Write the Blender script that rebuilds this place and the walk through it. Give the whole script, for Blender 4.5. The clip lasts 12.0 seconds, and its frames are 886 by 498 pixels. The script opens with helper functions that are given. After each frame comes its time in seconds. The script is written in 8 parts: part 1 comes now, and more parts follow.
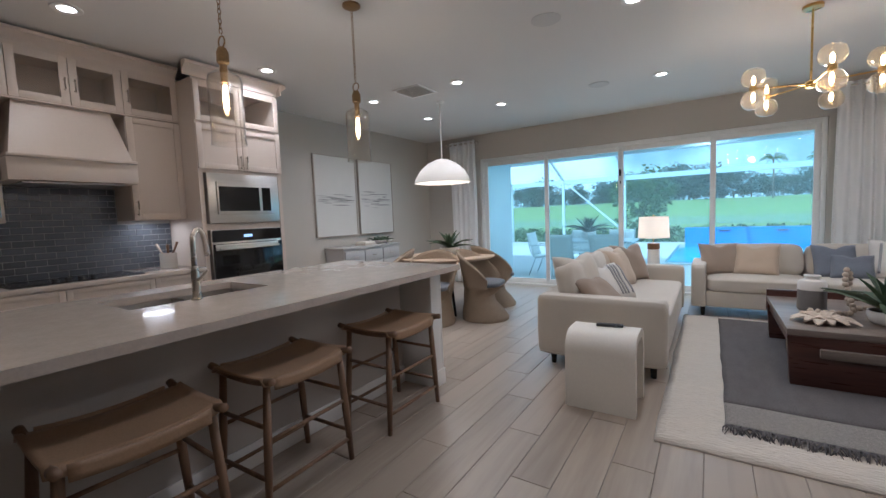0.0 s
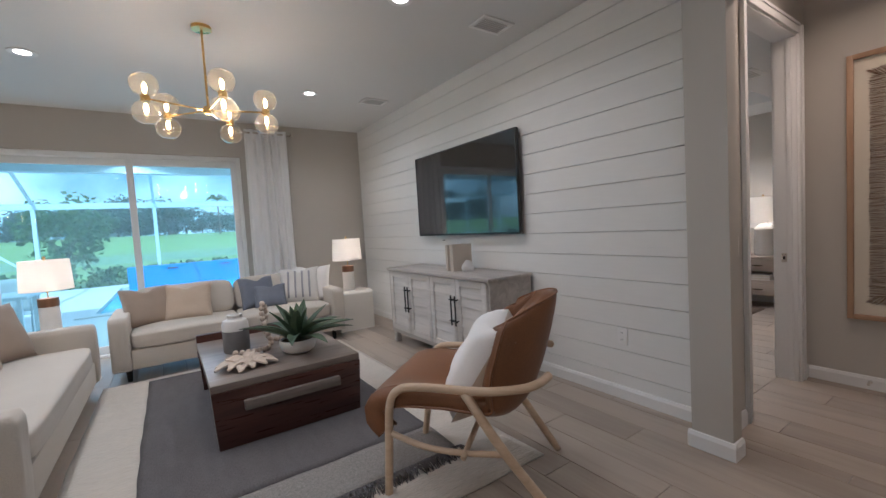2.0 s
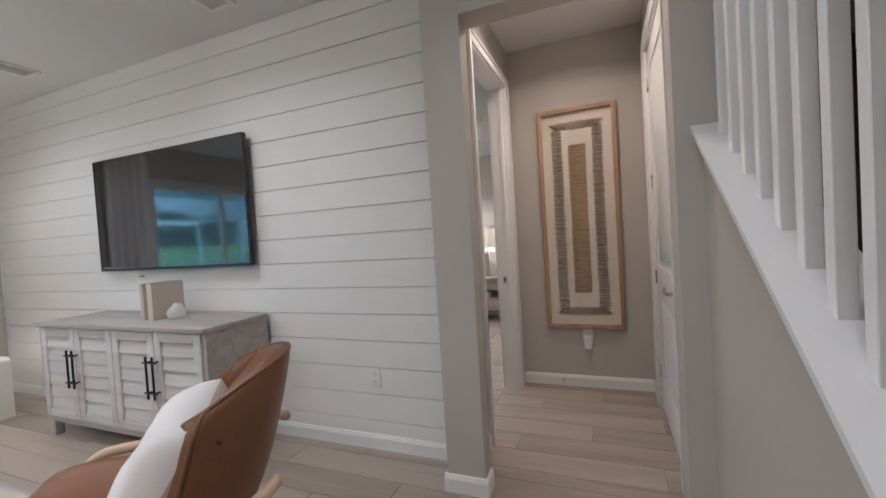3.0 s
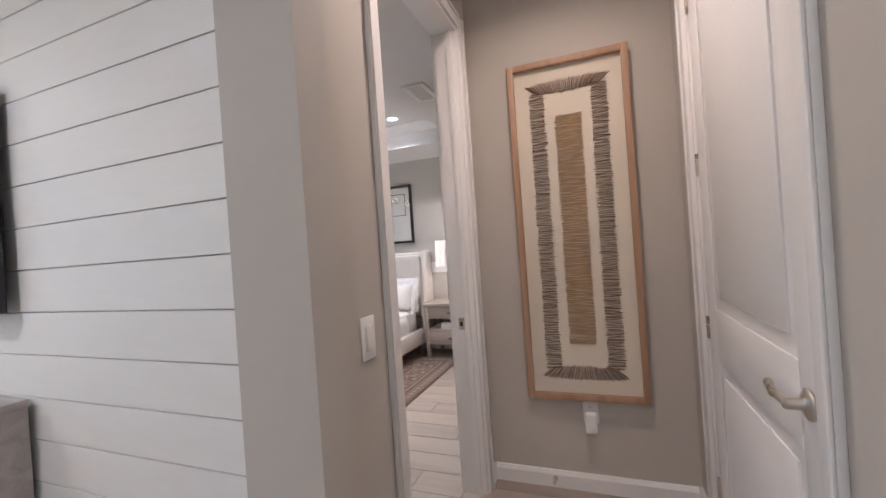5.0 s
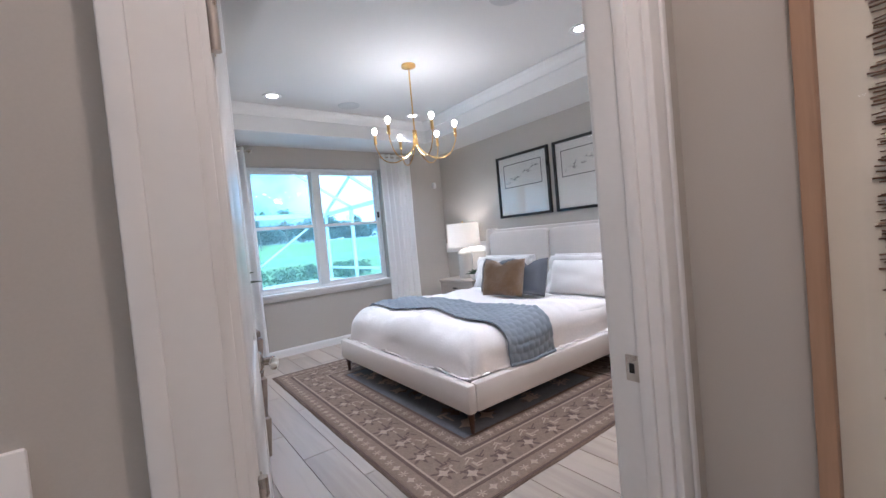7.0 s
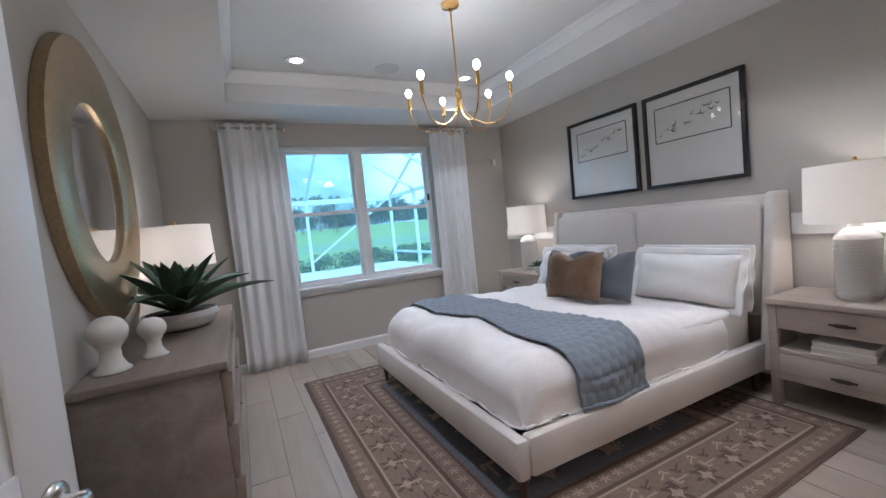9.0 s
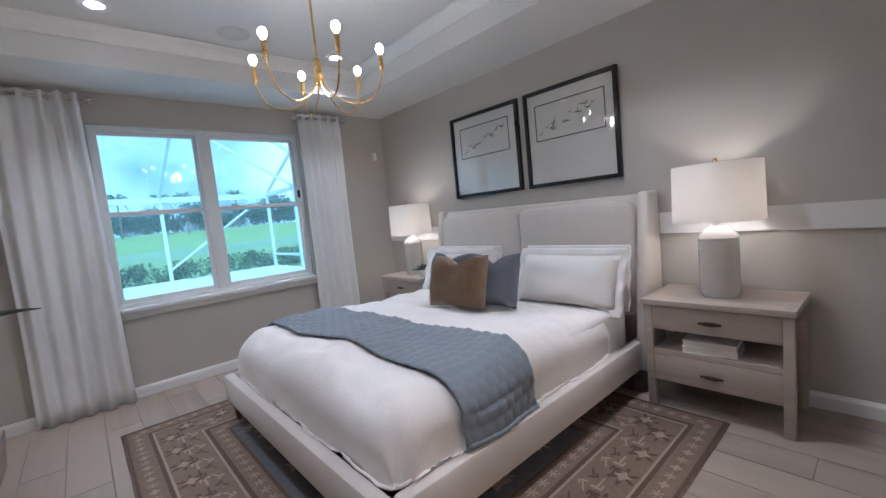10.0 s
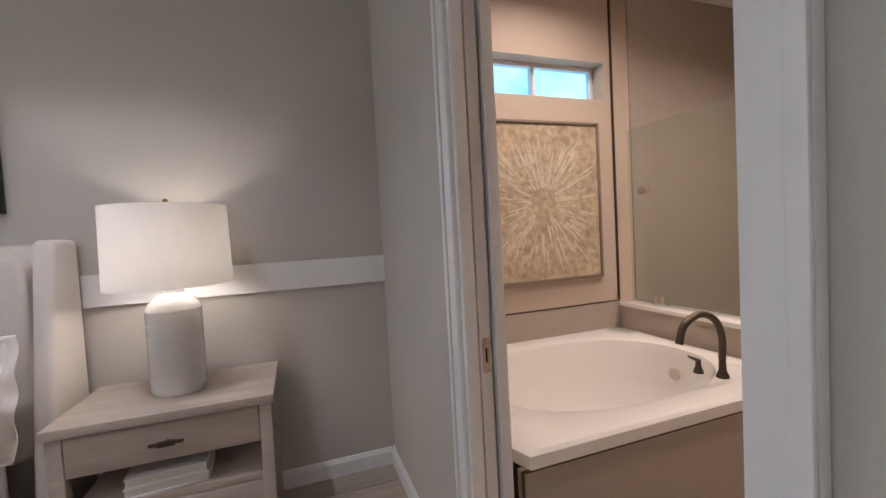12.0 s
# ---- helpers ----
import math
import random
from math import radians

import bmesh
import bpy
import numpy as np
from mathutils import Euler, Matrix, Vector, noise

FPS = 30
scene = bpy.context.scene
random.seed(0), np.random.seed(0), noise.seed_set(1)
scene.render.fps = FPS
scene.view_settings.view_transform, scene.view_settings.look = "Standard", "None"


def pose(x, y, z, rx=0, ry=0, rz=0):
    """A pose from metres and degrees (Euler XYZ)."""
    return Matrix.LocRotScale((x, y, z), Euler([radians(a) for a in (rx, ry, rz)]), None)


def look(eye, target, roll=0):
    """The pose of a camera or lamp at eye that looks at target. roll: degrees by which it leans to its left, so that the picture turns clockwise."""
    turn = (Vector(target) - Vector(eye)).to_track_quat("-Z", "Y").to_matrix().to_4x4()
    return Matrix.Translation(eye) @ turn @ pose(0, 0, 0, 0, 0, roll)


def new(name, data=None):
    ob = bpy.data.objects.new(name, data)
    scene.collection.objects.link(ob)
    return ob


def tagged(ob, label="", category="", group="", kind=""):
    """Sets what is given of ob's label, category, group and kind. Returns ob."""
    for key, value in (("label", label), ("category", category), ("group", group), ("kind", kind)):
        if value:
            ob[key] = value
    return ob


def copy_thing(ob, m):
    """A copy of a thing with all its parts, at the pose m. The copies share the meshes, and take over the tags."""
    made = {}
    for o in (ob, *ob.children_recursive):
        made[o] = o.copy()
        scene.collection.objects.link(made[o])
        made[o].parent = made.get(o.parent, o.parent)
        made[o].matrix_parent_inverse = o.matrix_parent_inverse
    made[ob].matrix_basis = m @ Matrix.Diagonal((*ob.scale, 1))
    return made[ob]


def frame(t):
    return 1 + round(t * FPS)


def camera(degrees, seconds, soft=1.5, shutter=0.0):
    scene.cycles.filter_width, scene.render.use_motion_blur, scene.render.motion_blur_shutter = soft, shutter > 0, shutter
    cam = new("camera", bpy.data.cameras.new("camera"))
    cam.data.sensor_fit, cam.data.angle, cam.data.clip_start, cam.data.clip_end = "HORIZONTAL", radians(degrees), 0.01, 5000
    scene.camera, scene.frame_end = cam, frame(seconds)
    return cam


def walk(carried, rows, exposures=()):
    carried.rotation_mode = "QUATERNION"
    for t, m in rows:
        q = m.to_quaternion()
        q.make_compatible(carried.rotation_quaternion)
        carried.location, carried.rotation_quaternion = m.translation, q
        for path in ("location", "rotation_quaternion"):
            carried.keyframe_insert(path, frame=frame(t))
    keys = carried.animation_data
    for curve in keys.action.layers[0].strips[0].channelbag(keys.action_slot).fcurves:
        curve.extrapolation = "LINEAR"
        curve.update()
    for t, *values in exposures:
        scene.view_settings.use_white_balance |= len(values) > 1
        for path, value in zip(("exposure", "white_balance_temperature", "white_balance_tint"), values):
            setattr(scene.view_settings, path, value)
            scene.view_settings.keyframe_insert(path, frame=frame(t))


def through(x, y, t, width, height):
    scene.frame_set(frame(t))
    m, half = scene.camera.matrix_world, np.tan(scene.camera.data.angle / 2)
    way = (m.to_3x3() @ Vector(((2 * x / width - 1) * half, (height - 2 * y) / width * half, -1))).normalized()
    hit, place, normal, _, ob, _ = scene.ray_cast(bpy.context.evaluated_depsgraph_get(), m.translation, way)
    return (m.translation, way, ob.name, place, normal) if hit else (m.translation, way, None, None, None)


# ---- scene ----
# the walk
cam = camera(94.8, 12.0)
PATH = [
    (0, (0.935, 0.434, 1.291), (-0.161, 2.099, 1.134), -2.3),
    (0.5, (0.941, 0.656, 1.28), (0.259, 2.529, 1.118), -3.1),
    (1, (0.942, 0.911, 1.293), (0.815, 2.901, 1.129), -3.4),
    (1.5, (1.06, 1.139, 1.306), (1.561, 3.069, 1.147), -3.6),
    (2, (1.251, 1.355, 1.277), (2.369, 3.01, 1.164), -3.4),
    (2.5, (1.432, 1.514, 1.304), (3.051, 2.685, 1.219), -3.6),
    (3, (1.676, 1.615, 1.282), (3.529, 2.367, 1.223), -3.6),
    (3.2, (1.794, 1.644, 1.273), (3.686, 2.292, 1.224), -3.5),
    (5, (2.906, 1.702, 1.306), (4.773, 2.42, 1.303), -4.0),
    (5.5, (3.188, 1.724, 1.292), (4.967, 2.638, 1.268), -4.0),
    (6, (3.491, 1.805, 1.283), (5.149, 2.922, 1.227), -4.0),
    (6.5, (3.789, 1.804, 1.287), (5.23, 3.19, 1.222), -5.3),
    (7, (4.021, 1.885, 1.26), (5.213, 3.49, 1.196), -5.3),
    (7.5, (4.258, 1.998, 1.29), (5.155, 3.784, 1.209), -4.9),
    (9.5, (4.708, 2.561, 1.295), (5.627, 4.331, 1.145), -6.3),
    (10, (4.914, 2.698, 1.282), (6.237, 4.188, 1.107), -5.7),
    (10.5, (5.102, 2.773, 1.245), (6.819, 3.787, 1.088), -4.8),
    (11, (5.301, 2.857, 1.251), (7.25, 3.283, 1.114), -4.4),
    (11.5, (5.476, 2.898, 1.245), (7.468, 2.748, 1.132), -3.8),
    (12, (5.682, 2.888, 1.242), (7.565, 2.219, 1.16), -3.1),
]
EXPOSURES = [(0, 0.0, 5300, 12), (0.7, 0.0, 5300, 12), (1.4, 0.05, 5150, 12), (2.3, 0.1, 5350, 12), (3.0, 0.5, 5250, 11), (4.5, 0.75, 5200, 14), (5.5, 0.85, 5350, 15), (6.4, 0.95, 5100, 14), (7.0, 0.7, 4950, 13), (7.6, 0.5, 4950, 11), (9.4, 0.12, 5050, 12), (10.5, 0.15, 5050, 12), (11.2, 0.2, 5250, 14), (12, 0.2, 5350, 14)]
walk(cam, [(t, look(eye, target, roll)) for t, eye, target, roll in PATH], EXPOSURES)

# world and sun
SUN_ELEV, SUN_AZ = 52, 200
world = bpy.data.worlds.new("sky")
world.use_nodes = True
scene.world = world
wn = world.node_tree.nodes
sky = wn.new("ShaderNodeTexSky")
sky.sky_type, sky.sun_disc = "NISHITA", False
sky.sun_elevation, sky.sun_rotation = radians(SUN_ELEV), radians(SUN_AZ)
sky.dust_density, sky.air_density = 2.0, 1.0
wn["Background"].inputs["Strength"].default_value = 0.15
# drifting white cloud over the blue
wc = wn.new("ShaderNodeTexCoord")
wnoise = wn.new("ShaderNodeTexNoise")
wnoise.inputs["Scale"].default_value, wnoise.inputs["Detail"].default_value = 3.2, 8
wramp = wn.new("ShaderNodeValToRGB")
wramp.color_ramp.elements[0].position, wramp.color_ramp.elements[1].position = 0.42, 0.62
wmix = wn.new("ShaderNodeMix")
wmix.data_type = "RGBA"
wmix.inputs[7].default_value = (13, 13.5, 14, 1)
wl = world.node_tree.links
wl.new(wc.outputs["Generated"], wnoise.inputs["Vector"])
wl.new(wnoise.outputs["Fac"], wramp.inputs["Fac"])
wl.new(wramp.outputs["Color"], wmix.inputs[0])
wl.new(sky.outputs[0], wmix.inputs[6])
wl.new(wmix.outputs[2], wn["Background"].inputs["Color"])
sun = new("sun", bpy.data.lights.new("sun", "SUN"))
sun.data.energy, sun.data.angle, sun.data.color = 5.0, radians(0.6), (1, 0.96, 0.9)
az, el = radians(SUN_AZ), radians(SUN_ELEV)
to_sun = Vector((math.sin(az) * math.cos(el), math.cos(az) * math.cos(el), math.sin(el)))
sun.matrix_world = look(to_sun * 30, (0, 0, 0))

# levels of the place
CEIL, LOW, TRAY = 2.785, 2.50, 2.757
WX, DWX, EX = -3.62, -3.88, 3.805   # kitchen wall, dining wall and shiplap face
NY = 7.31                      # living room, window wall
BW, BE, BS, BN = 4.00, 7.855, 2.46, 6.937   # bedroom
DAY, WARM = (0.86, 0.94, 1.0), (1.0, 0.84, 0.66)


# ---- materials ----
def surf(name, color, rough=0.6, metal=0.0, var=0.08, scale=8.0, fine=60.0, bump=0.15, depth=0.002, stretch=(1, 1, 1),
         coat=0.0, sheen=0.0, obj=True, pieces=0.0, spec=0.5):
    """A painted, woven or plain surface: colour and roughness vary at two scales, with a fine relief."""
    m = bpy.data.materials.new(name)
    m.use_nodes = True
    n, l = m.node_tree.nodes, m.node_tree.links
    p = n["Principled BSDF"]
    p.inputs["Roughness"].default_value, p.inputs["Metallic"].default_value = rough, metal
    p.inputs["Coat Weight"].default_value = coat
    p.inputs["Sheen Weight"].default_value = sheen
    p.inputs["Specular IOR Level"].default_value = spec
    tc = n.new("ShaderNodeTexCoord")
    mp = n.new("ShaderNodeMapping")
    mp.inputs["Scale"].default_value = stretch
    l.new(tc.outputs["Object"], mp.inputs["Vector"])
    a, b = n.new("ShaderNodeTexNoise"), n.new("ShaderNodeTexNoise")
    a.inputs["Scale"].default_value, a.inputs["Detail"].default_value = scale, 4
    b.inputs["Scale"].default_value, b.inputs["Detail"].default_value = fine, 3
    l.new(mp.outputs[0], a.inputs["Vector"])
    l.new(mp.outputs[0], b.inputs["Vector"])
    mix = n.new("ShaderNodeMath")
    mix.operation = "MULTIPLY_ADD"
    mix.inputs[1].default_value = 0.6
    l.new(a.outputs["Fac"], mix.inputs[0])
    l.new(b.outputs["Fac"], mix.inputs[2])
    fac = mix.outputs[0]
    if pieces:
        info = n.new("ShaderNodeObjectInfo")
        add = n.new("ShaderNodeMath")
        add.operation = "MULTIPLY_ADD"
        add.inputs[1].default_value = pieces
        l.new(info.outputs["Random"], add.inputs[0])
        l.new(fac, add.inputs[2])
        fac = add.outputs[0]
    ramp = n.new("ShaderNodeMapRange")
    ramp.inputs["From Min"].default_value, ramp.inputs["From Max"].default_value = 0.4, 1.2 + pieces
    ramp.inputs["To Min"].default_value, ramp.inputs["To Max"].default_value = 1 - var, 1 + var
    l.new(fac, ramp.inputs["Value"])
    col = n.new("ShaderNodeMix")
    col.data_type, col.blend_type = "RGBA", "MULTIPLY"
    col.inputs[0].default_value = 1
    col.inputs[6].default_value = (*color, 1)
    l.new(ramp.outputs[0], col.inputs[7])
    l.new(col.outputs[2], p.inputs["Base Color"])
    rr = n.new("ShaderNodeMapRange")
    rr.inputs["To Min"].default_value, rr.inputs["To Max"].default_value = max(0.02, rough - 0.08), min(1, rough + 0.08)
    l.new(a.outputs["Fac"], rr.inputs["Value"])
    l.new(rr.outputs[0], p.inputs["Roughness"])
    if bump:
        bp = n.new("ShaderNodeBump")
        bp.inputs["Strength"].default_value, bp.inputs["Distance"].default_value = bump, depth
        l.new(b.outputs["Fac"], bp.inputs["Height"])
        l.new(bp.outputs[0], p.inputs["Normal"])
    return m


def wood(name, dark, light, rough=0.45, axis=1, rings=14.0, pieces=0.0, bump=0.12, spread=0.5):
    """Grain that runs along one axis, from two wood colours."""
    m = bpy.data.materials.new(name)
    m.use_nodes = True
    n, l = m.node_tree.nodes, m.node_tree.links
    p = n["Principled BSDF"]
    tc, mp = n.new("ShaderNodeTexCoord"), n.new("ShaderNodeMapping")
    s = [rings, rings, rings]
    s[axis] = rings * 0.07
    mp.inputs["Scale"].default_value = s
    l.new(tc.outputs["Object"], mp.inputs["Vector"])
    vec = mp.outputs[0]
    info = n.new("ShaderNodeObjectInfo")
    if pieces:
        off = n.new("ShaderNodeVectorMath")
        off.operation = "MULTIPLY_ADD"
        comb = n.new("ShaderNodeCombineXYZ")
        for i in range(3):
            l.new(info.outputs["Random"], comb.inputs[i])
        off.inputs[1].default_value = (37, 91, 53)
        l.new(comb.outputs[0], off.inputs[0])
        l.new(vec, off.inputs[2])
        vec = off.outputs[0]
    a, b = n.new("ShaderNodeTexNoise"), n.new("ShaderNodeTexNoise")
    a.inputs["Scale"].default_value, a.inputs["Detail"].default_value, a.inputs["Distortion"].default_value = 1.0, 6, 0.8
    b.inputs["Scale"].default_value, b.inputs["Detail"].default_value = 7.0, 4
    l.new(vec, a.inputs["Vector"])
    l.new(vec, b.inputs["Vector"])
    mix = n.new("ShaderNodeMath")
    mix.operation = "MULTIPLY_ADD"
    mix.inputs[1].default_value = 0.35
    l.new(b.outputs["Fac"], mix.inputs[0])
    l.new(a.outputs["Fac"], mix.inputs[2])
    fac = mix.outputs[0]
    if pieces:
        add = n.new("ShaderNodeMath")
        add.operation = "MULTIPLY_ADD"
        add.inputs[1].default_value = pieces
        l.new(info.outputs["Random"], add.inputs[0])
        l.new(fac, add.inputs[2])
        fac = add.outputs[0]
    ramp = n.new("ShaderNodeValToRGB")
    mid = 0.67 + pieces / 2
    ramp.color_ramp.elements[0].position, ramp.color_ramp.elements[1].position = max(0, mid - spread / 2), min(1, mid + spread / 2)
    ramp.color_ramp.elements[0].color, ramp.color_ramp.elements[1].color = (*dark, 1), (*light, 1)
    l.new(fac, ramp.inputs["Fac"])
    l.new(ramp.outputs["Color"], p.inputs["Base Color"])
    rr = n.new("ShaderNodeMapRange")
    rr.inputs["To Min"].default_value, rr.inputs["To Max"].default_value = rough - 0.07, rough + 0.1
    l.new(b.outputs["Fac"], rr.inputs["Value"])
    l.new(rr.outputs[0], p.inputs["Roughness"])
    bp = n.new("ShaderNodeBump")
    bp.inputs["Strength"].default_value, bp.inputs["Distance"].default_value = bump, 0.002
    l.new(b.outputs["Fac"], bp.inputs["Height"])
    l.new(bp.outputs[0], p.inputs["Normal"])
    return m


def glow(name, color, strength):
    m = bpy.data.materials.new(name)
    m.use_nodes = True
    p = m.node_tree.nodes["Principled BSDF"]
    p.inputs["Base Color"].default_value = (0.9, 0.88, 0.85, 1)
    p.inputs["Emission Color"].default_value, p.inputs["Emission Strength"].default_value = (*color, 1), strength
    return m


def glass(name, tint=(1, 1, 1), rough=0.0, body=1.0, veil=0.0):
    """Thin clear glass: mostly see-through, with a clean reflection that grows at a glancing view; veil mixes in a pale
    haze.
    """
    m = bpy.data.materials.new(name)
    m.use_nodes = True
    n, l = m.node_tree.nodes, m.node_tree.links
    n.remove(n["Principled BSDF"])
    tr, gl, mx, lw = n.new("ShaderNodeBsdfTransparent"), n.new("ShaderNodeBsdfGlossy"), n.new("ShaderNodeMixShader"), n.new("ShaderNodeLayerWeight")
    tr.inputs["Color"].default_value = (*tint, 1)
    gl.inputs["Roughness"].default_value = rough
    lw.inputs["Blend"].default_value = 0.5
    p5, k = n.new("ShaderNodeMath"), n.new("ShaderNodeMath")
    p5.operation, k.operation = "POWER", "MULTIPLY_ADD"
    p5.inputs[1].default_value = 5
    k.inputs[1].default_value, k.inputs[2].default_value = 0.96 * body, 0.04 * body
    l.new(lw.outputs["Facing"], p5.inputs[0])
    l.new(p5.outputs[0], k.inputs[0])
    l.new(k.outputs[0], mx.inputs[0])
    l.new(tr.outputs[0], mx.inputs[1])
    l.new(gl.outputs[0], mx.inputs[2])
    out = mx.outputs[0]
    if veil:
        tl, mv = n.new("ShaderNodeBsdfTranslucent"), n.new("ShaderNodeMixShader")
        tl.inputs["Color"].default_value = (*tint, 1)
        mv.inputs[0].default_value = veil
        l.new(out, mv.inputs[1])
        l.new(tl.outputs[0], mv.inputs[2])
        out = mv.outputs[0]
    l.new(out, n["Material Output"].inputs["Surface"])
    return m


def sheer(name, color, rough=0.9, through=0.35, **kw):
    """Cloth that lets some light through."""
    m = surf(name, color, rough, **kw)
    n, l = m.node_tree.nodes, m.node_tree.links
    t, mx = n.new("ShaderNodeBsdfTranslucent"), n.new("ShaderNodeMixShader")
    t.inputs["Color"].default_value = (*color, 1)
    mx.inputs[0].default_value = through
    l.new(n["Principled BSDF"].outputs[0], mx.inputs[1])
    l.new(t.outputs[0], mx.inputs[2])
    l.new(mx.outputs[0], n["Material Output"].inputs["Surface"])
    return m


M_WALL = surf("wall_paint", (0.50, 0.468, 0.418), 0.7, var=0.03, scale=1.5, fine=350, bump=0.12, depth=0.001)
M_CEIL = surf("ceiling_paint", (0.70, 0.69, 0.67), 0.85, var=0.03, scale=1.2, fine=120, bump=0.25, depth=0.002)
M_TRIM = surf("white_trim", (0.80, 0.79, 0.77), 0.35, var=0.02, scale=3, fine=60, bump=0.03)
M_SHIP = surf("shiplap_paint", (0.77, 0.76, 0.73), 0.45, var=0.03, scale=3, fine=40, bump=0.06, stretch=(1, 0.15, 1), pieces=0.15)
# backing greyer than the boards: groove and slat shade put into its colour
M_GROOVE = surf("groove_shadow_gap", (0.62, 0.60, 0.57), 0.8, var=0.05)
M_PLANK = wood("plank_tile", (0.24, 0.195, 0.155), (0.415, 0.35, 0.285), 0.34, axis=1, rings=7, pieces=0.4, bump=0.05, spread=0.9)
M_GROUT = surf("grout", (0.30, 0.27, 0.245), 0.85, var=0.1, fine=200)
# cool tint and veil put the hazy outdoor light into the panes
M_GLASS = glass("hazed_window_glass", (0.72, 0.93, 1.0), body=0.7, veil=0.08)
M_CLEAR = glass("clear_glass", (0.98, 0.975, 0.96), body=0.8)
# amber tint and veil give the globes a painted-in bulb glow
M_GLOBE = glass("globe_glass", (1.0, 0.95, 0.86), 0.03, body=2.0, veil=0.07)
M_VINYL = surf("white_vinyl", (0.78, 0.79, 0.78), 0.4, var=0.02, bump=0.02)
M_CURTAIN = sheer("curtain_linen", (0.90, 0.895, 0.885), 0.9, 0.18, var=0.05, scale=4, fine=240, bump=0.3, stretch=(1, 1, 0.25))
M_SOFA = surf("cream_boucle", (0.56, 0.51, 0.44), 0.95, var=0.09, scale=5, fine=170, bump=0.55, depth=0.004, sheen=0.3)
M_WHITE_CLOTH = surf("white_cotton", (0.82, 0.79, 0.76), 0.9, var=0.04, scale=6, fine=120, bump=0.2, sheen=0.15)
M_SAND_CLOTH = surf("sand_linen", (0.52, 0.42, 0.32), 0.95, var=0.1, scale=8, fine=220, bump=0.5, sheen=0.2)
M_TAUPE_CLOTH = surf("taupe_linen", (0.33, 0.26, 0.205), 0.95, var=0.12, scale=8, fine=220, bump=0.5, sheen=0.2)
M_GREY_CLOTH = surf("slate_linen", (0.12, 0.13, 0.15), 0.95, var=0.12, scale=8, fine=220, bump=0.5, sheen=0.2)
M_BLUE_CLOTH = surf("dusty_blue_linen", (0.17, 0.19, 0.235), 0.95, var=0.2, scale=14, fine=160, bump=0.5, sheen=0.2)
M_BLACK = surf("black_metal", (0.025, 0.024, 0.023), 0.4, metal=0.6, var=0.1, bump=0.03)
M_STEEL = surf("stainless_steel", (0.62, 0.60, 0.57), 0.3, metal=1.0, var=0.06, scale=4, fine=90, bump=0.05, stretch=(1, 0.05, 1))
M_NICKEL = surf("brushed_nickel", (0.60, 0.55, 0.49), 0.28, metal=1.0, var=0.05, bump=0.02)
M_BRASS = surf("satin_brass", (0.72, 0.47, 0.17), 0.28, metal=1.0, var=0.06, bump=0.02)
M_CABINET = surf("cabinet_paint", (0.60, 0.52, 0.455), 0.42, var=0.03, scale=3, fine=70, bump=0.04)
M_SHADE = sheer("lamp_shade_linen", (0.86, 0.84, 0.81), 0.9, 0.42, var=0.04, scale=4, fine=260, bump=0.25)
M_BULB = glow("warm_bulb", (1.0, 0.78, 0.54), 25)
M_LENS = glow("downlight_lens", (1.0, 0.88, 0.75), 10)
M_LEAF = surf("agave_leaf", (0.06, 0.10, 0.055), 0.5, var=0.4, scale=10, fine=50, bump=0.1, pieces=0.3)
M_CERAMIC = surf("white_ceramic", (0.74, 0.72, 0.69), 0.32, var=0.04, scale=9, fine=60, bump=0.12)
M_SOIL = surf("potting_soil", (0.05, 0.035, 0.025), 0.95, var=0.4, fine=120, bump=0.8, depth=0.01)


# ---- shapes ----
def box(bm, a, b, bevel=0.0, seg=2):
    """A box between two corners, with rounded edges where bevel is given."""
    lo, hi = [min(p, q) for p, q in zip(a, b)], [max(p, q) for p, q in zip(a, b)]
    m = Matrix.LocRotScale([(p + q) / 2 for p, q in zip(lo, hi)], None, [max(q - p, 1e-4) for p, q in zip(lo, hi)])
    r = bmesh.ops.create_cube(bm, size=1, matrix=m)
    if bevel:
        edges = list({e for v in r["verts"] for e in v.link_edges})
        bmesh.ops.bevel(bm, geom=edges, offset=bevel, segments=seg, affect="EDGES", profile=0.5)
    return r["verts"]


def lathe(bm, profile, at=(0, 0, 0), n=28, m=None):
    """A turned shape from (radius, height) pairs; the ends close where the radius is 0."""
    rings = []
    for r, z in profile:
        if r < 1e-5:
            rings.append([bm.verts.new((at[0], at[1], at[2] + z))])
        else:
            rings.append([bm.verts.new((at[0] + r * math.cos(2 * math.pi * i / n), at[1] + r * math.sin(2 * math.pi * i / n), at[2] + z)) for i in range(n)])
    for p, q in zip(rings, rings[1:]):
        for i in range(n):
            j = (i + 1) % n
            if len(p) == 1 and len(q) == 1:
                continue
            if len(p) == 1:
                bm.faces.new((p[0], q[j], q[i]))
            elif len(q) == 1:
                bm.faces.new((p[i], p[j], q[0]))
            else:
                bm.faces.new((p[i], p[j], q[j], q[i]))
    if m:
        bmesh.ops.transform(bm, matrix=m, verts=[v for r in rings for v in r])


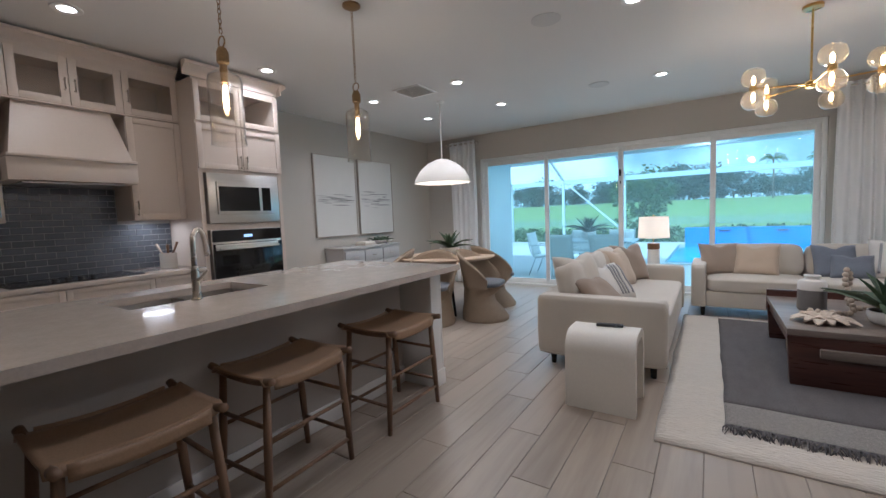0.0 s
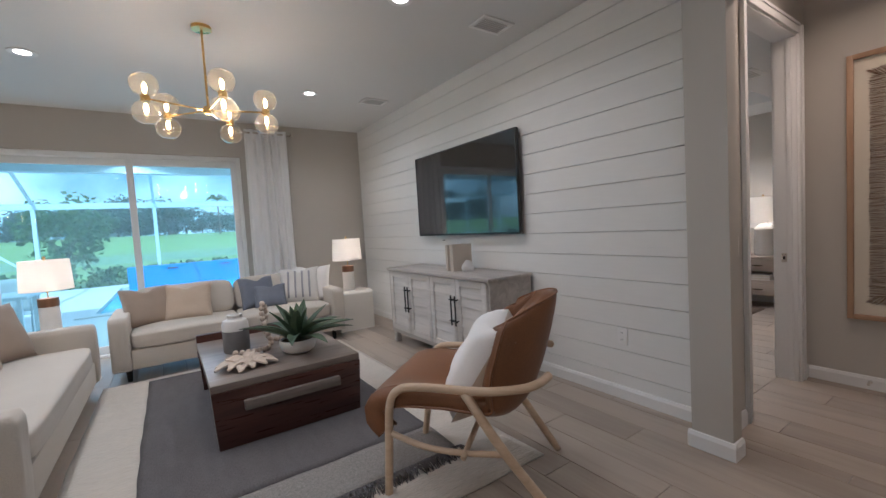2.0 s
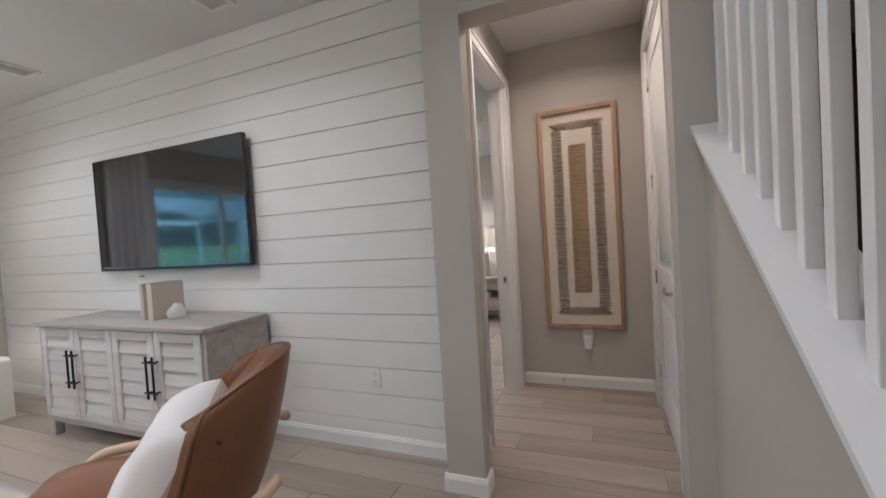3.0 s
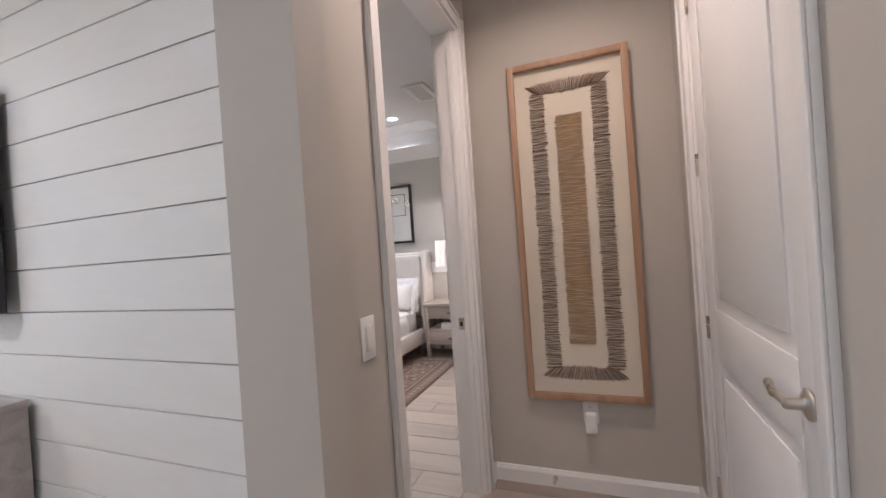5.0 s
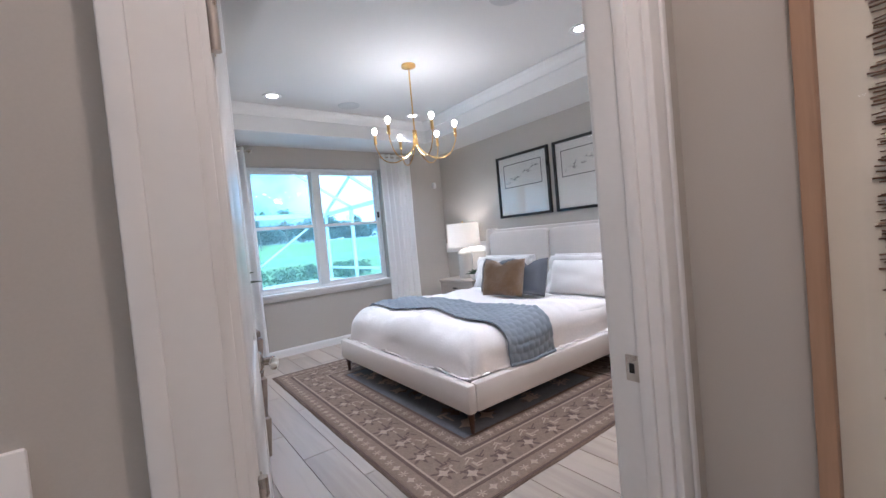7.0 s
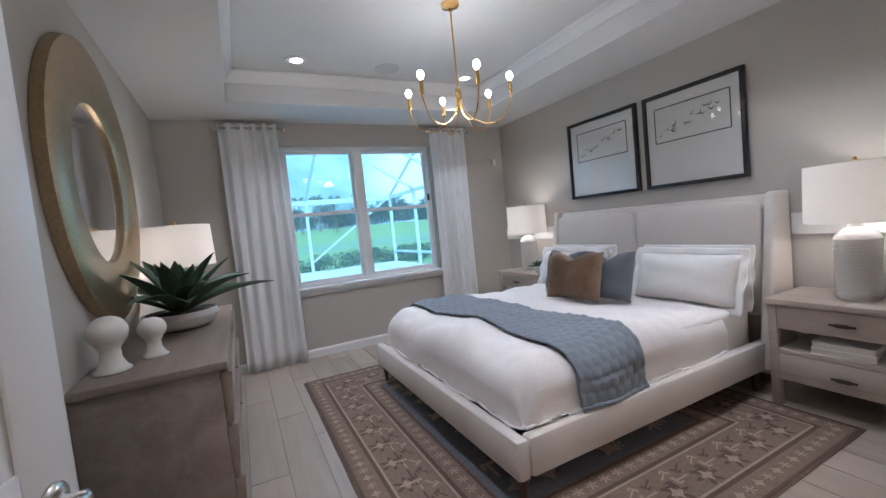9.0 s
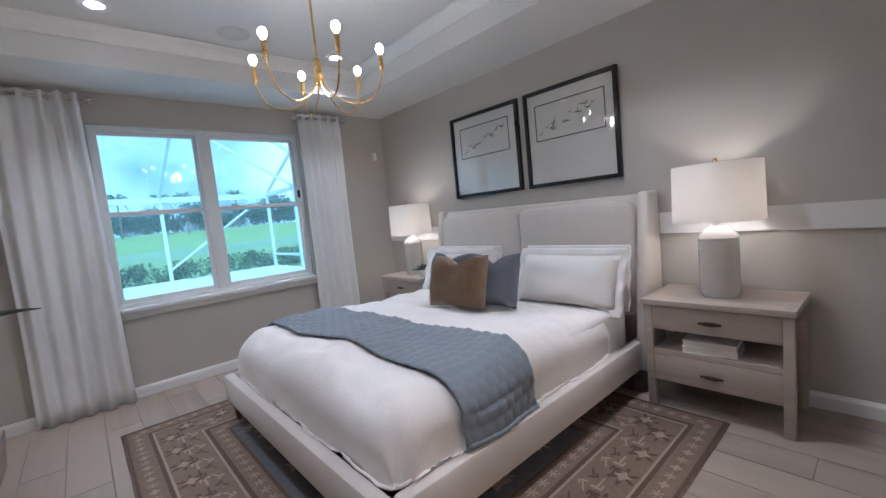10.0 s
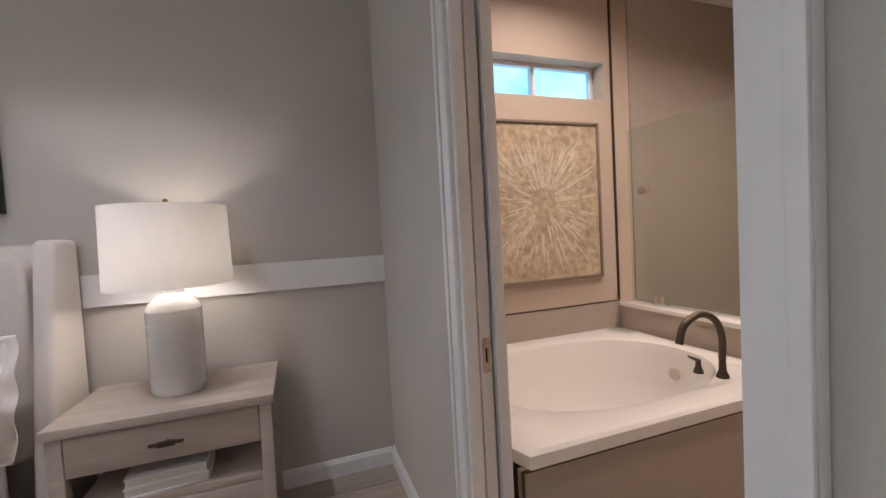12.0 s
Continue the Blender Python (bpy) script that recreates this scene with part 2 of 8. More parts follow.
def tube(bm, path, r, n=10, closed=False):
    """A rod of radius r (or one radius a point) along a path."""
    pts = [Vector(p) for p in path]
    rs = r if isinstance(r, (list, tuple)) else [r] * len(pts)
    rings, up = [], None
    for i, p in enumerate(pts):
        if closed:
            d = (pts[(i + 1) % len(pts)] - pts[i - 1]).normalized()
        else:
            d = (pts[min(i + 1, len(pts) - 1)] - pts[max(i - 1, 0)]).normalized()
        if up is None:
            up = d.orthogonal().normalized()
        up = (up - d * up.dot(d)).normalized()
        side = d.cross(up)
        rings.append([bm.verts.new(p + (up * math.cos(2 * math.pi * k / n) + side * math.sin(2 * math.pi * k / n)) * rs[i]) for k in range(n)])
    pairs = list(zip(rings, rings[1:])) + ([(rings[-1], rings[0])] if closed else [])
    for a, b in pairs:
        for k in range(n):
            bm.faces.new((a[k], a[(k + 1) % n], b[(k + 1) % n], b[k]))
    if not closed:
        bm.faces.new(rings[0][::-1])
        bm.faces.new(rings[-1])


def smooth_path(pts, steps=6):
    """A Catmull-Rom curve through the points."""
    p = [Vector(q) for q in pts]
    out = []
    for i in range(len(p) - 1):
        a, b, c, d = p[max(i - 1, 0)], p[i], p[i + 1], p[min(i + 2, len(p) - 1)]
        for k in range(steps):
            t = k / steps
            out.append(0.5 * (2 * b + (c - a) * t + (2 * a - 5 * b + 4 * c - d) * t * t + (3 * b - a - 3 * c + d) * t ** 3))
    return out + [p[-1]]


def cushion(bm, size, e=0.35, puff=0.0, pinch=0.0, wob=0.0, n=14, m=None, seed=0):
    """A soft block: rounded edges (e: share of roundness), bulging faces, pulled corners and slight dents."""
    bmesh.ops.create_cube(bm, size=2)
    bmesh.ops.subdivide_edges(bm, edges=list(bm.edges), cuts=n, use_grid_fill=True)
    vs = list(bm.verts)
    for v in vs:
        x, y, z = v.co
        k = 1 / e * 2
        norm = (abs(x) ** k + abs(y) ** k + abs(z) ** k) ** (1 / k)
        q = Vector((x, y, z)) / norm if norm > 1 else Vector((x, y, z))
        edge = max(abs(x), abs(y))
        if puff:
            q.z *= 1 + puff * (1 - x * x) * (1 - y * y) - puff * 0.5 * edge ** 4
        if pinch:
            q.x *= 1 + pinch * (abs(y) ** 3) - pinch * 0.6 * (1 - y * y)
            q.y *= 1 + pinch * (abs(x) ** 3) - pinch * 0.6 * (1 - x * x)
        if wob:
            q += wob * noise.noise_vector(q * 1.7 + Vector((seed, seed * 2, 0)))
        v.co = Vector((q.x * size[0] / 2, q.y * size[1] / 2, q.z * size[2] / 2))
    if m:
        bmesh.ops.transform(bm, matrix=m, verts=vs)
    return vs


def pillow(bm, w, h, d, m=None, seed=0, fold=0.0, n=16):
    """A throw pillow with a sewn edge, thin at the seam and pulled out at the corners, standing in x-z."""
    g = {}
    for side in (1, -1):
        for i in range(n + 1):
            for j in range(n + 1):
                u, v = 2 * i / n - 1, 2 * j / n - 1
                rim = (1 - u ** 4) * (1 - v ** 4)
                if rim < 1e-6 and side == -1:
                    continue
                bow = 1 - 0.07 * (1 - v * v) * (abs(u) ** 2), 1 - 0.07 * (1 - u * u) * (abs(v) ** 2)
                y = side * (0.02 + rim ** 0.6) * d / 2 if rim > 1e-6 else 0
                y += 0.12 * d * noise.noise(Vector((u * 1.3 + seed, v * 1.3, side)))* (rim ** 0.5)
                z = v * bow[1] * h / 2
                if fold and v > 0:
                    z -= fold * h * v * v * math.exp(-(u / 0.3) ** 2)
                g[side, i, j] = bm.verts.new((u * bow[0] * w / 2, y, z))
    get = lambda s, i, j: g.get((s, i, j)) or g[1, i, j]
    for s in (1, -1):
        for i in range(n):
            for j in range(n):
                f = [get(s, i, j), get(s, i + 1, j), get(s, i + 1, j + 1), get(s, i, j + 1)]
                if len(set(f)) == 4:
                    try:
                        bm.faces.new(f if s < 0 else f[::-1])
                    except ValueError:
                        pass
    if m:
        bmesh.ops.transform(bm, matrix=m, verts=list(g.values()))


def grid_sheet(bm, fn, nu, nv, thick=0.0):
    """A surface from fn(u, v) in 0..1, with a second skin where it has a thickness."""
    skins = []
    top = [[Vector(fn(i / nu, j / nv)) for j in range(nv + 1)] for i in range(nu + 1)]
    rows = [[bm.verts.new(p) for p in row] for row in top]
    skins.append(rows)
    for i in range(nu):
        for j in range(nv):
            bm.faces.new((rows[i][j], rows[i + 1][j], rows[i + 1][j + 1], rows[i][j + 1]))
    if thick:
        low = []
        for i in range(nu + 1):
            r = []
            for j in range(nv + 1):
                a = top[min(i + 1, nu)][j] - top[max(i - 1, 0)][j]
                b = top[i][min(j + 1, nv)] - top[i][max(j - 1, 0)]
                nrm = a.cross(b)
                nrm = nrm.normalized() if nrm.length > 1e-9 else Vector((0, 0, 1))
                r.append(bm.verts.new(top[i][j] - nrm * thick))
            low.append(r)
        for i in range(nu):
            for j in range(nv):
                bm.faces.new((low[i][j + 1], low[i + 1][j + 1], low[i + 1][j], low[i][j]))
        for i in range(nu):
            bm.faces.new((rows[i + 1][0], rows[i][0], low[i][0], low[i + 1][0]))
            bm.faces.new((rows[i][nv], rows[i + 1][nv], low[i + 1][nv], low[i][nv]))
        for j in range(nv):
            bm.faces.new((rows[0][j], rows[0][j + 1], low[0][j + 1], low[0][j]))
            bm.faces.new((rows[nu][j + 1], rows[nu][j], low[nu][j], low[nu][j + 1]))


def part(name, bm, material, parent=None, label="", smooth=False, recalc=True):
    """Links a bmesh as one mesh object, under a thing or a part."""
    me = bpy.data.meshes.new(name)
    if recalc:
        bmesh.ops.recalc_face_normals(bm, faces=bm.faces)
    bm.to_mesh(me)
    bm.free()
    if smooth:
        for p in me.polygons:
            p.use_smooth = True
        if smooth != "all":
            me.set_sharp_from_angle(angle=radians(38))
    me.materials.append(material)
    ob = new(name, me)
    if parent:
        ob.parent = parent
    if label:
        tagged(ob, label=label)
    return ob


def thing(name, label, category, at=(0, 0, 0), rz=0.0, group="", kind=""):
    """The empty at the base of a thing, which parents its parts."""
    ob = new(name)
    ob.empty_display_size = 0.1
    ob.matrix_world = pose(*at, 0, 0, rz)
    return tagged(ob, label, category, group, kind)


def boxes(name, material, parts, parent=None, label="", bevel=0.0):
    bm = bmesh.new()
    for a, b in parts:
        box(bm, a, b, bevel)
    return part(name, bm, material, parent, label, smooth=bool(bevel))


def piece(name, mesh, parent, at, rz=0.0):
    ob = new(name, mesh)
    ob.parent = parent
    ob.matrix_basis = pose(*at, 0, 0, rz)
    return ob


def mesh_of(name, material, build, smooth=True):
    """A mesh to be shared by many pieces."""
    bm = bmesh.new()
    build(bm)
    bmesh.ops.recalc_face_normals(bm, faces=bm.faces)
    me = bpy.data.meshes.new(name)
    bm.to_mesh(me)
    bm.free()
    if smooth:
        for p in me.polygons:
            p.use_smooth = True
        me.set_sharp_from_angle(angle=radians(38))
    me.materials.append(material)
    return me


def structure(ob, label, category):
    return tagged(ob, label, category, kind="structure")


def lamp(name, kind, at, energy, color=WARM, size=0.1, target=None, spread=None, parent=None):
    d = bpy.data.lights.new(name, kind)
    d.energy, d.color = energy, color
    if kind == "AREA":
        d.shape, d.size = "DISK", size
        if spread:
            d.spread = radians(spread)
    else:
        d.shadow_soft_size = size
    ob = new(name, d)
    ob.matrix_world = look(at, target or (at[0], at[1] + 0.0001, at[2] - 1))
    return ob


# ---- the shell ----
GND = -0.12
structure(boxes("wall_north", M_WALL, [((DWX - 0.15, NY, 0), (-2.70, NY + 0.2, CEIL)), ((2.14, NY, 0), (EX + 0.015, NY + 0.2, CEIL)), ((-2.70, NY, 2.335), (2.14, NY + 0.2, CEIL))]), "greige painted wall with a wide sliding door opening", "wall")
structure(boxes("wall_west", M_WALL, [((WX - 0.41, -2.6, 0), (WX, 3.0, CEIL)), ((DWX - 0.15, 3.0, 0), (DWX, NY, CEIL))]), "greige painted plaster wall", "wall")
structure(boxes("wall_south", M_WALL, [((WX - 0.41, -2.75, 0), (EX + 0.13, -2.6, CEIL))]), "greige painted plaster wall", "wall")
structure(boxes("wall_entry", M_WALL, [((EX, -2.6, 0), (EX + 0.13, 0.08, CEIL))]), "greige painted plaster wall", "wall")
structure(boxes("wall_stair", M_WALL, [((1.35, 0.08, 0), (5.15, 0.2, CEIL))]), "greige painted wall along the stairs", "wall")
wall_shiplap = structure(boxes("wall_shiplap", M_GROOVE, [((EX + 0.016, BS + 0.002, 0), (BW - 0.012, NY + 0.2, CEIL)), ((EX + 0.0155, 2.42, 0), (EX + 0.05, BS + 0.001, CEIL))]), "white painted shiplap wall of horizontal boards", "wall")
structure(boxes("wall_bedroom_west", M_WALL, [((BW - 0.012, BS + 0.002, 0), (BW, BN + 0.4, CEIL))]), "greige painted plaster wall", "wall")
structure(boxes("wall_pillar", M_WALL, [((3.54, 2.222, 0), (3.64, 2.42, CEIL)), ((3.64, 2.335, 0), (EX + 0.015, 2.419, CEIL))]), "greige painted wall end beside the hallway", "wall")
structure(boxes("wall_hall_north", M_WALL, [((EX + 0.051, 2.335, 0), (4.07, BS, CEIL)), ((EX + 0.015, 2.335, 0), (EX + 0.051, 2.4195, CEIL)), ((4.965, 2.335, 0), (5.957, BS, CEIL)), ((6.76, 2.335, 0), (BE, BS, CEIL)), ((4.07, 2.335, 2.46), (4.965, BS, CEIL)), ((5.957, 2.335, 2.46), (6.76, BS, CEIL))]), "greige painted wall with two doorways", "wall")
structure(boxes("wall_hall_header", M_WALL, [((3.545, 1.35, 2.33), (3.70, 2.222, CEIL)), ((3.64, 2.222, 2.33), (3.70, 2.335, CEIL))]), "greige painted header over the hallway", "wall")
structure(boxes("wall_hall_end", M_WALL, [((5.12, 1.19, 0), (5.19, 2.335, CEIL))]), "greige painted wall at the end of the hallway", "wall")
structure(boxes("wall_hall_south", M_WALL, [((3.555, 1.19, 0), (3.72, 1.35, CEIL)), ((3.72, 1.19, 0), (3.875, 1.32, CEIL)), ((4.825, 1.19, 0), (5.12, 1.32, CEIL)), ((3.875, 1.19, 2.46), (4.825, 1.32, CEIL)), ((3.85, 0.2, 0), (5.12, 0.205, CEIL))]), "greige painted wall with a closet door", "wall")
structure(boxes("wall_bedroom_north", M_WALL, [((BW, BN, 0), (5.08, BN + 0.2, CEIL)), ((6.79, BN, 0), (BE + 0.15, BN + 0.2, CEIL)), ((5.08, BN, 0), (6.79, BN + 0.2, 0.75)), ((5.08, BN, 2.26), (6.79, BN + 0.2, CEIL))]), "greige painted wall with a window", "wall")
structure(boxes("wall_bedroom_east", M_WALL, [((BE, BS - 0.125, 0), (BE + 0.15, BN, CEIL))]), "greige painted wall behind the bed", "wall")
M_BATHWALL = surf("bath_wall_paint", (0.52, 0.42, 0.33), 0.65, var=0.03, scale=1.5, fine=300, bump=0.1)
structure(boxes("wall_bath_east", M_BATHWALL, [((BE, -0.6, 0), (BE + 0.15, 0.94, CEIL)), ((BE, 1.9, 0), (BE + 0.15, BS - 0.125, CEIL)), ((BE, 0.94, 0), (BE + 0.15, 1.9, 2.045)), ((BE, 0.94, 2.285), (BE + 0.15, 1.9, CEIL))]), "beige bathroom wall with a high slit window", "wall")
structure(boxes("wall_bath_south", M_BATHWALL, [((5.15, -0.75, 0), (BE + 0.15, -0.6, CEIL))]), "beige bathroom wall", "wall")
structure(boxes("wall_bath_west", M_BATHWALL, [((5.191, -0.6, 0), (5.22, 2.335, CEIL))]), "beige bathroom wall", "wall")
structure(boxes("ceiling", M_CEIL, [((WX - 0.41, -2.75, CEIL), (EX + 0.125, NY + 0.2, CEIL + 0.15)), ((EX + 0.125, -2.75, CEIL), (5.15, BS, CEIL + 0.15))]), "flat white painted ceiling", "ceiling")
structure(boxes("ceiling_bath", M_CEIL, [((5.15, -0.75, CEIL), (BE + 0.15, BS, CEIL + 0.15))]), "flat white bathroom ceiling", "ceiling")
TX0, TX1, TY0, TY1 = 4.63, 7.18, 3.1, 6.31
structure(boxes("ceiling_bedroom", M_CEIL, [((BW, BS, LOW), (TX0, BN, LOW + 0.35)), ((TX1, BS, LOW), (BE, BN, LOW + 0.35)), ((TX0, BS, LOW), (TX1, TY0, LOW + 0.35)), ((TX0, TY1, LOW), (TX1, BN, LOW + 0.35)), ((TX0, TY0, TRAY), (TX1, TY1, TRAY + 0.12))]), "white tray ceiling with a raised centre", "ceiling")


# ---- lights of the house ----
def downlight(x, y, z, energy, group="recessed downlights", color=(1.0, 0.91, 0.82), spread=150):
    t = thing("recessed_downlight", "white round recessed ceiling light, lit warm", "downlight", (x, y, z), group=group)
    bm = bmesh.new()
    lathe(bm, [(0.052, -0.001), (0.052, -0.006), (0.085, -0.009), (0.088, -0.006), (0.088, 0.0)], n=28)
    part("trim_ring", bm, M_TRIM, t, smooth=True)
    bm = bmesh.new()
    lathe(bm, [(0, -0.003), (0.051, -0.003), (0.051, -0.001), (0, -0.001)], n=24)
    part("lens", bm, M_LENS, t, "glowing warm lens")
    lamp("downlight_lamp", "AREA", (x, y, z - 0.012), energy, color, 0.1, spread=spread)
    return t


LIVING_W, BED_W = 7.5, 6.5
# (0.463, 1.72) is unseen, added on the ceiling grid for brightness
for x, y in ((-2.66, 4.43), (-1.45, 4.48), (-1.45, 5.64), (-2.655, 5.625), (0.463, 5.73), (2.65, 5.81), (2.65, 3.75), (0.463, 3.75), (-2.70, 2.96), (0.463, 1.72)):
    downlight(x, y, CEIL, LIVING_W)
# unseen extra downlight, added to brighten the stair and hallway side
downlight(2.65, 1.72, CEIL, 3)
# the one at y -0.1 is unseen, added to light the kitchen's rear
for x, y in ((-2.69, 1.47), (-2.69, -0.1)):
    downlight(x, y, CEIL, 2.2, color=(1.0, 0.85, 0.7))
for x, y in ((5.185, 5.973), (6.842, 6.055), (6.895, 3.72), (5.15, 3.65)):
    downlight(x, y, TRAY, BED_W, spread=108)
downlight(4.3, 1.85, CEIL, 7, color=(1.0, 0.72, 0.51))
downlight(6.4, 0.4, CEIL, 24, color=(1.0, 0.74, 0.52))
downlight(7.2, 1.5, CEIL, 14, color=(1.0, 0.76, 0.55))

# ---- floors of wood-look planks ----
def plank_floor(name, label, x0, x1, y0, y1, near=None, skip=None):
    base = structure(boxes(name, M_GROUT, [((x0, y0, -0.12), (x1, y1, -0.005))]), label, "floor")
    w, ln, gap = 0.2, 1.2, 0.0035
    rest, cache = bmesh.new(), {}
    nx = int(math.ceil((x1 - x0) / w))
    for i in range(nx):
        ax, bx = x0 + i * w + gap / 2, min(x0 + (i + 1) * w, x1) - gap / 2
        y = y0 - (i * 0.42) % ln
        while y < y1:
            ay, by = max(y, y0) + gap / 2, min(y + ln, y1) - gap / 2
            y += ln
            if by - ay < 0.02 or bx - ax < 0.02:
                continue
            cx, cy = (ax + bx) / 2, (ay + by) / 2
            if near is None or (near[0] < cx < near[1] and near[2] < cy < near[3]):
                key = (round(bx - ax, 3), round(by - ay, 3))
                if key not in cache:
                    def build(bm, k=key):
                        box(bm, (-k[0] / 2, -k[1] / 2, -0.012), (k[0] / 2, k[1] / 2, 0.0), 0.0018, 1)
                    cache[key] = mesh_of("plank", M_PLANK, build)
                piece("plank", cache[key], base, (cx, cy, 0))
            else:
                box(rest, (ax, ay, -0.012), (bx, by, 0.0))
    if len(rest.verts):
        tagged(part("planks", rest, M_PLANK, base), kind="stuff")
    else:
        rest.free()
    return base


# ---- living room ----
def sliding_door():
    t = structure(thing("sliding_glass_door", "", "", (0, NY + 0.1, 0)), "wide white-framed four-panel sliding glass door", "glass door")
    x0, x1, top = -2.70, 2.14, 2.335
    boxes("outer_frame", M_VINYL, [((x0, -0.06, 0), (x0 + 0.05, 0.07, top)), ((x1 - 0.05, -0.06, 0), (x1, 0.07, top)), ((x0 + 0.05, -0.06, top - 0.055), (x1 - 0.05, 0.07, top)), ((x0 + 0.05, -0.06, 0), (x1 - 0.05, 0.07, 0.03))], t, bevel=0.003)
    edges = [x0 + 0.05, -1.45, -0.25, 0.96, x1 - 0.05]
    for i, (a, b) in enumerate(zip(edges, edges[1:])):
        y = 0.0 if i % 2 else 0.03
        a2, b2 = a - (0.03 if i else 0), b + (0.03 if i < 3 else 0)
        f = boxes("door_panel", M_VINYL, [((a2, y - 0.022, 0.03), (a2 + 0.065, y + 0.018, 2.28)), ((b2 - 0.065, y - 0.022, 0.03), (b2, y + 0.018, 2.28)), ((a2 + 0.065, y - 0.02, 2.20), (b2 - 0.065, y + 0.016, 2.28)), ((a2 + 0.065, y - 0.02, 0.03), (b2 - 0.065, y + 0.016, 0.12))], t, bevel=0.003)
        p = boxes("pane", M_GLASS, [((a2 + 0.06, y - 0.004, 0.115), (b2 - 0.06, y + 0.002, 2.205))], f)
        p.visible_shadow = False
        if i == 1:
            boxes("handle", M_BLACK, [((b2 - 0.05, y - 0.05, 1.82), (b2 - 0.02, y - 0.022, 1.92)), ((b2 - 0.04, y - 0.04, 1.70), (b2 - 0.025, y - 0.022, 1.74))], f, "small dark latch", bevel=0.004)


sliding_door()


def curtain(name, x0, x1, y, z0, z1, folds, label, flare=0.0, seed=0):
    """A hung panel of linen with grommet folds that widen a little to the hem."""
    t = thing(name, label, "curtain", ((x0 + x1) / 2, y, z0))
    w, h = x1 - x0, z1 - z0

    def fn(u, v):
        a = u * folds * 2 * math.pi
        spread = 1 + flare * (1 - v) ** 2
        px = (u - 0.5) * w * spread + 0.012 * math.sin(3.1 * v + 5 * u + seed)
        deep = 0.032 + 0.010 * math.sin(7 * u + seed)
        py = deep * math.sin(a + 0.35 * math.sin(2.3 * v + seed)) + 0.01 * noise.noise(Vector((u * 6, v * 3, seed)))
        return px, py - 0.05 * flare * (1 - v) ** 3, v * h
    bm = bmesh.new()
    grid_sheet(bm, fn, int(folds * 14), 20, 0.004)
    part("panel", bm, M_CURTAIN, t, smooth="all")
    return t


def curtain_rod(x0, x1, y, z, wall_y):
    t = thing("curtain_rod", "brushed nickel curtain rod with ball finials on the wall", "curtain rod", ((x0 + x1) / 2, y, z))
    c = (x0 + x1) / 2
    bm = bmesh.new()
    tube(bm, [(x0 - c, 0, 0), (x1 - c, 0, 0)], 0.012)
    part("rod", bm, M_NICKEL, t, smooth=True)
    for x in (x0, x1):
        bm = bmesh.new()
        lathe(bm, [(0, -0.028), (0.016, -0.026), (0.027, -0.012), (0.028, 0.004), (0.02, 0.022), (0, 0.028)], n=16, m=Matrix.Translation((x - c, 0, 0)) @ Matrix.Rotation(radians(90), 4, "Y"))
        part("finial", bm, M_NICKEL, t, smooth=True)
    bm = bmesh.new()
    tube(bm, [(0.0, 0, 0), (0.0, wall_y - y, 0)], 0.008)
    lathe(bm, [(0, 0), (0.025, 0), (0.025, -0.01), (0, -0.01)], n=16, m=Matrix.Translation((0.0, wall_y - y, 0)) @ Matrix.Rotation(radians(-90), 4, "X"))
    part("bracket", bm, M_NICKEL, t, smooth=True)
    n = max(3, int((x1 - x0) / 0.13))
    for i in range(n):
        bm = bmesh.new()
        x = x0 + 0.06 + (x1 - x0 - 0.12) * i / (n - 1) - c
        tube(bm, [(x, 0.021 * math.cos(a), 0.021 * math.sin(a)) for a in [k * math.pi / 6 for k in range(12)]], 0.004, 6, closed=True)
        part("grommet", bm, M_NICKEL, t, smooth=True)


curtain("curtain", -3.28, -2.74, NY - 0.09, 0.01, 2.69, 5, "white linen curtain panel beside the sliding door", seed=1)
curtain("curtain", 2.19, 2.73, NY - 0.09, 0.01, 2.69, 5, "white linen curtain panel beside the sliding door", seed=4)
curtain_rod(-3.36, -2.69, NY - 0.09, 2.645, NY)
curtain_rod(2.14, 2.79, NY - 0.09, 2.645, NY)


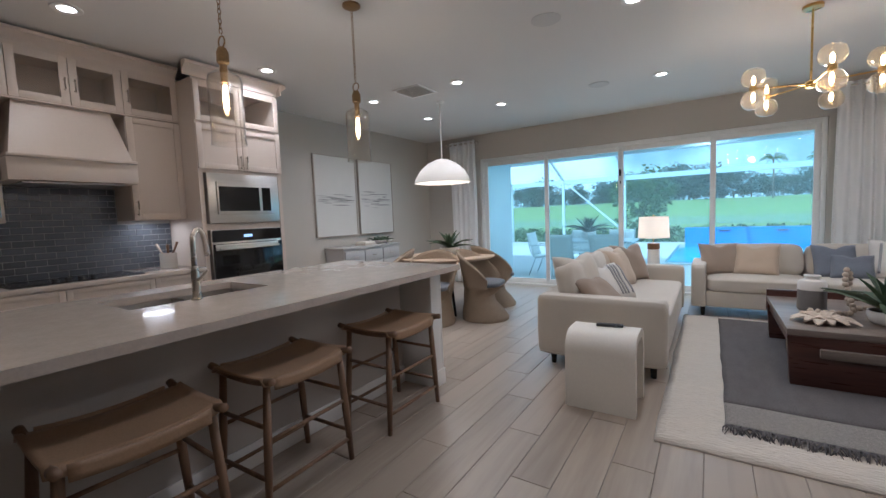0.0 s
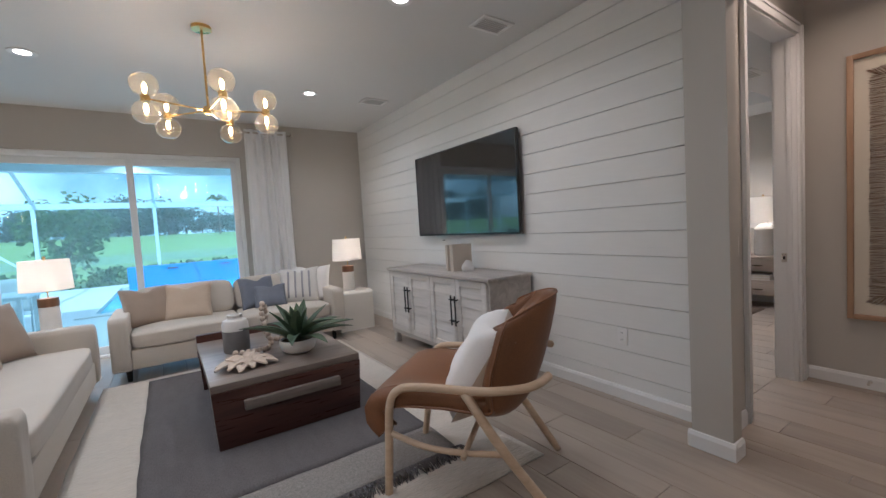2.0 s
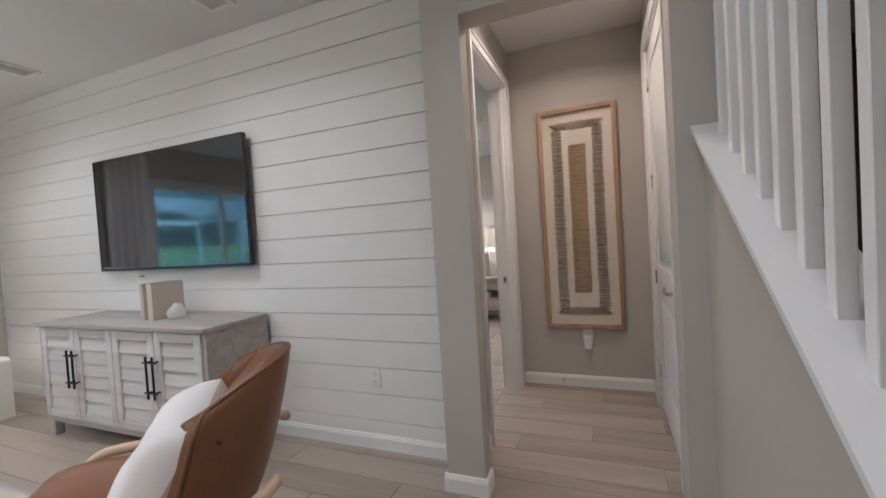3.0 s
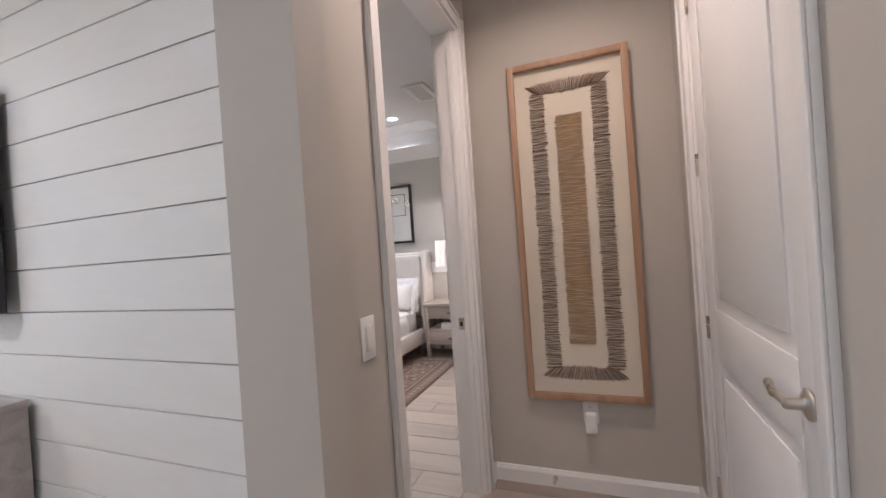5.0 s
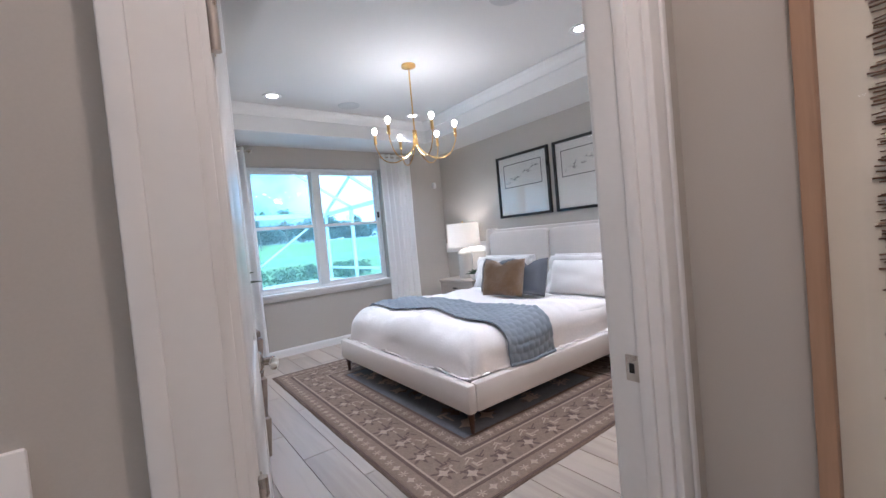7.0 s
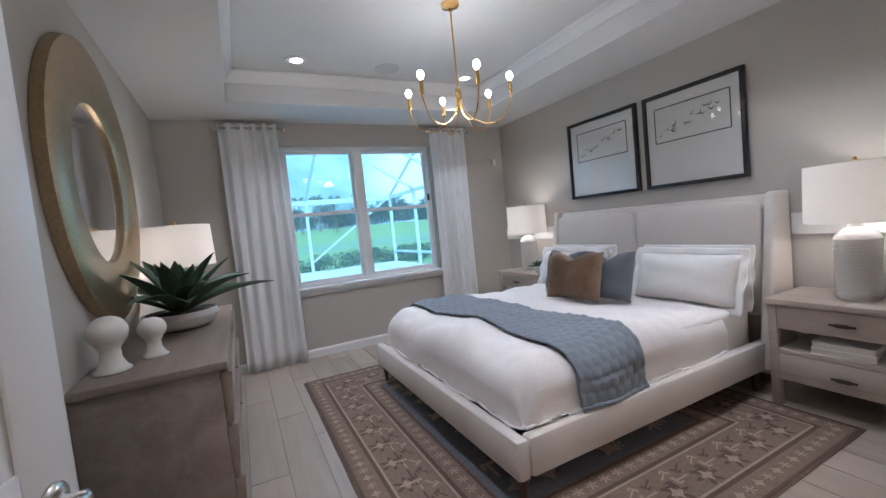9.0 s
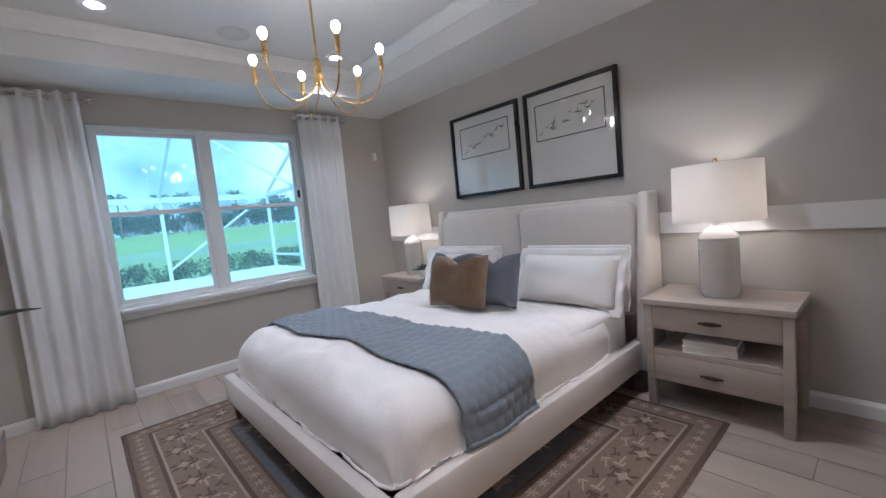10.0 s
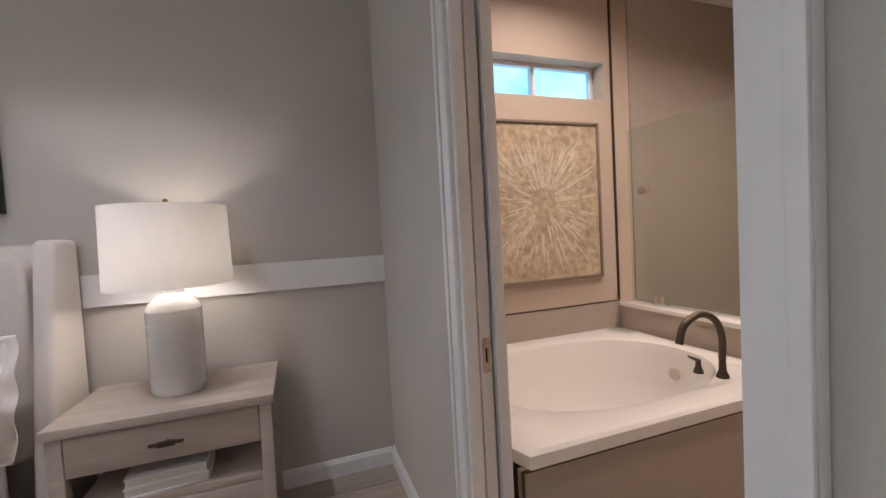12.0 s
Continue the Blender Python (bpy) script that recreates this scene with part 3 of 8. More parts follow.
def sofa(label, at, rz, L, D, seats, backs, back_top=0.80):
    """Front towards -y, its middle at the floor."""
    t = thing("sofa", label, "sofa", at, rz, group="cream sofas")
    arm = 0.15
    boxes("base", M_SOFA, [((-L / 2 + arm, -D / 2 + 0.02, 0.12), (L / 2 - arm, D / 2 - 0.04, 0.30))], t, bevel=0.012)
    for s in (-1, 1):
        bm = bmesh.new()
        cushion(bm, (arm, D, 0.50), e=0.09, wob=0.012, n=10, m=Matrix.Translation((s * (L / 2 - arm / 2), 0, 0.36)), seed=s)
        part("arm", bm, M_SOFA, t, smooth="all")
        bm = bmesh.new()
        tube(bm, [(s * (L / 2 - 0.006), -D / 2 + 0.012, 0.13), (s * (L / 2 - 0.006), D / 2 - 0.012, 0.13)], 0.006, 6)
        tube(bm, [(s * (L / 2 - 0.006), -D / 2 + 0.004, 0.13), (s * (L / 2 - arm + 0.006), -D / 2 + 0.004, 0.13)], 0.006, 6)
        part("piping", bm, M_SOFA, t, smooth="all")
    bm = bmesh.new()
    cushion(bm, (L - 2 * arm + 0.01, 0.17, 0.50), e=0.12, wob=0.012, n=10, m=Matrix.Translation((0, D / 2 - 0.085, 0.36)))
    part("backrest", bm, M_SOFA, t, smooth="all")
    w = (L - 2 * arm) / seats
    for i in range(seats):
        bm = bmesh.new()
        cushion(bm, (w - 0.006, D - 0.18, 0.17), e=0.2, puff=0.16, wob=0.012, n=14, m=Matrix.Translation((-L / 2 + arm + w * (i + 0.5), -0.085, 0.375)), seed=i + 3)
        part("seat_cushion", bm, M_SOFA, t, smooth="all")
    w = (L - 2 * arm) / backs
    for i in range(backs):
        bm = bmesh.new()
        m = Matrix.Translation((-L / 2 + arm + w * (i + 0.5), D / 2 - 0.21, (0.44 + back_top) / 2)) @ Matrix.Rotation(radians(78), 4, "X")
        cushion(bm, (w - 0.012, back_top - 0.42, 0.21), e=0.32, puff=0.2, wob=0.03, n=14, m=m, seed=i * 2 + L)
        part("back_cushion", bm, M_SOFA, t, smooth="all")
    for sx in (-1, 1):
        for sy in (-1, 1):
            bm = bmesh.new()
            lathe(bm, [(0, 0), (0.02, 0), (0.028, 0.125), (0, 0.125)], at=(sx * (L / 2 - 0.12), sy * (D / 2 - 0.10), 0), n=12)
            part("leg", bm, M_BLACK, t, "short dark leg", smooth=True)
    return t


sofa("long cream boucle sofa with its arm towards the glass door", (0.20, 4.86, 0), 90, 2.32, 0.97, 1, 3, 0.84)
sofa("cream bouclé sofa with its back to the glass door", (1.85, 6.46, 0), 0, 2.2, 0.86, 2, 2, 0.80)

M_STRIPELINE = surf("slate_stripe_yarn", (0.36, 0.36, 0.37), 0.95, var=0.15, fine=220, bump=0.5)
M_STRIPE = surf("blue_stripe_linen", (0.70, 0.67, 0.63), 0.95, var=0.05, fine=220, bump=0.5)


def throw_pillow(label, mat, at, rz, tilt, w=0.46, h=0.46, d=0.16, seed=0, fold=0.12, stripes=None):
    """Stands on its lower edge, leaning back by tilt; it faces -y before it is turned."""
    t = thing("throw_pillow", label, "pillow", at, rz, group="throw pillows")
    m = Matrix.Rotation(radians(-tilt), 4, "X") @ Matrix.Translation((0, 0, h / 2 * 0.93))
    bm = bmesh.new()
    pillow(bm, w, h, d, m, seed, fold)
    part("cover", bm, mat, t, smooth="all")
    for k in (stripes or ()):
        bm = bmesh.new()

        def fn(u, v, k=k):
            x, z = k + (v - 0.5) * 0.022, (u - 0.5) * h * 0.72
            uu, vv = 2 * x / w, 2 * z / h
            y = -(0.02 + ((1 - uu ** 4) * (1 - vv ** 4)) ** 0.6) * d / 2 + 0.12 * d * noise.noise(Vector((uu * 1.3 + seed, vv * 1.3, -1))) * ((1 - uu ** 4) * (1 - vv ** 4)) ** 0.5
            return m @ Vector((x, y - 0.004, z))
        grid_sheet(bm, fn, 14, 1, 0.003)
        part("stripe", bm, M_STRIPELINE, t, "woven slate stripe", smooth="all")
    return t


SZ = 0.465
throw_pillow("large cream bouclé pillow against the sofa arm", M_SOFA, (0.06, 4.09, SZ), 70, 24, 0.54, 0.50, 0.20, 1)
throw_pillow("sand linen pillow with slate stripes on the sofa", M_STRIPE, (0.26, 4.29, SZ), 62, 38, 0.50, 0.42, 0.17, 2, stripes=(0.02, 0.06, 0.10, 0.16))
throw_pillow("taupe linen pillow lying against another", M_TAUPE_CLOTH, (0.29, 4.04, SZ), 80, 50, 0.46, 0.40, 0.13, 3)
throw_pillow("sand linen pillow on the sofa", M_SAND_CLOTH, (0.18, 5.18, SZ), 75, 26, 0.46, 0.46, 0.17, 4)
throw_pillow("sand linen pillow on the sofa", M_SAND_CLOTH, (0.06, 4.94, SZ), 84, 24, 0.46, 0.46, 0.17, 5)
throw_pillow("dark taupe pillow in the sofa corner", M_TAUPE_CLOTH, (0.20, 5.63, SZ), 55, 22, 0.46, 0.46, 0.16, 6)
throw_pillow("taupe linen pillow in the sofa corner", M_TAUPE_CLOTH, (1.06, 6.44, SZ - 0.01), 16, 24, 0.44, 0.42, 0.15, 7)
throw_pillow("sand linen pillow beside a taupe one", M_SAND_CLOTH, (1.38, 6.42, SZ - 0.01), -8, 28, 0.46, 0.42, 0.16, 8)
throw_pillow("dusty blue pillow on the sofa", M_BLUE_CLOTH, (2.10, 6.47, SZ - 0.01), 6, 24, 0.40, 0.40, 0.14, 9)
throw_pillow("dusty blue pillow in front of another", M_BLUE_CLOTH, (2.20, 6.36, SZ - 0.01), -5, 30, 0.36, 0.30, 0.13, 10)
throw_pillow("white pillow with slate bands on the sofa", M_STRIPE, (2.53, 6.40, SZ - 0.01), -18, 22, 0.46, 0.46, 0.16, 11, stripes=(-0.12, -0.04, 0.04, 0.12))
throw_pillow("white cotton pillow in the sofa corner", M_WHITE_CLOTH, (2.68, 6.46, SZ - 0.01), -30, 20, 0.46, 0.46, 0.15, 12)


def waterfall_table(label, at, rz, w, d, h, thick=0.055, r=0.13):
    """A bent slab: front, top and back in one, rounded at the shoulders."""
    t = thing("side_table", label, "side table", at, rz, group="white waterfall tables")

    def profile(off, rad):
        pts = [(-d / 2 + off, 0)]
        for k in range(9):
            a = math.pi - k * math.pi / 16
            pts.append((-d / 2 + off + rad + rad * math.cos(a), h - off - rad + rad * math.sin(a)))
        for k in range(9):
            a = math.pi / 2 - k * math.pi / 16
            pts.append((d / 2 - off - rad + rad * math.cos(a), h - off - rad + rad * math.sin(a)))
        return pts + [(d / 2 - off, 0)]
    outer, inner = profile(0, r), profile(thick, r - thick * 0.8)
    bm = bmesh.new()
    vo = [[bm.verts.new((s * w / 2, y, z)) for y, z in outer] for s in (-1, 1)]
    vi = [[bm.verts.new((s * w / 2, y, z)) for y, z in inner] for s in (-1, 1)]
    n = len(outer)
    for i in range(n - 1):
        bm.faces.new((vo[0][i], vo[0][i + 1], vo[1][i + 1], vo[1][i]))
        bm.faces.new((vi[0][i + 1], vi[0][i], vi[1][i], vi[1][i + 1]))
        for s in (0, 1):
            bm.faces.new((vo[s][i], vo[s][i + 1], vi[s][i + 1], vi[s][i]))
    for i in (0, n - 1):
        bm.faces.new((vo[0][i], vo[1][i], vi[1][i], vi[0][i]))
    bmesh.ops.bevel(bm, geom=[e for e in bm.edges if e.calc_length() < 0.9 and abs(e.verts[0].co.x - e.verts[1].co.x) < 1e-6 and len(e.link_faces) == 2 and abs(e.link_faces[0].normal.x - e.link_faces[1].normal.x) > 0.5], offset=0.006, segments=2, affect="EDGES")
    part("slab", bm, M_PLASTER, t, smooth=True)
    return t


M_PLASTER = surf("white_lacquer", (0.76, 0.72, 0.65), 0.5, var=0.04, scale=3, fine=80, bump=0.06)
waterfall_table("cream lacquered waterfall side table beside the sofa", (0.348, 3.272, 0), 0, 0.43, 0.39, 0.505)
waterfall_table("cream lacquered waterfall side table in the corner", (3.22, 6.56, 0), 0, 0.46, 0.46, 0.50, 0.09, 0.04)
waterfall_table("cream lacquered waterfall side table between the sofas", (0.30, 6.55, 0), 0, 0.40, 0.40, 0.50, 0.07, 0.04)

M_PLASTIC = surf("black_plastic", (0.02, 0.02, 0.021), 0.35, var=0.1, bump=0.02)
remote = thing("remote_control", "black plastic remote control lying on the side table", "remote", (0.37, 3.31, 0.505), 8)
boxes("body", M_PLASTIC, [((-0.085, -0.023, 0.0), (0.085, 0.023, 0.018))], remote, bevel=0.007)
M_BUTTON = surf("grey_rubber", (0.10, 0.10, 0.10), 0.7, var=0.05)
for i in range(5):
    for j in (-1, 0, 1):
        boxes("button", M_BUTTON, [((-0.065 + i * 0.028, j * 0.013 - 0.004, 0.0175), (-0.055 + i * 0.028, j * 0.013 + 0.004, 0.0195))], remote)

# rugs
M_RUG = surf("cream_wool", (0.66, 0.60, 0.52), 1.0, var=0.13, scale=9, fine=90, bump=1.0, depth=0.012, stretch=(0.25, 1, 1), sheen=0.4)
M_GREYRUG = surf("grey_woven_wool", (0.125, 0.115, 0.115), 1.0, var=0.3, scale=16, fine=190, bump=0.9, depth=0.006, stretch=(1, 0.3, 1))
M_GREYBAND = surf("speckled_woven_band", (0.30, 0.28, 0.26), 1.0, var=0.55, scale=70, fine=260, bump=0.9, depth=0.006)


def rug_sheet(bm, x0, x1, y0, y1, z, thick, edge=0.012, nu=40, nv=50):
    def fn(u, v):
        x, y = x0 + (x1 - x0) * u, y0 + (y1 - y0) * v
        wx = edge * noise.noise(Vector((y * 3, u * 4, 1))) * (abs(2 * u - 1) ** 6)
        wy = edge * noise.noise(Vector((x * 3, v * 4, 7))) * (abs(2 * v - 1) ** 6)
        rim = 1 - max(abs(2 * u - 1), abs(2 * v - 1)) ** 60
        return x + wx, y + wy, z + thick * (0.45 + 0.55 * rim) + 0.0015 * noise.noise(Vector((x * 9, y * 9, 0)))
    grid_sheet(bm, fn, nu, nv, thick * 0.4)


rug = thing("area_rug", "thick cream wool area rug on the plank floor", "rug", (0, 0, 0))
bm = bmesh.new()
rug_sheet(bm, 0.68, 2.85, 2.87, 6.03, 0.0, 0.02)
part("wool_sheet", bm, M_RUG, rug, smooth="all")
rug2 = thing("layered_rug", "grey woven rug with a shaggy fringe, lying on the cream rug", "rug", (0, 0, 0))
bm = bmesh.new()
rug_sheet(bm, 1.02, 2.52, 3.53, 5.90, 0.022, 0.009)
part("weave", bm, M_GREYRUG, rug2, smooth="all")
bm = bmesh.new()
rug_sheet(bm, 1.02, 2.52, 3.20, 3.528, 0.022, 0.009, nv=8)
part("end_band", bm, M_GREYBAND, rug2, "speckled grey and cream woven band", smooth="all")
bm = bmesh.new()
rnd = random.Random(5)
for i in range(260):
    x = 1.02 + 1.50 * (i + rnd.random()) / 260
    p = [Vector((x, 3.205, 0.030))]
    d = Vector((rnd.uniform(-0.5, 0.5), -1, 0)).normalized()
    ln = rnd.uniform(0.07, 0.11)
    for k in range(1, 4):
        p.append(p[0] + d * ln * k / 3 + Vector((rnd.uniform(-0.012, 0.012), 0, 0.018 * math.sin(k * 1.05) - 0.003 * k)))
    tube(bm, p, [0.005, 0.0045, 0.004, 0.002], 5)
tagged(part("fringe", bm, M_GREYRUG, rug2, "loose grey wool fringe", smooth="all"), kind="stuff")

# coffee table
M_MAHOG = wood("dark_mahogany", (0.028, 0.010, 0.008), (0.085, 0.032, 0.024), 0.28, axis=0, rings=10)
M_ASHTOP = wood("greyed_ash_top", (0.15, 0.12, 0.10), (0.30, 0.25, 0.215), 0.3, axis=0, rings=12)
ct = thing("coffee_table", "low dark mahogany coffee table with slab ends on the rug", "coffee table", (1.85, 4.71, 0.031))
boxes("tabletop", M_ASHTOP, [((-0.46, -0.65, 0.345), (0.46, 0.60, 0.39))], ct, "grey-brown stained top", bevel=0.004)
for y0, y1, h in ((-0.66, -0.585, 0.344), (0.545, 0.60, 0.344)):
    bm = bmesh.new()
    vs = box(bm, (-0.46, y0, 0.0), (0.46, y1, h), 0.004)
    for v in bm.verts:
        v.co.x *= 0.955 + 0.045 * v.co.z / h
    part("end_slab", bm, M_MAHOG, ct, smooth=True)
boxes("raised_end", M_MAHOG, [((-0.46, 0.601, 0.26), (0.46, 0.65, 0.45))], ct, bevel=0.004)
boxes("side_rail", M_MAHOG, [((-0.44, -0.584, 0.26), (-0.41, 0.544, 0.344))], ct, bevel=0.003)
boxes("side_rail", M_MAHOG, [((0.41, -0.584, 0.26), (0.44, 0.544, 0.344))], ct, bevel=0.003)
boxes("drawer_pull", M_ASHTOP, [((-0.29, -0.70, 0.215), (0.30, -0.661, 0.275))], ct, "long greyed wood bar pull", bevel=0.006)


def leaf_mesh(name, ln, w, curl, mat=None, seed=0):
    def build(bm):
        def fn(u, v):
            s = u
            half = w * (0.55 + 0.45 * math.sin(min(1, s * 1.5) * math.pi / 2)) * (1 - s ** 3.2) / 2 + 0.0008
            a = (v - 0.5) * 2
            ang = curl * s
            x = ln * (math.sin(ang) / curl if abs(curl) > 0.01 else s)
            z = ln * ((1 - math.cos(ang)) / curl if abs(curl) > 0.01 else 0)
            return x, a * half + 0.006 * math.sin(5 * s + seed), -z + abs(a) * half * 0.55
        grid_sheet(bm, fn, 12, 4, 0.0035)
    return mesh_of(name, mat or M_LEAF, build)


def agave(label, at, n, ln, w, bowl, seed, name="agave_plant", h=0.12):
    """A rosette of pointed leaves in a low bowl (radius, height)."""
    t = thing(name, label, "plant", at)
    r, bh = bowl
    bm = bmesh.new()
    lathe(bm, [(0, 0), (r * 0.6, 0), (r * 0.86, bh * 0.25), (r, bh * 0.7), (r * 0.97, bh), (r * 0.9, bh), (r * 0.9, bh * 0.82), (0, bh * 0.82)], n=36)
    part("bowl", bm, M_CERAMIC, t, "matt white ceramic bowl", smooth=True)
    bm = bmesh.new()
    lathe(bm, [(0, bh * 0.93), (r * 0.5, bh * 0.92), (r * 0.885, bh * 0.85), (r * 0.885, bh * 0.83), (0, bh * 0.83)], n=24)
    part("soil", bm, M_SOIL, t, smooth="all")
    rn = random.Random(seed)
    kinds = [leaf_mesh("leaf", ln * k, w * (0.8 + 0.3 * k), c, seed=i) for i, (k, c) in enumerate(((1.0, 0.5), (0.9, 0.9), (0.75, 0.25), (0.6, 0.1)))]
    for i in range(n):
        q = i / n
        elev = 22 + 60 * q + rn.uniform(-7, 7)
        ob = new("leaf", kinds[min(3, int(q * 4))])
        ob.parent = t
        ob.matrix_basis = pose(0, 0, bh * 0.86, 0, 0, i * 137.5 + rn.uniform(-14, 14)) @ pose(0.012, 0, 0, rn.uniform(-14, 14), -elev, 0)
    return t


agave("dark green agave in a white bowl on the coffee table", (1.99, 4.42, 0.421), 22, 0.42, 0.085, (0.13, 0.10), 3)
M_STONE = surf("grey_stoneware", (0.19, 0.185, 0.185), 0.7, var=0.2, scale=30, fine=120, bump=0.4, stretch=(1, 1, 4))
jar = thing("ceramic_jar", "grey and cream stoneware jar on the coffee table", "jar", (1.63, 4.79, 0.421))
bm = bmesh.new()
lathe(bm, [(0, 0), (0.085, 0), (0.092, 0.01), (0.092, 0.165), (0.088, 0.17)], n=32)
part("body", bm, M_STONE, jar, smooth=True)
bm = bmesh.new()
lathe(bm, [(0.0925, 0.166), (0.0925, 0.215), (0.08, 0.24), (0.05, 0.25), (0.047, 0.262), (0.054, 0.27), (0.054, 0.282), (0.042, 0.285), (0.042, 0.25), (0, 0.25)], n=32)
part("neck", bm, M_CERAMIC, jar, "cream glazed shoulder and neck", smooth=True)
M_BEAD = wood("pale_bead_wood", (0.46, 0.36, 0.28), (0.66, 0.56, 0.46), 0.6, axis=2, rings=20)
beads = thing("bead_garland", "string of pale wooden beads draped over the coffee table", "bead garland", (1.80, 4.74, 0.421))
path = smooth_path([(-0.20, -0.10, 0.022), (-0.08, -0.14, 0.022), (0.04, -0.08, 0.022), (0.05, 0.0, 0.10), (0.02, 0.03, 0.22), (0.03, 0.06, 0.33), (0.06, 0.09, 0.27), (0.05, 0.11, 0.12), (0.09, 0.15, 0.022), (0.17, 0.13, 0.022)], 14)
bead_mesh = mesh_of("bead", M_BEAD, lambda bm: bmesh.ops.create_uvsphere(bm, u_segments=12, v_segments=8, radius=0.021))
last = None
for p in path:
    if last is None or (p - last).length > 0.038:
        piece("bead", bead_mesh, beads, p)
        last = p
bm = bmesh.new()
tube(bm, path, 0.003, 5)
part("cord", bm, M_BEAD, beads)
carve = thing("carved_flower", "bleached carved wooden flower lying on the coffee table", "ornament", (1.63, 4.36, 0.421), 20)
petal = mesh_of("petal", M_BEAD, lambda bm: grid_sheet(bm, lambda u, v: (0.04 + 0.15 * u, (v - 0.5) * 0.075 * math.sin(math.pi * (0.12 + 0.84 * u)), 0.012 + 0.028 * math.sin(u * 3.0) + 0.012 * abs(v - 0.5)), 8, 4, 0.009))
for i in range(14):
    ob = piece("petal", petal, carve, (0, 0, 0.004 * (i % 3)), i * 25.7)
    ob.scale = (0.85 + 0.3 * ((i * 7) % 5) / 5, 1, 1)
bm = bmesh.new()
lathe(bm, [(0, 0), (0.045, 0), (0.055, 0.018), (0.035, 0.042), (0, 0.05)], n=14)
part("heart", bm, M_BEAD, carve, smooth=True)

# media console
M_WASHED = wood("whitewashed_oak", (0.34, 0.31, 0.285), (0.52, 0.485, 0.45), 0.6, axis=1, rings=14)
M_WASHFRONT = wood("whitewashed_front", (0.52, 0.49, 0.46), (0.70, 0.67, 0.63), 0.6, axis=1, rings=12)
con = thing("media_console", "whitewashed oak console with four louvred doors and black pulls", "console", (3.31, 4.67, 0))
L0, L1, CD = -0.87, 0.87, 0.475
boxes("body", M_WASHED, [((0.012, L0, 0.12), (CD, L0 + 0.03, 0.855)), ((0.012, L1 - 0.03, 0.12), (CD, L1, 0.855)), ((0.012, L0 + 0.03, 0.12), (CD, L1 - 0.03, 0.16)), ((CD - 0.02, L0 + 0.03, 0.16), (CD, L1 - 0.03, 0.855)), ((0.03, L0 + 0.03, 0.16), (0.05, L1 - 0.03, 0.855))], con)
boxes("top", M_WASHED, [((-0.015, L0 - 0.015, 0.856), (CD, L1 + 0.015, 0.888))], con, bevel=0.003)
dw = (L1 - L0 - 0.06) / 4
for i in range(4):
    a = L0 + 0.03 + i * dw
    d = boxes("door", M_WASHFRONT, [((0, a + 0.004, 0.165), (0.028, a + 0.06, 0.85)), ((0, a + dw - 0.06, 0.165), (0.028, a + dw - 0.004, 0.85)), ((0, a + 0.061, 0.79), (0.028, a + dw - 0.061, 0.85)), ((0, a + 0.061, 0.165), (0.028, a + dw - 0.061, 0.225))], con, bevel=0.002)
    for k in range(6):
        bm = bmesh.new()
        z0 = 0.227 + k * 0.0938
        vs = box(bm, (0.008, a + 0.062, z0), (0.026, a + dw - 0.062, z0 + 0.091), 0.002, 1)
        for v in bm.verts:
            v.co.x += 0.012 * (v.co.z - z0) / 0.091 - 0.002
        part("slat", bm, M_WASHFRONT, d, smooth=True)
    hy = a + (dw - 0.03 if i % 2 == 0 else 0.03)
    bm = bmesh.new()
    tube(bm, [(-0.035, hy, 0.42), (-0.035, hy, 0.70)], 0.007, 8)
    for z in (0.46, 0.66):
        tube(bm, [(-0.035, hy, z), (0.0, hy, z)], 0.006, 8)
        tube(bm, [(-0.036, hy - 0.028, z), (-0.036, hy + 0.028, z)], 0.006, 8)
    part("pull", bm, M_BLACK, d, "long black iron bar pull", smooth=True)
for y in (L0 + 0.03, L1 - 0.09):
    for x in (0.012, CD - 0.07):
        boxes("leg", M_WASHED, [((x, y, 0), (x + 0.06, y + 0.06, 0.12))], con, bevel=0.004)
con.scale.z = 0.946
M_BOOK = surf("cream_book_cloth", (0.55, 0.48, 0.40), 0.85, var=0.06, fine=160, bump=0.2)
M_PAGE = surf("book_pages", (0.72, 0.68, 0.60), 0.9, var=0.1, fine=300, bump=0.2, stretch=(1, 10, 1))
for y, w, label in ((4.50, 0.05, "cream cloth book standing between bookends"), (4.58, 0.03, "slim cream book standing between bookends")):
    b = thing("book", label, "book", (3.58, y, 0.84), group="standing books")
    boxes("cover", M_BOOK, [((-0.11, -w / 2, 0), (0.11, -w / 2 + 0.004, 0.25)), ((-0.11, w / 2 - 0.004, 0), (0.11, w / 2, 0.25)), ((-0.114, -w / 2, 0), (-0.110, w / 2, 0.25))], b)
    boxes("page_block", M_PAGE, [((-0.108, -w / 2 + 0.005, 0.004), (0.104, w / 2 - 0.005, 0.244))], b)
for y, s in ((4.40, -1), (4.66, 1)):
    b = thing("bookend", "rough white stone bookend on the console", "bookend", (3.58, y, 0.84), group="bookends")
    bm = bmesh.new()
    bmesh.ops.create_icosphere(bm, subdivisions=3, radius=0.06)
    for v in bm.verts:
        v.co *= 1 + 0.35 * noise.noise(v.co * 22)
        v.co.z = max(v.co.z * 1.1 + 0.035, 0.0)
        v.co.y = v.co.y * 0.9 if v.co.y * s > 0 else max(min(v.co.y, 0.02), -0.02)
    part("stone", bm, M_CERAMIC, b, smooth=True)

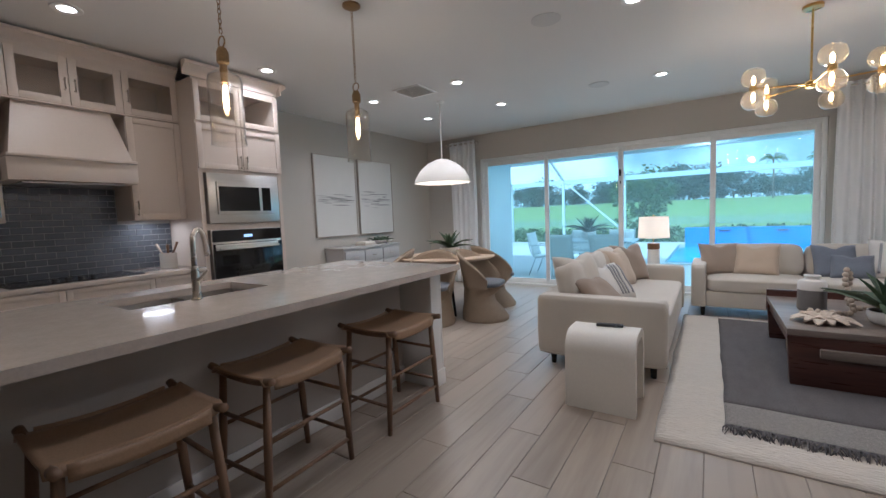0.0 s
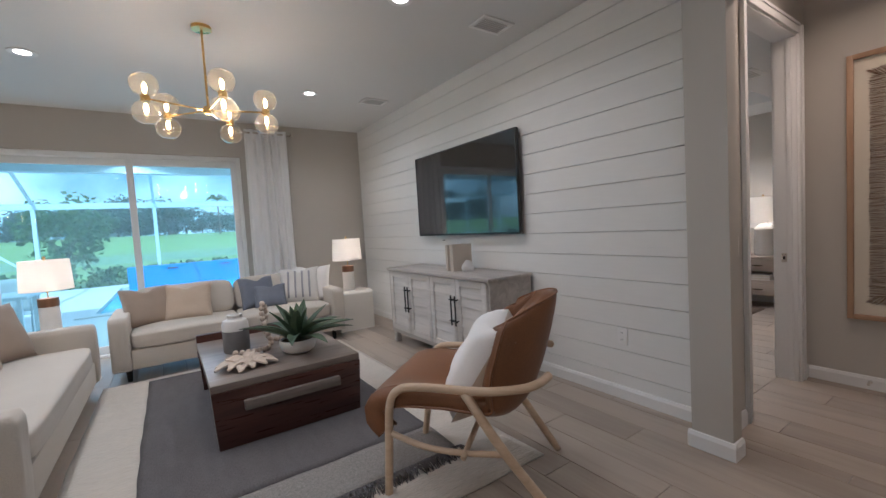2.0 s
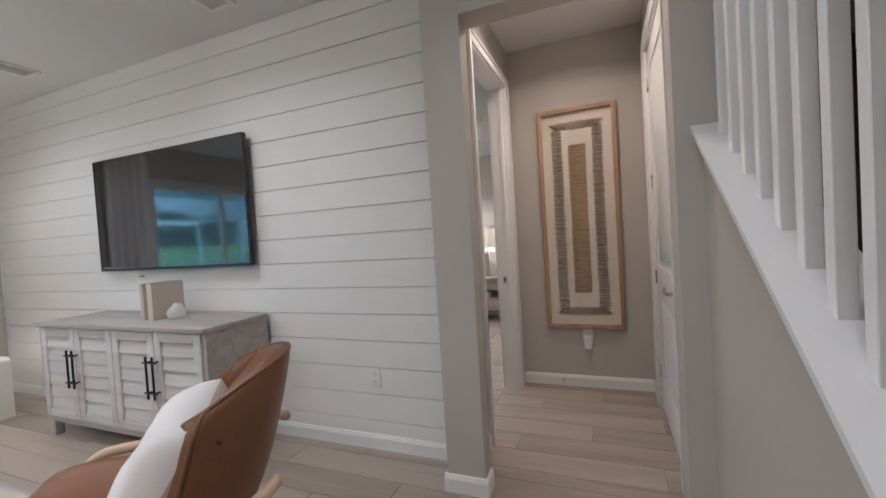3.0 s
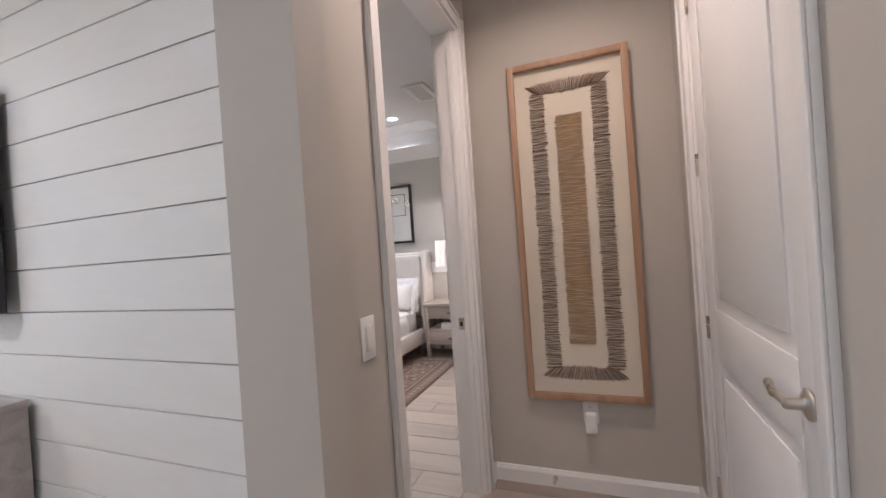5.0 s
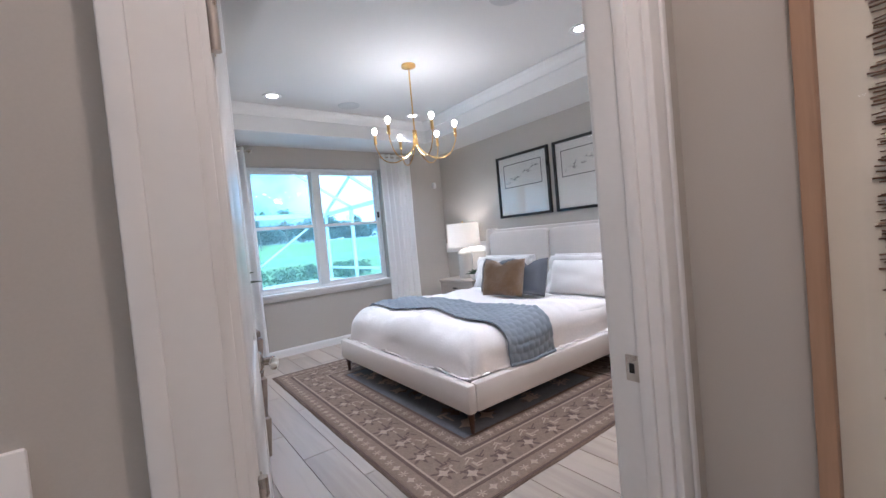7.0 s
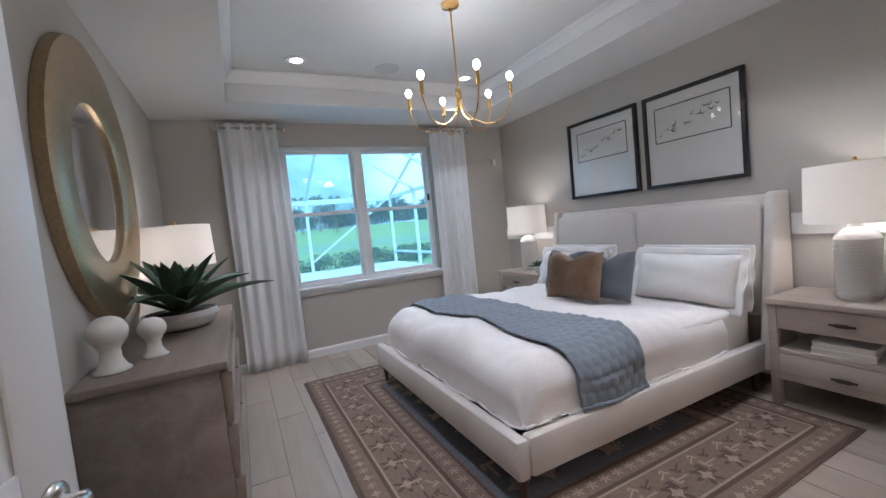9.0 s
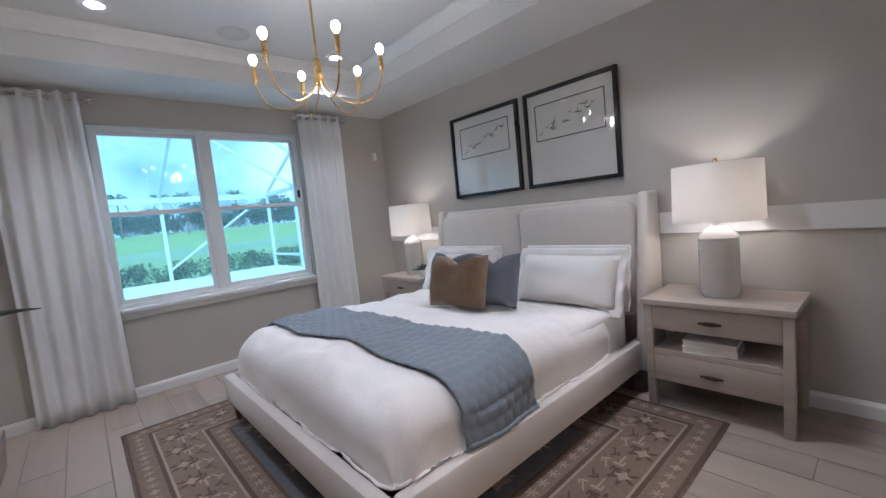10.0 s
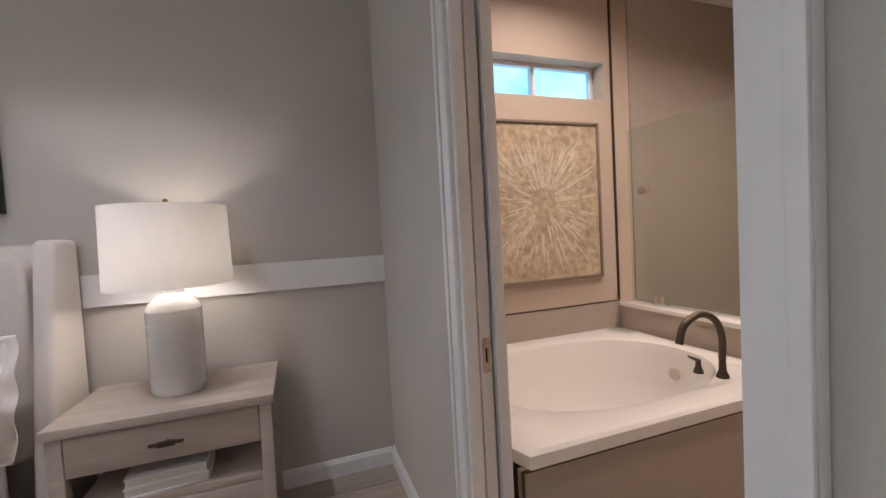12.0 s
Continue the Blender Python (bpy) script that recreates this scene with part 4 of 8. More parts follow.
# television
M_SCREEN = surf("black_screen", (0.004, 0.005, 0.007), 0.05, var=0.02, bump=0.0, spec=1.0, coat=1.0)
tv = thing("television", "large flat black television on a wall mount", "television", (3.735, 4.67, 1.174))
TVW, TVH = 1.65, 0.893
boxes("housing", M_PLASTIC, [((-0.002, -TVW / 2, 0), (0.03, TVW / 2, TVH))], tv, bevel=0.004)
boxes("bezel", M_PLASTIC, [((-0.008, -TVW / 2, 0), (-0.0025, -TVW / 2 + 0.01, TVH)), ((-0.008, TVW / 2 - 0.01, 0), (-0.0025, TVW / 2, TVH)), ((-0.008, -TVW / 2 + 0.01, 0), (-0.0025, TVW / 2 - 0.01, 0.016)), ((-0.008, -TVW / 2 + 0.01, TVH - 0.01), (-0.0025, TVW / 2 - 0.01, TVH))], tv)
boxes("screen", M_SCREEN, [((-0.005, -TVW / 2 + 0.011, 0.017), (-0.003, TVW / 2 - 0.011, TVH - 0.011))], tv, "glossy dark screen")
boxes("wall_mount", M_BLACK, [((0.031, -0.25, 0.25), (0.0695, 0.25, 0.65))], tv)

# lounge chair
M_LEATHER = surf("cognac_leather", (0.205, 0.088, 0.036), 0.42, var=0.22, scale=7, fine=160, bump=0.25, depth=0.002)
M_BENTWOOD = wood("pale_ash", (0.50, 0.36, 0.23), (0.66, 0.51, 0.36), 0.45, axis=1, rings=16)
lc = thing("lounge_chair", "cognac leather shell lounge chair with a pale bentwood frame", "armchair", (2.495, 2.975, 0.0), 220)


SEAT_LINE = smooth_path([(0, -0.425, 0.355), (0, -0.405, 0.41), (0, -0.30, 0.425), (0, -0.12, 0.395), (0, 0.06, 0.36), (0, 0.19, 0.375), (0, 0.275, 0.45), (0, 0.335, 0.58), (0, 0.38, 0.73), (0, 0.415, 0.88), (0, 0.42, 0.935)], 6)


def ease(lo, hi, q):
    q = max(0.0, min(1.0, (q - lo) / (hi - lo)))
    return q * q * (3 - 2 * q)


def shell(u, v):
    """The leather shell, from the front of the seat (v=0) to the top of the back (v=1), its sides curling up and forward."""
    k = v * (len(SEAT_LINE) - 1)
    i = min(int(k), len(SEAT_LINE) - 2)
    p = SEAT_LINE[i].lerp(SEAT_LINE[i + 1], k - i)
    c = 2 * u - 1
    side = abs(c) ** 2.3
    half = 0.295 + 0.02 * math.sin(v * math.pi) - 0.03 * ease(0.82, 1.0, v) - 0.03 * ease(0.15, 0.0, v)
    rise = side * 0.10 * math.exp(-((v - 0.42) / 0.22) ** 2)
    forward = side * 0.21 * ease(0.36, 0.75, v)
    back = 0.09 * abs(c) ** 3 * ease(0.16, 0.0, v)
    drop = 0.085 * abs(c) ** 3 * ease(0.80, 1.0, v)
    return c * half, p.y - forward + back, p.z + rise - drop


bm = bmesh.new()
grid_sheet(bm, lambda u, v: shell(u, 1 - v), 28, 60, 0.095)
part("shell", bm, M_LEATHER, lc, smooth="all")
bm = bmesh.new()
rim = [shell(0, k / 60) for k in range(61)] + [shell(k / 24, 1) for k in range(1, 25)] + [shell(1, 1 - k / 60) for k in range(1, 61)] + [shell(1 - k / 24, 0) for k in range(1, 24)]
tube(bm, rim, 0.006, 6, closed=True)
part("welt", bm, M_LEATHER, lc, "stitched leather edge", smooth="all")
for s in (-1, 1):
    x = 0.32 * s
    bm = bmesh.new()
    tube(bm, smooth_path([(x * 0.86, -0.39, 0), (x * 0.95, -0.36, 0.25), (x, -0.335, 0.47), (x, -0.29, 0.545), (x, -0.19, 0.565), (x, 0.08, 0.56), (x, 0.20, 0.57), (x * 0.98, 0.29, 0.585), (x * 0.88, 0.345, 0.60), (x * 0.72, 0.375, 0.61)], 6), 0.019, 10)
    part("arm", bm, M_BENTWOOD, lc, smooth="all")
    bm = bmesh.new()
    tube(bm, smooth_path([(x, 0.02, 0.55), (x, 0.18, 0.30), (x * 0.86, 0.39, 0.0)], 5), [0.021] * 10 + [0.016], 10)
    part("rear_leg", bm, M_BENTWOOD, lc, smooth="all")
    bm = bmesh.new()
    tube(bm, smooth_path([(x * 0.97, -0.35, 0.34), (x * 0.96, -0.18, 0.285), (x * 0.92, 0.0, 0.265), (x * 0.96, 0.19, 0.285)], 6), 0.014, 8)
    part("side_rail", bm, M_BENTWOOD, lc, smooth="all")
bm = bmesh.new()
tube(bm, smooth_path([(-0.33, 0.0, 0.262), (0, 0.02, 0.30), (0.33, 0.0, 0.262)], 6), 0.014, 8)
part("cross_rail", bm, M_BENTWOOD, lc, smooth="all")
seat_pillow = throw_pillow("white pillow with a sand linen back in the leather chair", M_WHITE_CLOTH, (2.425, 3.0, 0.415), 224, 32, 0.52, 0.48, 0.25, 14, fold=0.04)
for ob in seat_pillow.children:
    ob.data.materials.append(M_SAND_CLOTH)
    for poly in ob.data.polygons:
        if poly.normal.y * 0.85 - poly.normal.z * 0.53 > 0:
            poly.material_index = 1

# chandelier with glass globes
M_FILAMENT = glow("filament", (1.0, 0.60, 0.25), 28)
ch = thing("globe_chandelier", "brass chandelier with five arms and pairs of clear glass globes", "chandelier", (1.576, 4.73, CEIL))
bm = bmesh.new()
lathe(bm, [(0, 0), (0.065, 0), (0.065, -0.022), (0.0, -0.024)], n=24)
part("canopy", bm, M_BRASS, ch, smooth=True)
bm = bmesh.new()
tube(bm, [(0, 0, -0.02), (0, 0, -0.575)], 0.008)
lathe(bm, [(0, -0.615), (0.03, -0.613), (0.042, -0.590), (0.03, -0.560), (0, -0.555)], n=16)
part("stem", bm, M_BRASS, ch, smooth=True)
globe = mesh_of("globe", M_GLOBE, lambda bm: lathe(bm, [(0.03, 0.018), (0.062, 0.034), (0.081, 0.07), (0.083, 0.095), (0.074, 0.13), (0.045, 0.155), (0, 0.162)], n=24))
bulb = mesh_of("bulb", M_FILAMENT, lambda bm: lathe(bm, [(0, 0.03), (0.009, 0.034), (0.014, 0.06), (0.013, 0.085), (0, 0.104)], n=10))
for a in (350, 62, 130, 197, 278):
    c, s = math.cos(radians(a)), math.sin(radians(a))
    arm = bmesh.new()
    tube(arm, [(c * 0.03, s * 0.03, -0.585), (c * 0.38, s * 0.38, -0.575)], 0.006)
    lathe(arm, [(0, -0.595), (0.027, -0.595), (0.027, -0.555), (0, -0.555)], at=(c * 0.38, s * 0.38, 0), n=14)
    arm = part("arm", arm, M_BRASS, ch, smooth=True)
    for up in (1, -1):
        flip = pose(c * 0.38, s * 0.38, -0.575, 0 if up > 0 else 180)
        for nm, me in (("globe", globe), ("bulb", bulb)):
            ob = new(nm, me)
            ob.parent = arm
            ob.matrix_basis = flip
            if nm == "globe":
                ob.visible_shadow = False
lamp("chandelier_lamp", "POINT", (1.576, 4.73, 2.12), 14, WARM, 0.05)


def table_lamp(label, at, base_mat, shade, energy, wood_neck=None, body=None, shade_mat=None):
    """shade: lower and upper radius, bottom and top height."""
    t = thing("table_lamp", label, "table lamp", at, group="table lamps")
    bm = bmesh.new()
    lathe(bm, body, n=36)
    part("base", bm, base_mat, t, smooth=True)
    if wood_neck:
        bm = bmesh.new()
        r, a, b = wood_neck
        lathe(bm, [(0, a), (r, a), (r, b), (r * 0.5, b + 0.004), (0, b + 0.004)], n=28)
        part("neck", bm, M_WALNUT, t, "turned walnut neck", smooth=True)
    r0, r1, a, b = shade
    bm = bmesh.new()
    lathe(bm, [(r0, a), (r0 + 0.0015, a), (r1 + 0.0015, b), (r1, b), (r1 - 0.003, b), (r0 - 0.003, a), (r0, a)], n=44)
    part("shade", bm, shade_mat or M_SHADE, t, "white linen drum shade, lit from within", smooth=True)
    bm = bmesh.new()
    tube(bm, [(0, 0, body[-1][1] - 0.01), (0, 0, b + 0.015)], 0.005)
    lathe(bm, [(0, b + 0.005), (0.012, b + 0.012), (0.010, b + 0.03), (0, b + 0.035)], n=12)
    for k in range(3):
        q = 2.1 * k
        tube(bm, [(0, 0, b - 0.01), (r1 * math.cos(q), r1 * math.sin(q), b - 0.006)], 0.002, 5)
    part("finial", bm, M_BRASS, t, smooth=True)
    bm = bmesh.new()
    lathe(bm, [(0, a + 0.06), (0.02, a + 0.07), (0.03, a + 0.12), (0.02, a + 0.16), (0, a + 0.17)], n=14)
    part("bulb", bm, M_BULB, t, "glowing warm bulb", smooth="all").visible_shadow = False
    lamp("table_lamp_light", "POINT", (at[0], at[1], at[2] + (a + b) / 2 - 0.02), energy * 1.5, (1.0, 0.82, 0.64), 0.05)
    return t


M_WALNUT = wood("walnut", (0.10, 0.045, 0.02), (0.22, 0.11, 0.055), 0.4, axis=2, rings=14)
pillar_base = [(0, 0), (0.072, 0), (0.075, 0.006), (0.075, 0.235), (0.07, 0.243), (0.03, 0.245), (0.0, 0.245)]
for at, e in (((3.22, 6.56, 0.50), 3.0), ((0.30, 6.55, 0.50), 3.0)):
    table_lamp("white ceramic table lamp with a walnut neck, lit", at, M_CERAMIC, (0.19, 0.175, 0.40, 0.68), e, (0.076, 0.246, 0.325), pillar_base)

# fittings of the living room ceiling and walls


def vent(x, y, z, w, d, label="white slatted ceiling vent"):
    t = thing("ceiling_vent", label, "vent", (x, y, z), group="ceiling vents")
    boxes("frame", M_TRIM, [((-w / 2, -d / 2, -0.012), (w / 2, -d / 2 + 0.03, 0)), ((-w / 2, d / 2 - 0.03, -0.012), (w / 2, d / 2, 0)), ((-w / 2, -d / 2 + 0.03, -0.012), (-w / 2 + 0.03, d / 2 - 0.03, 0)), ((w / 2 - 0.03, -d / 2 + 0.03, -0.012), (w / 2, d / 2 - 0.03, 0))], t, bevel=0.003)
    boxes("backing", M_GROOVE, [((-w / 2 + 0.03, -d / 2 + 0.03, -0.002), (w / 2 - 0.03, d / 2 - 0.03, 0))], t)
    n = max(4, int((d - 0.06) / 0.022))
    for i in range(n):
        y0 = -d / 2 + 0.03 + (d - 0.06) * i / n
        bm = bmesh.new()
        box(bm, (-w / 2 + 0.03, y0 + 0.002, -0.0115), (w / 2 - 0.03, y0 + 0.014, -0.008))
        for v in bm.verts:
            v.co.z += (v.co.y - y0) * 0.35
        part("slat", bm, M_TRIM, t)


def speaker(x, y, z):
    t = thing("ceiling_speaker", "white round ceiling speaker with a perforated grille", "speaker", (x, y, z), group="ceiling speakers")
    bm = bmesh.new()
    lathe(bm, [(0, -0.004), (0.10, -0.004), (0.108, -0.007), (0.114, -0.004), (0.114, 0)], n=36)
    part("grille", bm, M_GRILLE, t, smooth=True)


M_GRILLE = surf("white_grille", (0.58, 0.58, 0.57), 0.7, var=0.12, scale=200, fine=500, bump=0.4)
vent(-2.0, 4.42, CEIL, 0.38, 0.38, "white square return air vent")
vent(3.396, 5.80, CEIL, 0.30, 0.20)
vent(3.43, 3.74, CEIL, 0.30, 0.20)
speaker(-0.148, 3.658, CEIL)
speaker(-0.187, 5.645, CEIL)


def wall_plate(name, label, at, rz, w, h, kind="outlet"):
    """A cover plate that faces -y before it is turned."""
    t = thing(name, label, kind, at, rz)
    boxes("plate", M_TRIM, [((-w / 2, -0.007, 0), (w / 2, 0.0, h))], t, bevel=0.003)
    if kind == "outlet":
        for z in (0.3, 0.7):
            bm = bmesh.new()
            lathe(bm, [(0, -0.003), (0.017, -0.003), (0.017, 0), (0, 0)], n=20, m=Matrix.Translation((0, -0.0075, h * z)) @ Matrix.Rotation(radians(90), 4, "X"))
            part("socket", bm, M_TRIM, t, smooth=True)
            for s in (-1, 1):
                boxes("slot", M_BLACK, [((s * 0.006 - 0.0012, -0.0115, h * z - 0.004), (s * 0.006 + 0.0012, -0.0106, h * z + 0.006))], t)
    else:
        boxes("rocker_frame", M_TRIM, [((-0.02, -0.0095, h * 0.2), (0.02, -0.0072, h * 0.8))], t, bevel=0.001)
        bm = bmesh.new()
        box(bm, (-0.0165, -0.014, h * 0.23), (0.0165, -0.0097, h * 0.77), 0.0015)
        for v in bm.verts:
            if v.co.z > h * 0.5 and v.co.y < -0.012:
                v.co.y += 0.003
        part("rocker", bm, M_TRIM, t, smooth=True)
    return t


wall_plate("wall_outlet", "white duplex wall outlet on the shiplap", (EX - 0.001, 2.98, 0.385), -90, 0.075, 0.12)


def skirting(name, runs, label="white painted baseboard"):
    """Runs of baseboard: from, to, and the side to which they stand proud."""
    for (x0, y0), (x1, y1), (nx, ny) in runs:
        ln = math.hypot(x1 - x0, y1 - y0)
        prof = [(0, 0), (0.016, 0), (0.016, 0.068), (0.012, 0.078), (0.008, 0.088), (0.0, 0.09)]
        bm = bmesh.new()
        a = [bm.verts.new((x0 + nx * p, y0 + ny * p, z)) for p, z in prof]
        b = [bm.verts.new((x1 + nx * p, y1 + ny * p, z)) for p, z in prof]
        for i in range(len(prof)):
            j = (i + 1) % len(prof)
            bm.faces.new((a[i], a[j], b[j], b[i]))
        bm.faces.new(a)
        bm.faces.new(b[::-1])
        structure(part(name, bm, M_TRIM), label, "baseboard")


skirting("baseboard", [((EX, 2.44), (EX, NY - 0.017), (-1, 0)), ((DWX, NY), (-2.54, NY), (0, -1)), ((2.15, NY), (EX, NY), (0, -1)), ((DWX, 3.4), (DWX, NY - 0.017), (1, 0)),
                       ((3.54, 2.206), (3.54, 2.436), (-1, 0)), ((3.542, 2.222), (3.64, 2.222), (0, -1)), ((3.642, 2.335), (4.0, 2.335), (0, -1)), ((3.54, 2.42), (3.64, 2.42), (0, 1)), ((3.642, 2.42), (EX - 0.017, 2.42), (0, 1)),
                       ((5.12, 1.337), (5.12, 2.318), (-1, 0)), ((5.04, 2.335), (5.12, 2.335), (0, -1)), ((4.91, 1.32), (5.12, 1.32), (0, 1)), ((3.722, 1.32), (3.80, 1.32), (0, 1)), ((3.555, 1.192), (3.555, 1.366), (-1, 0)),
                       ((BE, BS + 0.017), (BE, BN - 0.017), (-1, 0)), ((BW, BN), (BE, BN), (0, -1)), ((BW, BS + 0.017), (BW, BN - 0.017), (1, 0)), ((5.04, BS), (5.86, BS), (0, 1)), ((6.84, BS), (BE, BS), (0, 1))])


# ---- kitchen ----
def shaker(name, w, h, mat, parent, at, turn, glass_pane=False, pull=None, rail=0.055):
    """A framed cabinet door, w wide (x) and h high, which faces -y before it is turned."""
    d = boxes(name, mat, [((0.002, -0.022, 0.002), (rail, 0, h - 0.002)), ((w - rail, -0.022, 0.002), (w - 0.002, 0, h - 0.002)), ((rail, -0.022, 0.002), (w - rail, 0, rail)), ((rail, -0.022, h - rail), (w - rail, 0, h - 0.002))], parent, bevel=0.002)
    d.matrix_basis = pose(*at, 0, 0, turn)
    if glass_pane:
        boxes("pane", M_CLEAR, [((rail - 0.004, -0.012, rail - 0.004), (w - rail + 0.004, -0.008, h - rail + 0.004))], d).visible_shadow = False
    else:
        boxes("centre_panel", mat, [((rail, -0.012, rail), (w - rail, -0.004, h - rail))], d)
    if pull:
        px, pz, ph = pull
        bm = bmesh.new()
        tube(bm, [(px, -0.05, pz - ph / 2), (px, -0.05, pz + ph / 2)], 0.006, 8)
        for z in (pz - ph / 2 + 0.012, pz + ph / 2 - 0.012):
            tube(bm, [(px, -0.05, z), (px, -0.02, z)], 0.005, 8)
        part("pull", bm, M_NICKEL, d, "brushed nickel bar pull", smooth=True)
    return d


KX, UX = -2.98, -3.27      # fronts of the deep and the shallow units
M_DARKIN = surf("cabinet_inside", (0.20, 0.16, 0.13), 0.7, var=0.05)


def unit(label, y0, y1, z0, z1, front, name="kitchen_cabinet", mat=None):
    t = thing(name, label, "cabinet", (front, y0, z0), group="kitchen cabinets")
    w, h, dp = y1 - y0, z1 - z0, front - WX
    boxes("body", mat or M_CABINET, [((-dp, 0, 0), (-0.001, 0.018, h)), ((-dp, w - 0.018, 0), (-0.001, w, h)), ((-dp, 0.018, 0), (-0.001, w - 0.018, 0.018)), ((-dp, 0.018, h - 0.018), (-0.001, w - 0.018, h)), ((-dp, 0.018, 0.018), (-dp + 0.01, w - 0.018, h - 0.018))], t)
    return t, w, h


def door_on(t, y0, w, z0, h, **kw):
    return shaker("door", w, h, M_CABINET, t, (0.0, y0, z0), 90, **kw)


for y0, n in ((1.25, 2), (0.56, 2), (1.94, 1)):
    t, w, h = unit("cream upper cabinet with glass doors over the hood" if n == 2 else "cream upper cabinet with one glass door", y0, y0 + (0.69 if n == 2 else 0.43), 2.275, 2.64, UX)
    for k in range(n):
        dw = w / n
        door_on(t, k * dw, dw, 0, h, glass_pane=True, pull=((dw - 0.03 if k == 0 and n == 2 else 0.03), 0.15, 0.10))
t, w, h = unit("tall cream wall cabinet beside the hood", 1.94, 2.37, 1.37, 2.26, UX)
door_on(t, 0, w, 0, h, pull=(0.03, 0.10, 0.13))
t, w, h = unit("tall cream wall cabinet beside the hood", 0.56, 1.165, 1.37, 2.26, UX)
door_on(t, 0, w, 0, h, pull=(w - 0.03, 0.10, 0.13))
# oven tower
tw = thing("oven_tower", "tall cream cabinet with a built-in microwave and wall oven", "cabinet", (KX, 2.37, 0), group="kitchen cabinets")
TW = 0.86
for a, b in [((WX - KX, 0, 0), (-0.001, 0.04, 2.64)), ((WX - KX, TW - 0.04, 0), (-0.001, TW, 2.64)), ((WX - KX, 0.04, 2.235), (-0.001, TW - 0.04, 2.255)), ((WX - KX, 0.04, 2.62), (-0.001, TW - 0.04, 2.64)), ((WX - KX, 0.04, 1.79), (-0.001, TW - 0.04, 1.82)), ((WX - KX, 0.04, 1.255), (-0.02, TW - 0.04, 1.312)), ((WX - KX, 0.04, 0), (-0.02, TW - 0.04, 0.45)), ((WX - KX, 0.04, 0.45), (WX - KX + 0.01, TW - 0.04, 2.62))]:
    boxes("carcass_panel", M_CABINET, [(a, b)], tw)
for k in (0, 1):
    shaker("door", TW / 2, 0.365, M_CABINET, tw, (0, k * TW / 2, 2.255), 90, glass_pane=True, pull=None)
    shaker("door", TW / 2, 0.412, M_CABINET, tw, (0, k * TW / 2, 1.822), 90, pull=((TW / 2 - 0.03 if k == 0 else 0.03), 0.08, 0.13))
shaker("door", TW, 0.42, M_CABINET, tw, (0, 0, 0.02), 90)
M_BLACKGLASS = surf("black_oven_glass", (0.006, 0.006, 0.007), 0.06, var=0.03, bump=0.0)
mw = thing("microwave", "stainless built-in microwave with a dark glass door", "microwave", (KX, 2.43, 1.314))
boxes("trim_kit", M_STEEL, [((-0.35, 0, 0), (0.02, 0.74, 0.475))], mw, bevel=0.004)
boxes("door", M_STEEL, [((0.021, 0.075, 0.085), (0.045, 0.675, 0.395))], mw, bevel=0.004)
boxes("window", M_BLACKGLASS, [((0.0455, 0.09, 0.115), (0.048, 0.50, 0.35))], mw, "dark glass window")
boxes("control_panel", M_BLACKGLASS, [((0.0455, 0.53, 0.115), (0.048, 0.625, 0.35))], mw, "dark touch panel")
ov = thing("wall_oven", "stainless wall oven with a black glass door and bar handle", "oven", (KX, 2.43, 0.472))
boxes("body", M_STEEL, [((-0.5, 0, 0), (0.01, 0.74, 0.78))], ov, bevel=0.003)
boxes("control_panel", M_BLACKGLASS, [((0.0105, 0.01, 0.665), (0.03, 0.73, 0.775))], ov, "black glass control panel")
M_DISPLAY = glow("oven_display", (0.25, 0.5, 1.0), 1.2)
boxes("display", M_DISPLAY, [((0.0305, 0.31, 0.70), (0.0315, 0.40, 0.725))], ov, "small blue display")
boxes("door", M_BLACKGLASS, [((0.0105, 0.01, 0.02), (0.035, 0.73, 0.645))], ov, "black glass oven door", bevel=0.003)
bm = bmesh.new()
box(bm, (0.0355, 0.02, 0.585), (0.045, 0.68, 0.64), 0.003)
tube(bm, [(0.085, 0.04, 0.60), (0.085, 0.66, 0.60)], 0.013)
for y in (0.07, 0.63):
    tube(bm, [(0.04, y, 0.60), (0.085, y, 0.60)], 0.009)
part("handle", bm, M_STEEL, ov, smooth=True)
# crown along the tops


def crown(label, pts, z0, z1, out):
    prof = [(0, 0), (0.012, 0), (0.012, 0.03), (0.02, 0.045), (0.035, 0.06), (0.065, 0.085), (0.075, 0.09), (0.075, z1 - z0)]
    bm = bmesh.new()
    for (x0, y0), (x1, y1), (nx, ny) in pts:
        a = [bm.verts.new((x0 + nx * p, y0 + ny * p, z0 + z)) for p, z in prof] + [bm.verts.new((x0, y0, z1))]
        b = [bm.verts.new((x1 + nx * p, y1 + ny * p, z0 + z)) for p, z in prof] + [bm.verts.new((x1, y1, z1))]
        for i in range(len(a)):
            j = (i + 1) % len(a)
            bm.faces.new((a[i], a[j], b[j], b[i]))
        bm.faces.new(a)
        bm.faces.new(b[::-1])
    structure(part("crown_moulding", bm, M_CABINET), label, "moulding")


crown("cream crown moulding above the kitchen cabinets", [((UX, -1.0), (UX, 2.37), (1, 0))], 2.641, 2.76, 0)
crown("cream crown moulding above the kitchen cabinets", [((KX, 2.30), (KX, 3.23), (1, 0))], 2.641, 2.76, 0)
crown("cream crown moulding above the kitchen cabinets", [((WX, 3.23), (KX + 0.08, 3.23), (0, 1))], 2.641, 2.76, 0)
for a, b in (((WX, -1.0, 2.262), (UX + 0.03, 2.37, 2.273)),):
    structure(boxes("trim", M_CABINET, [(a, b)]), "thin cream trim between cabinet rows", "trim")
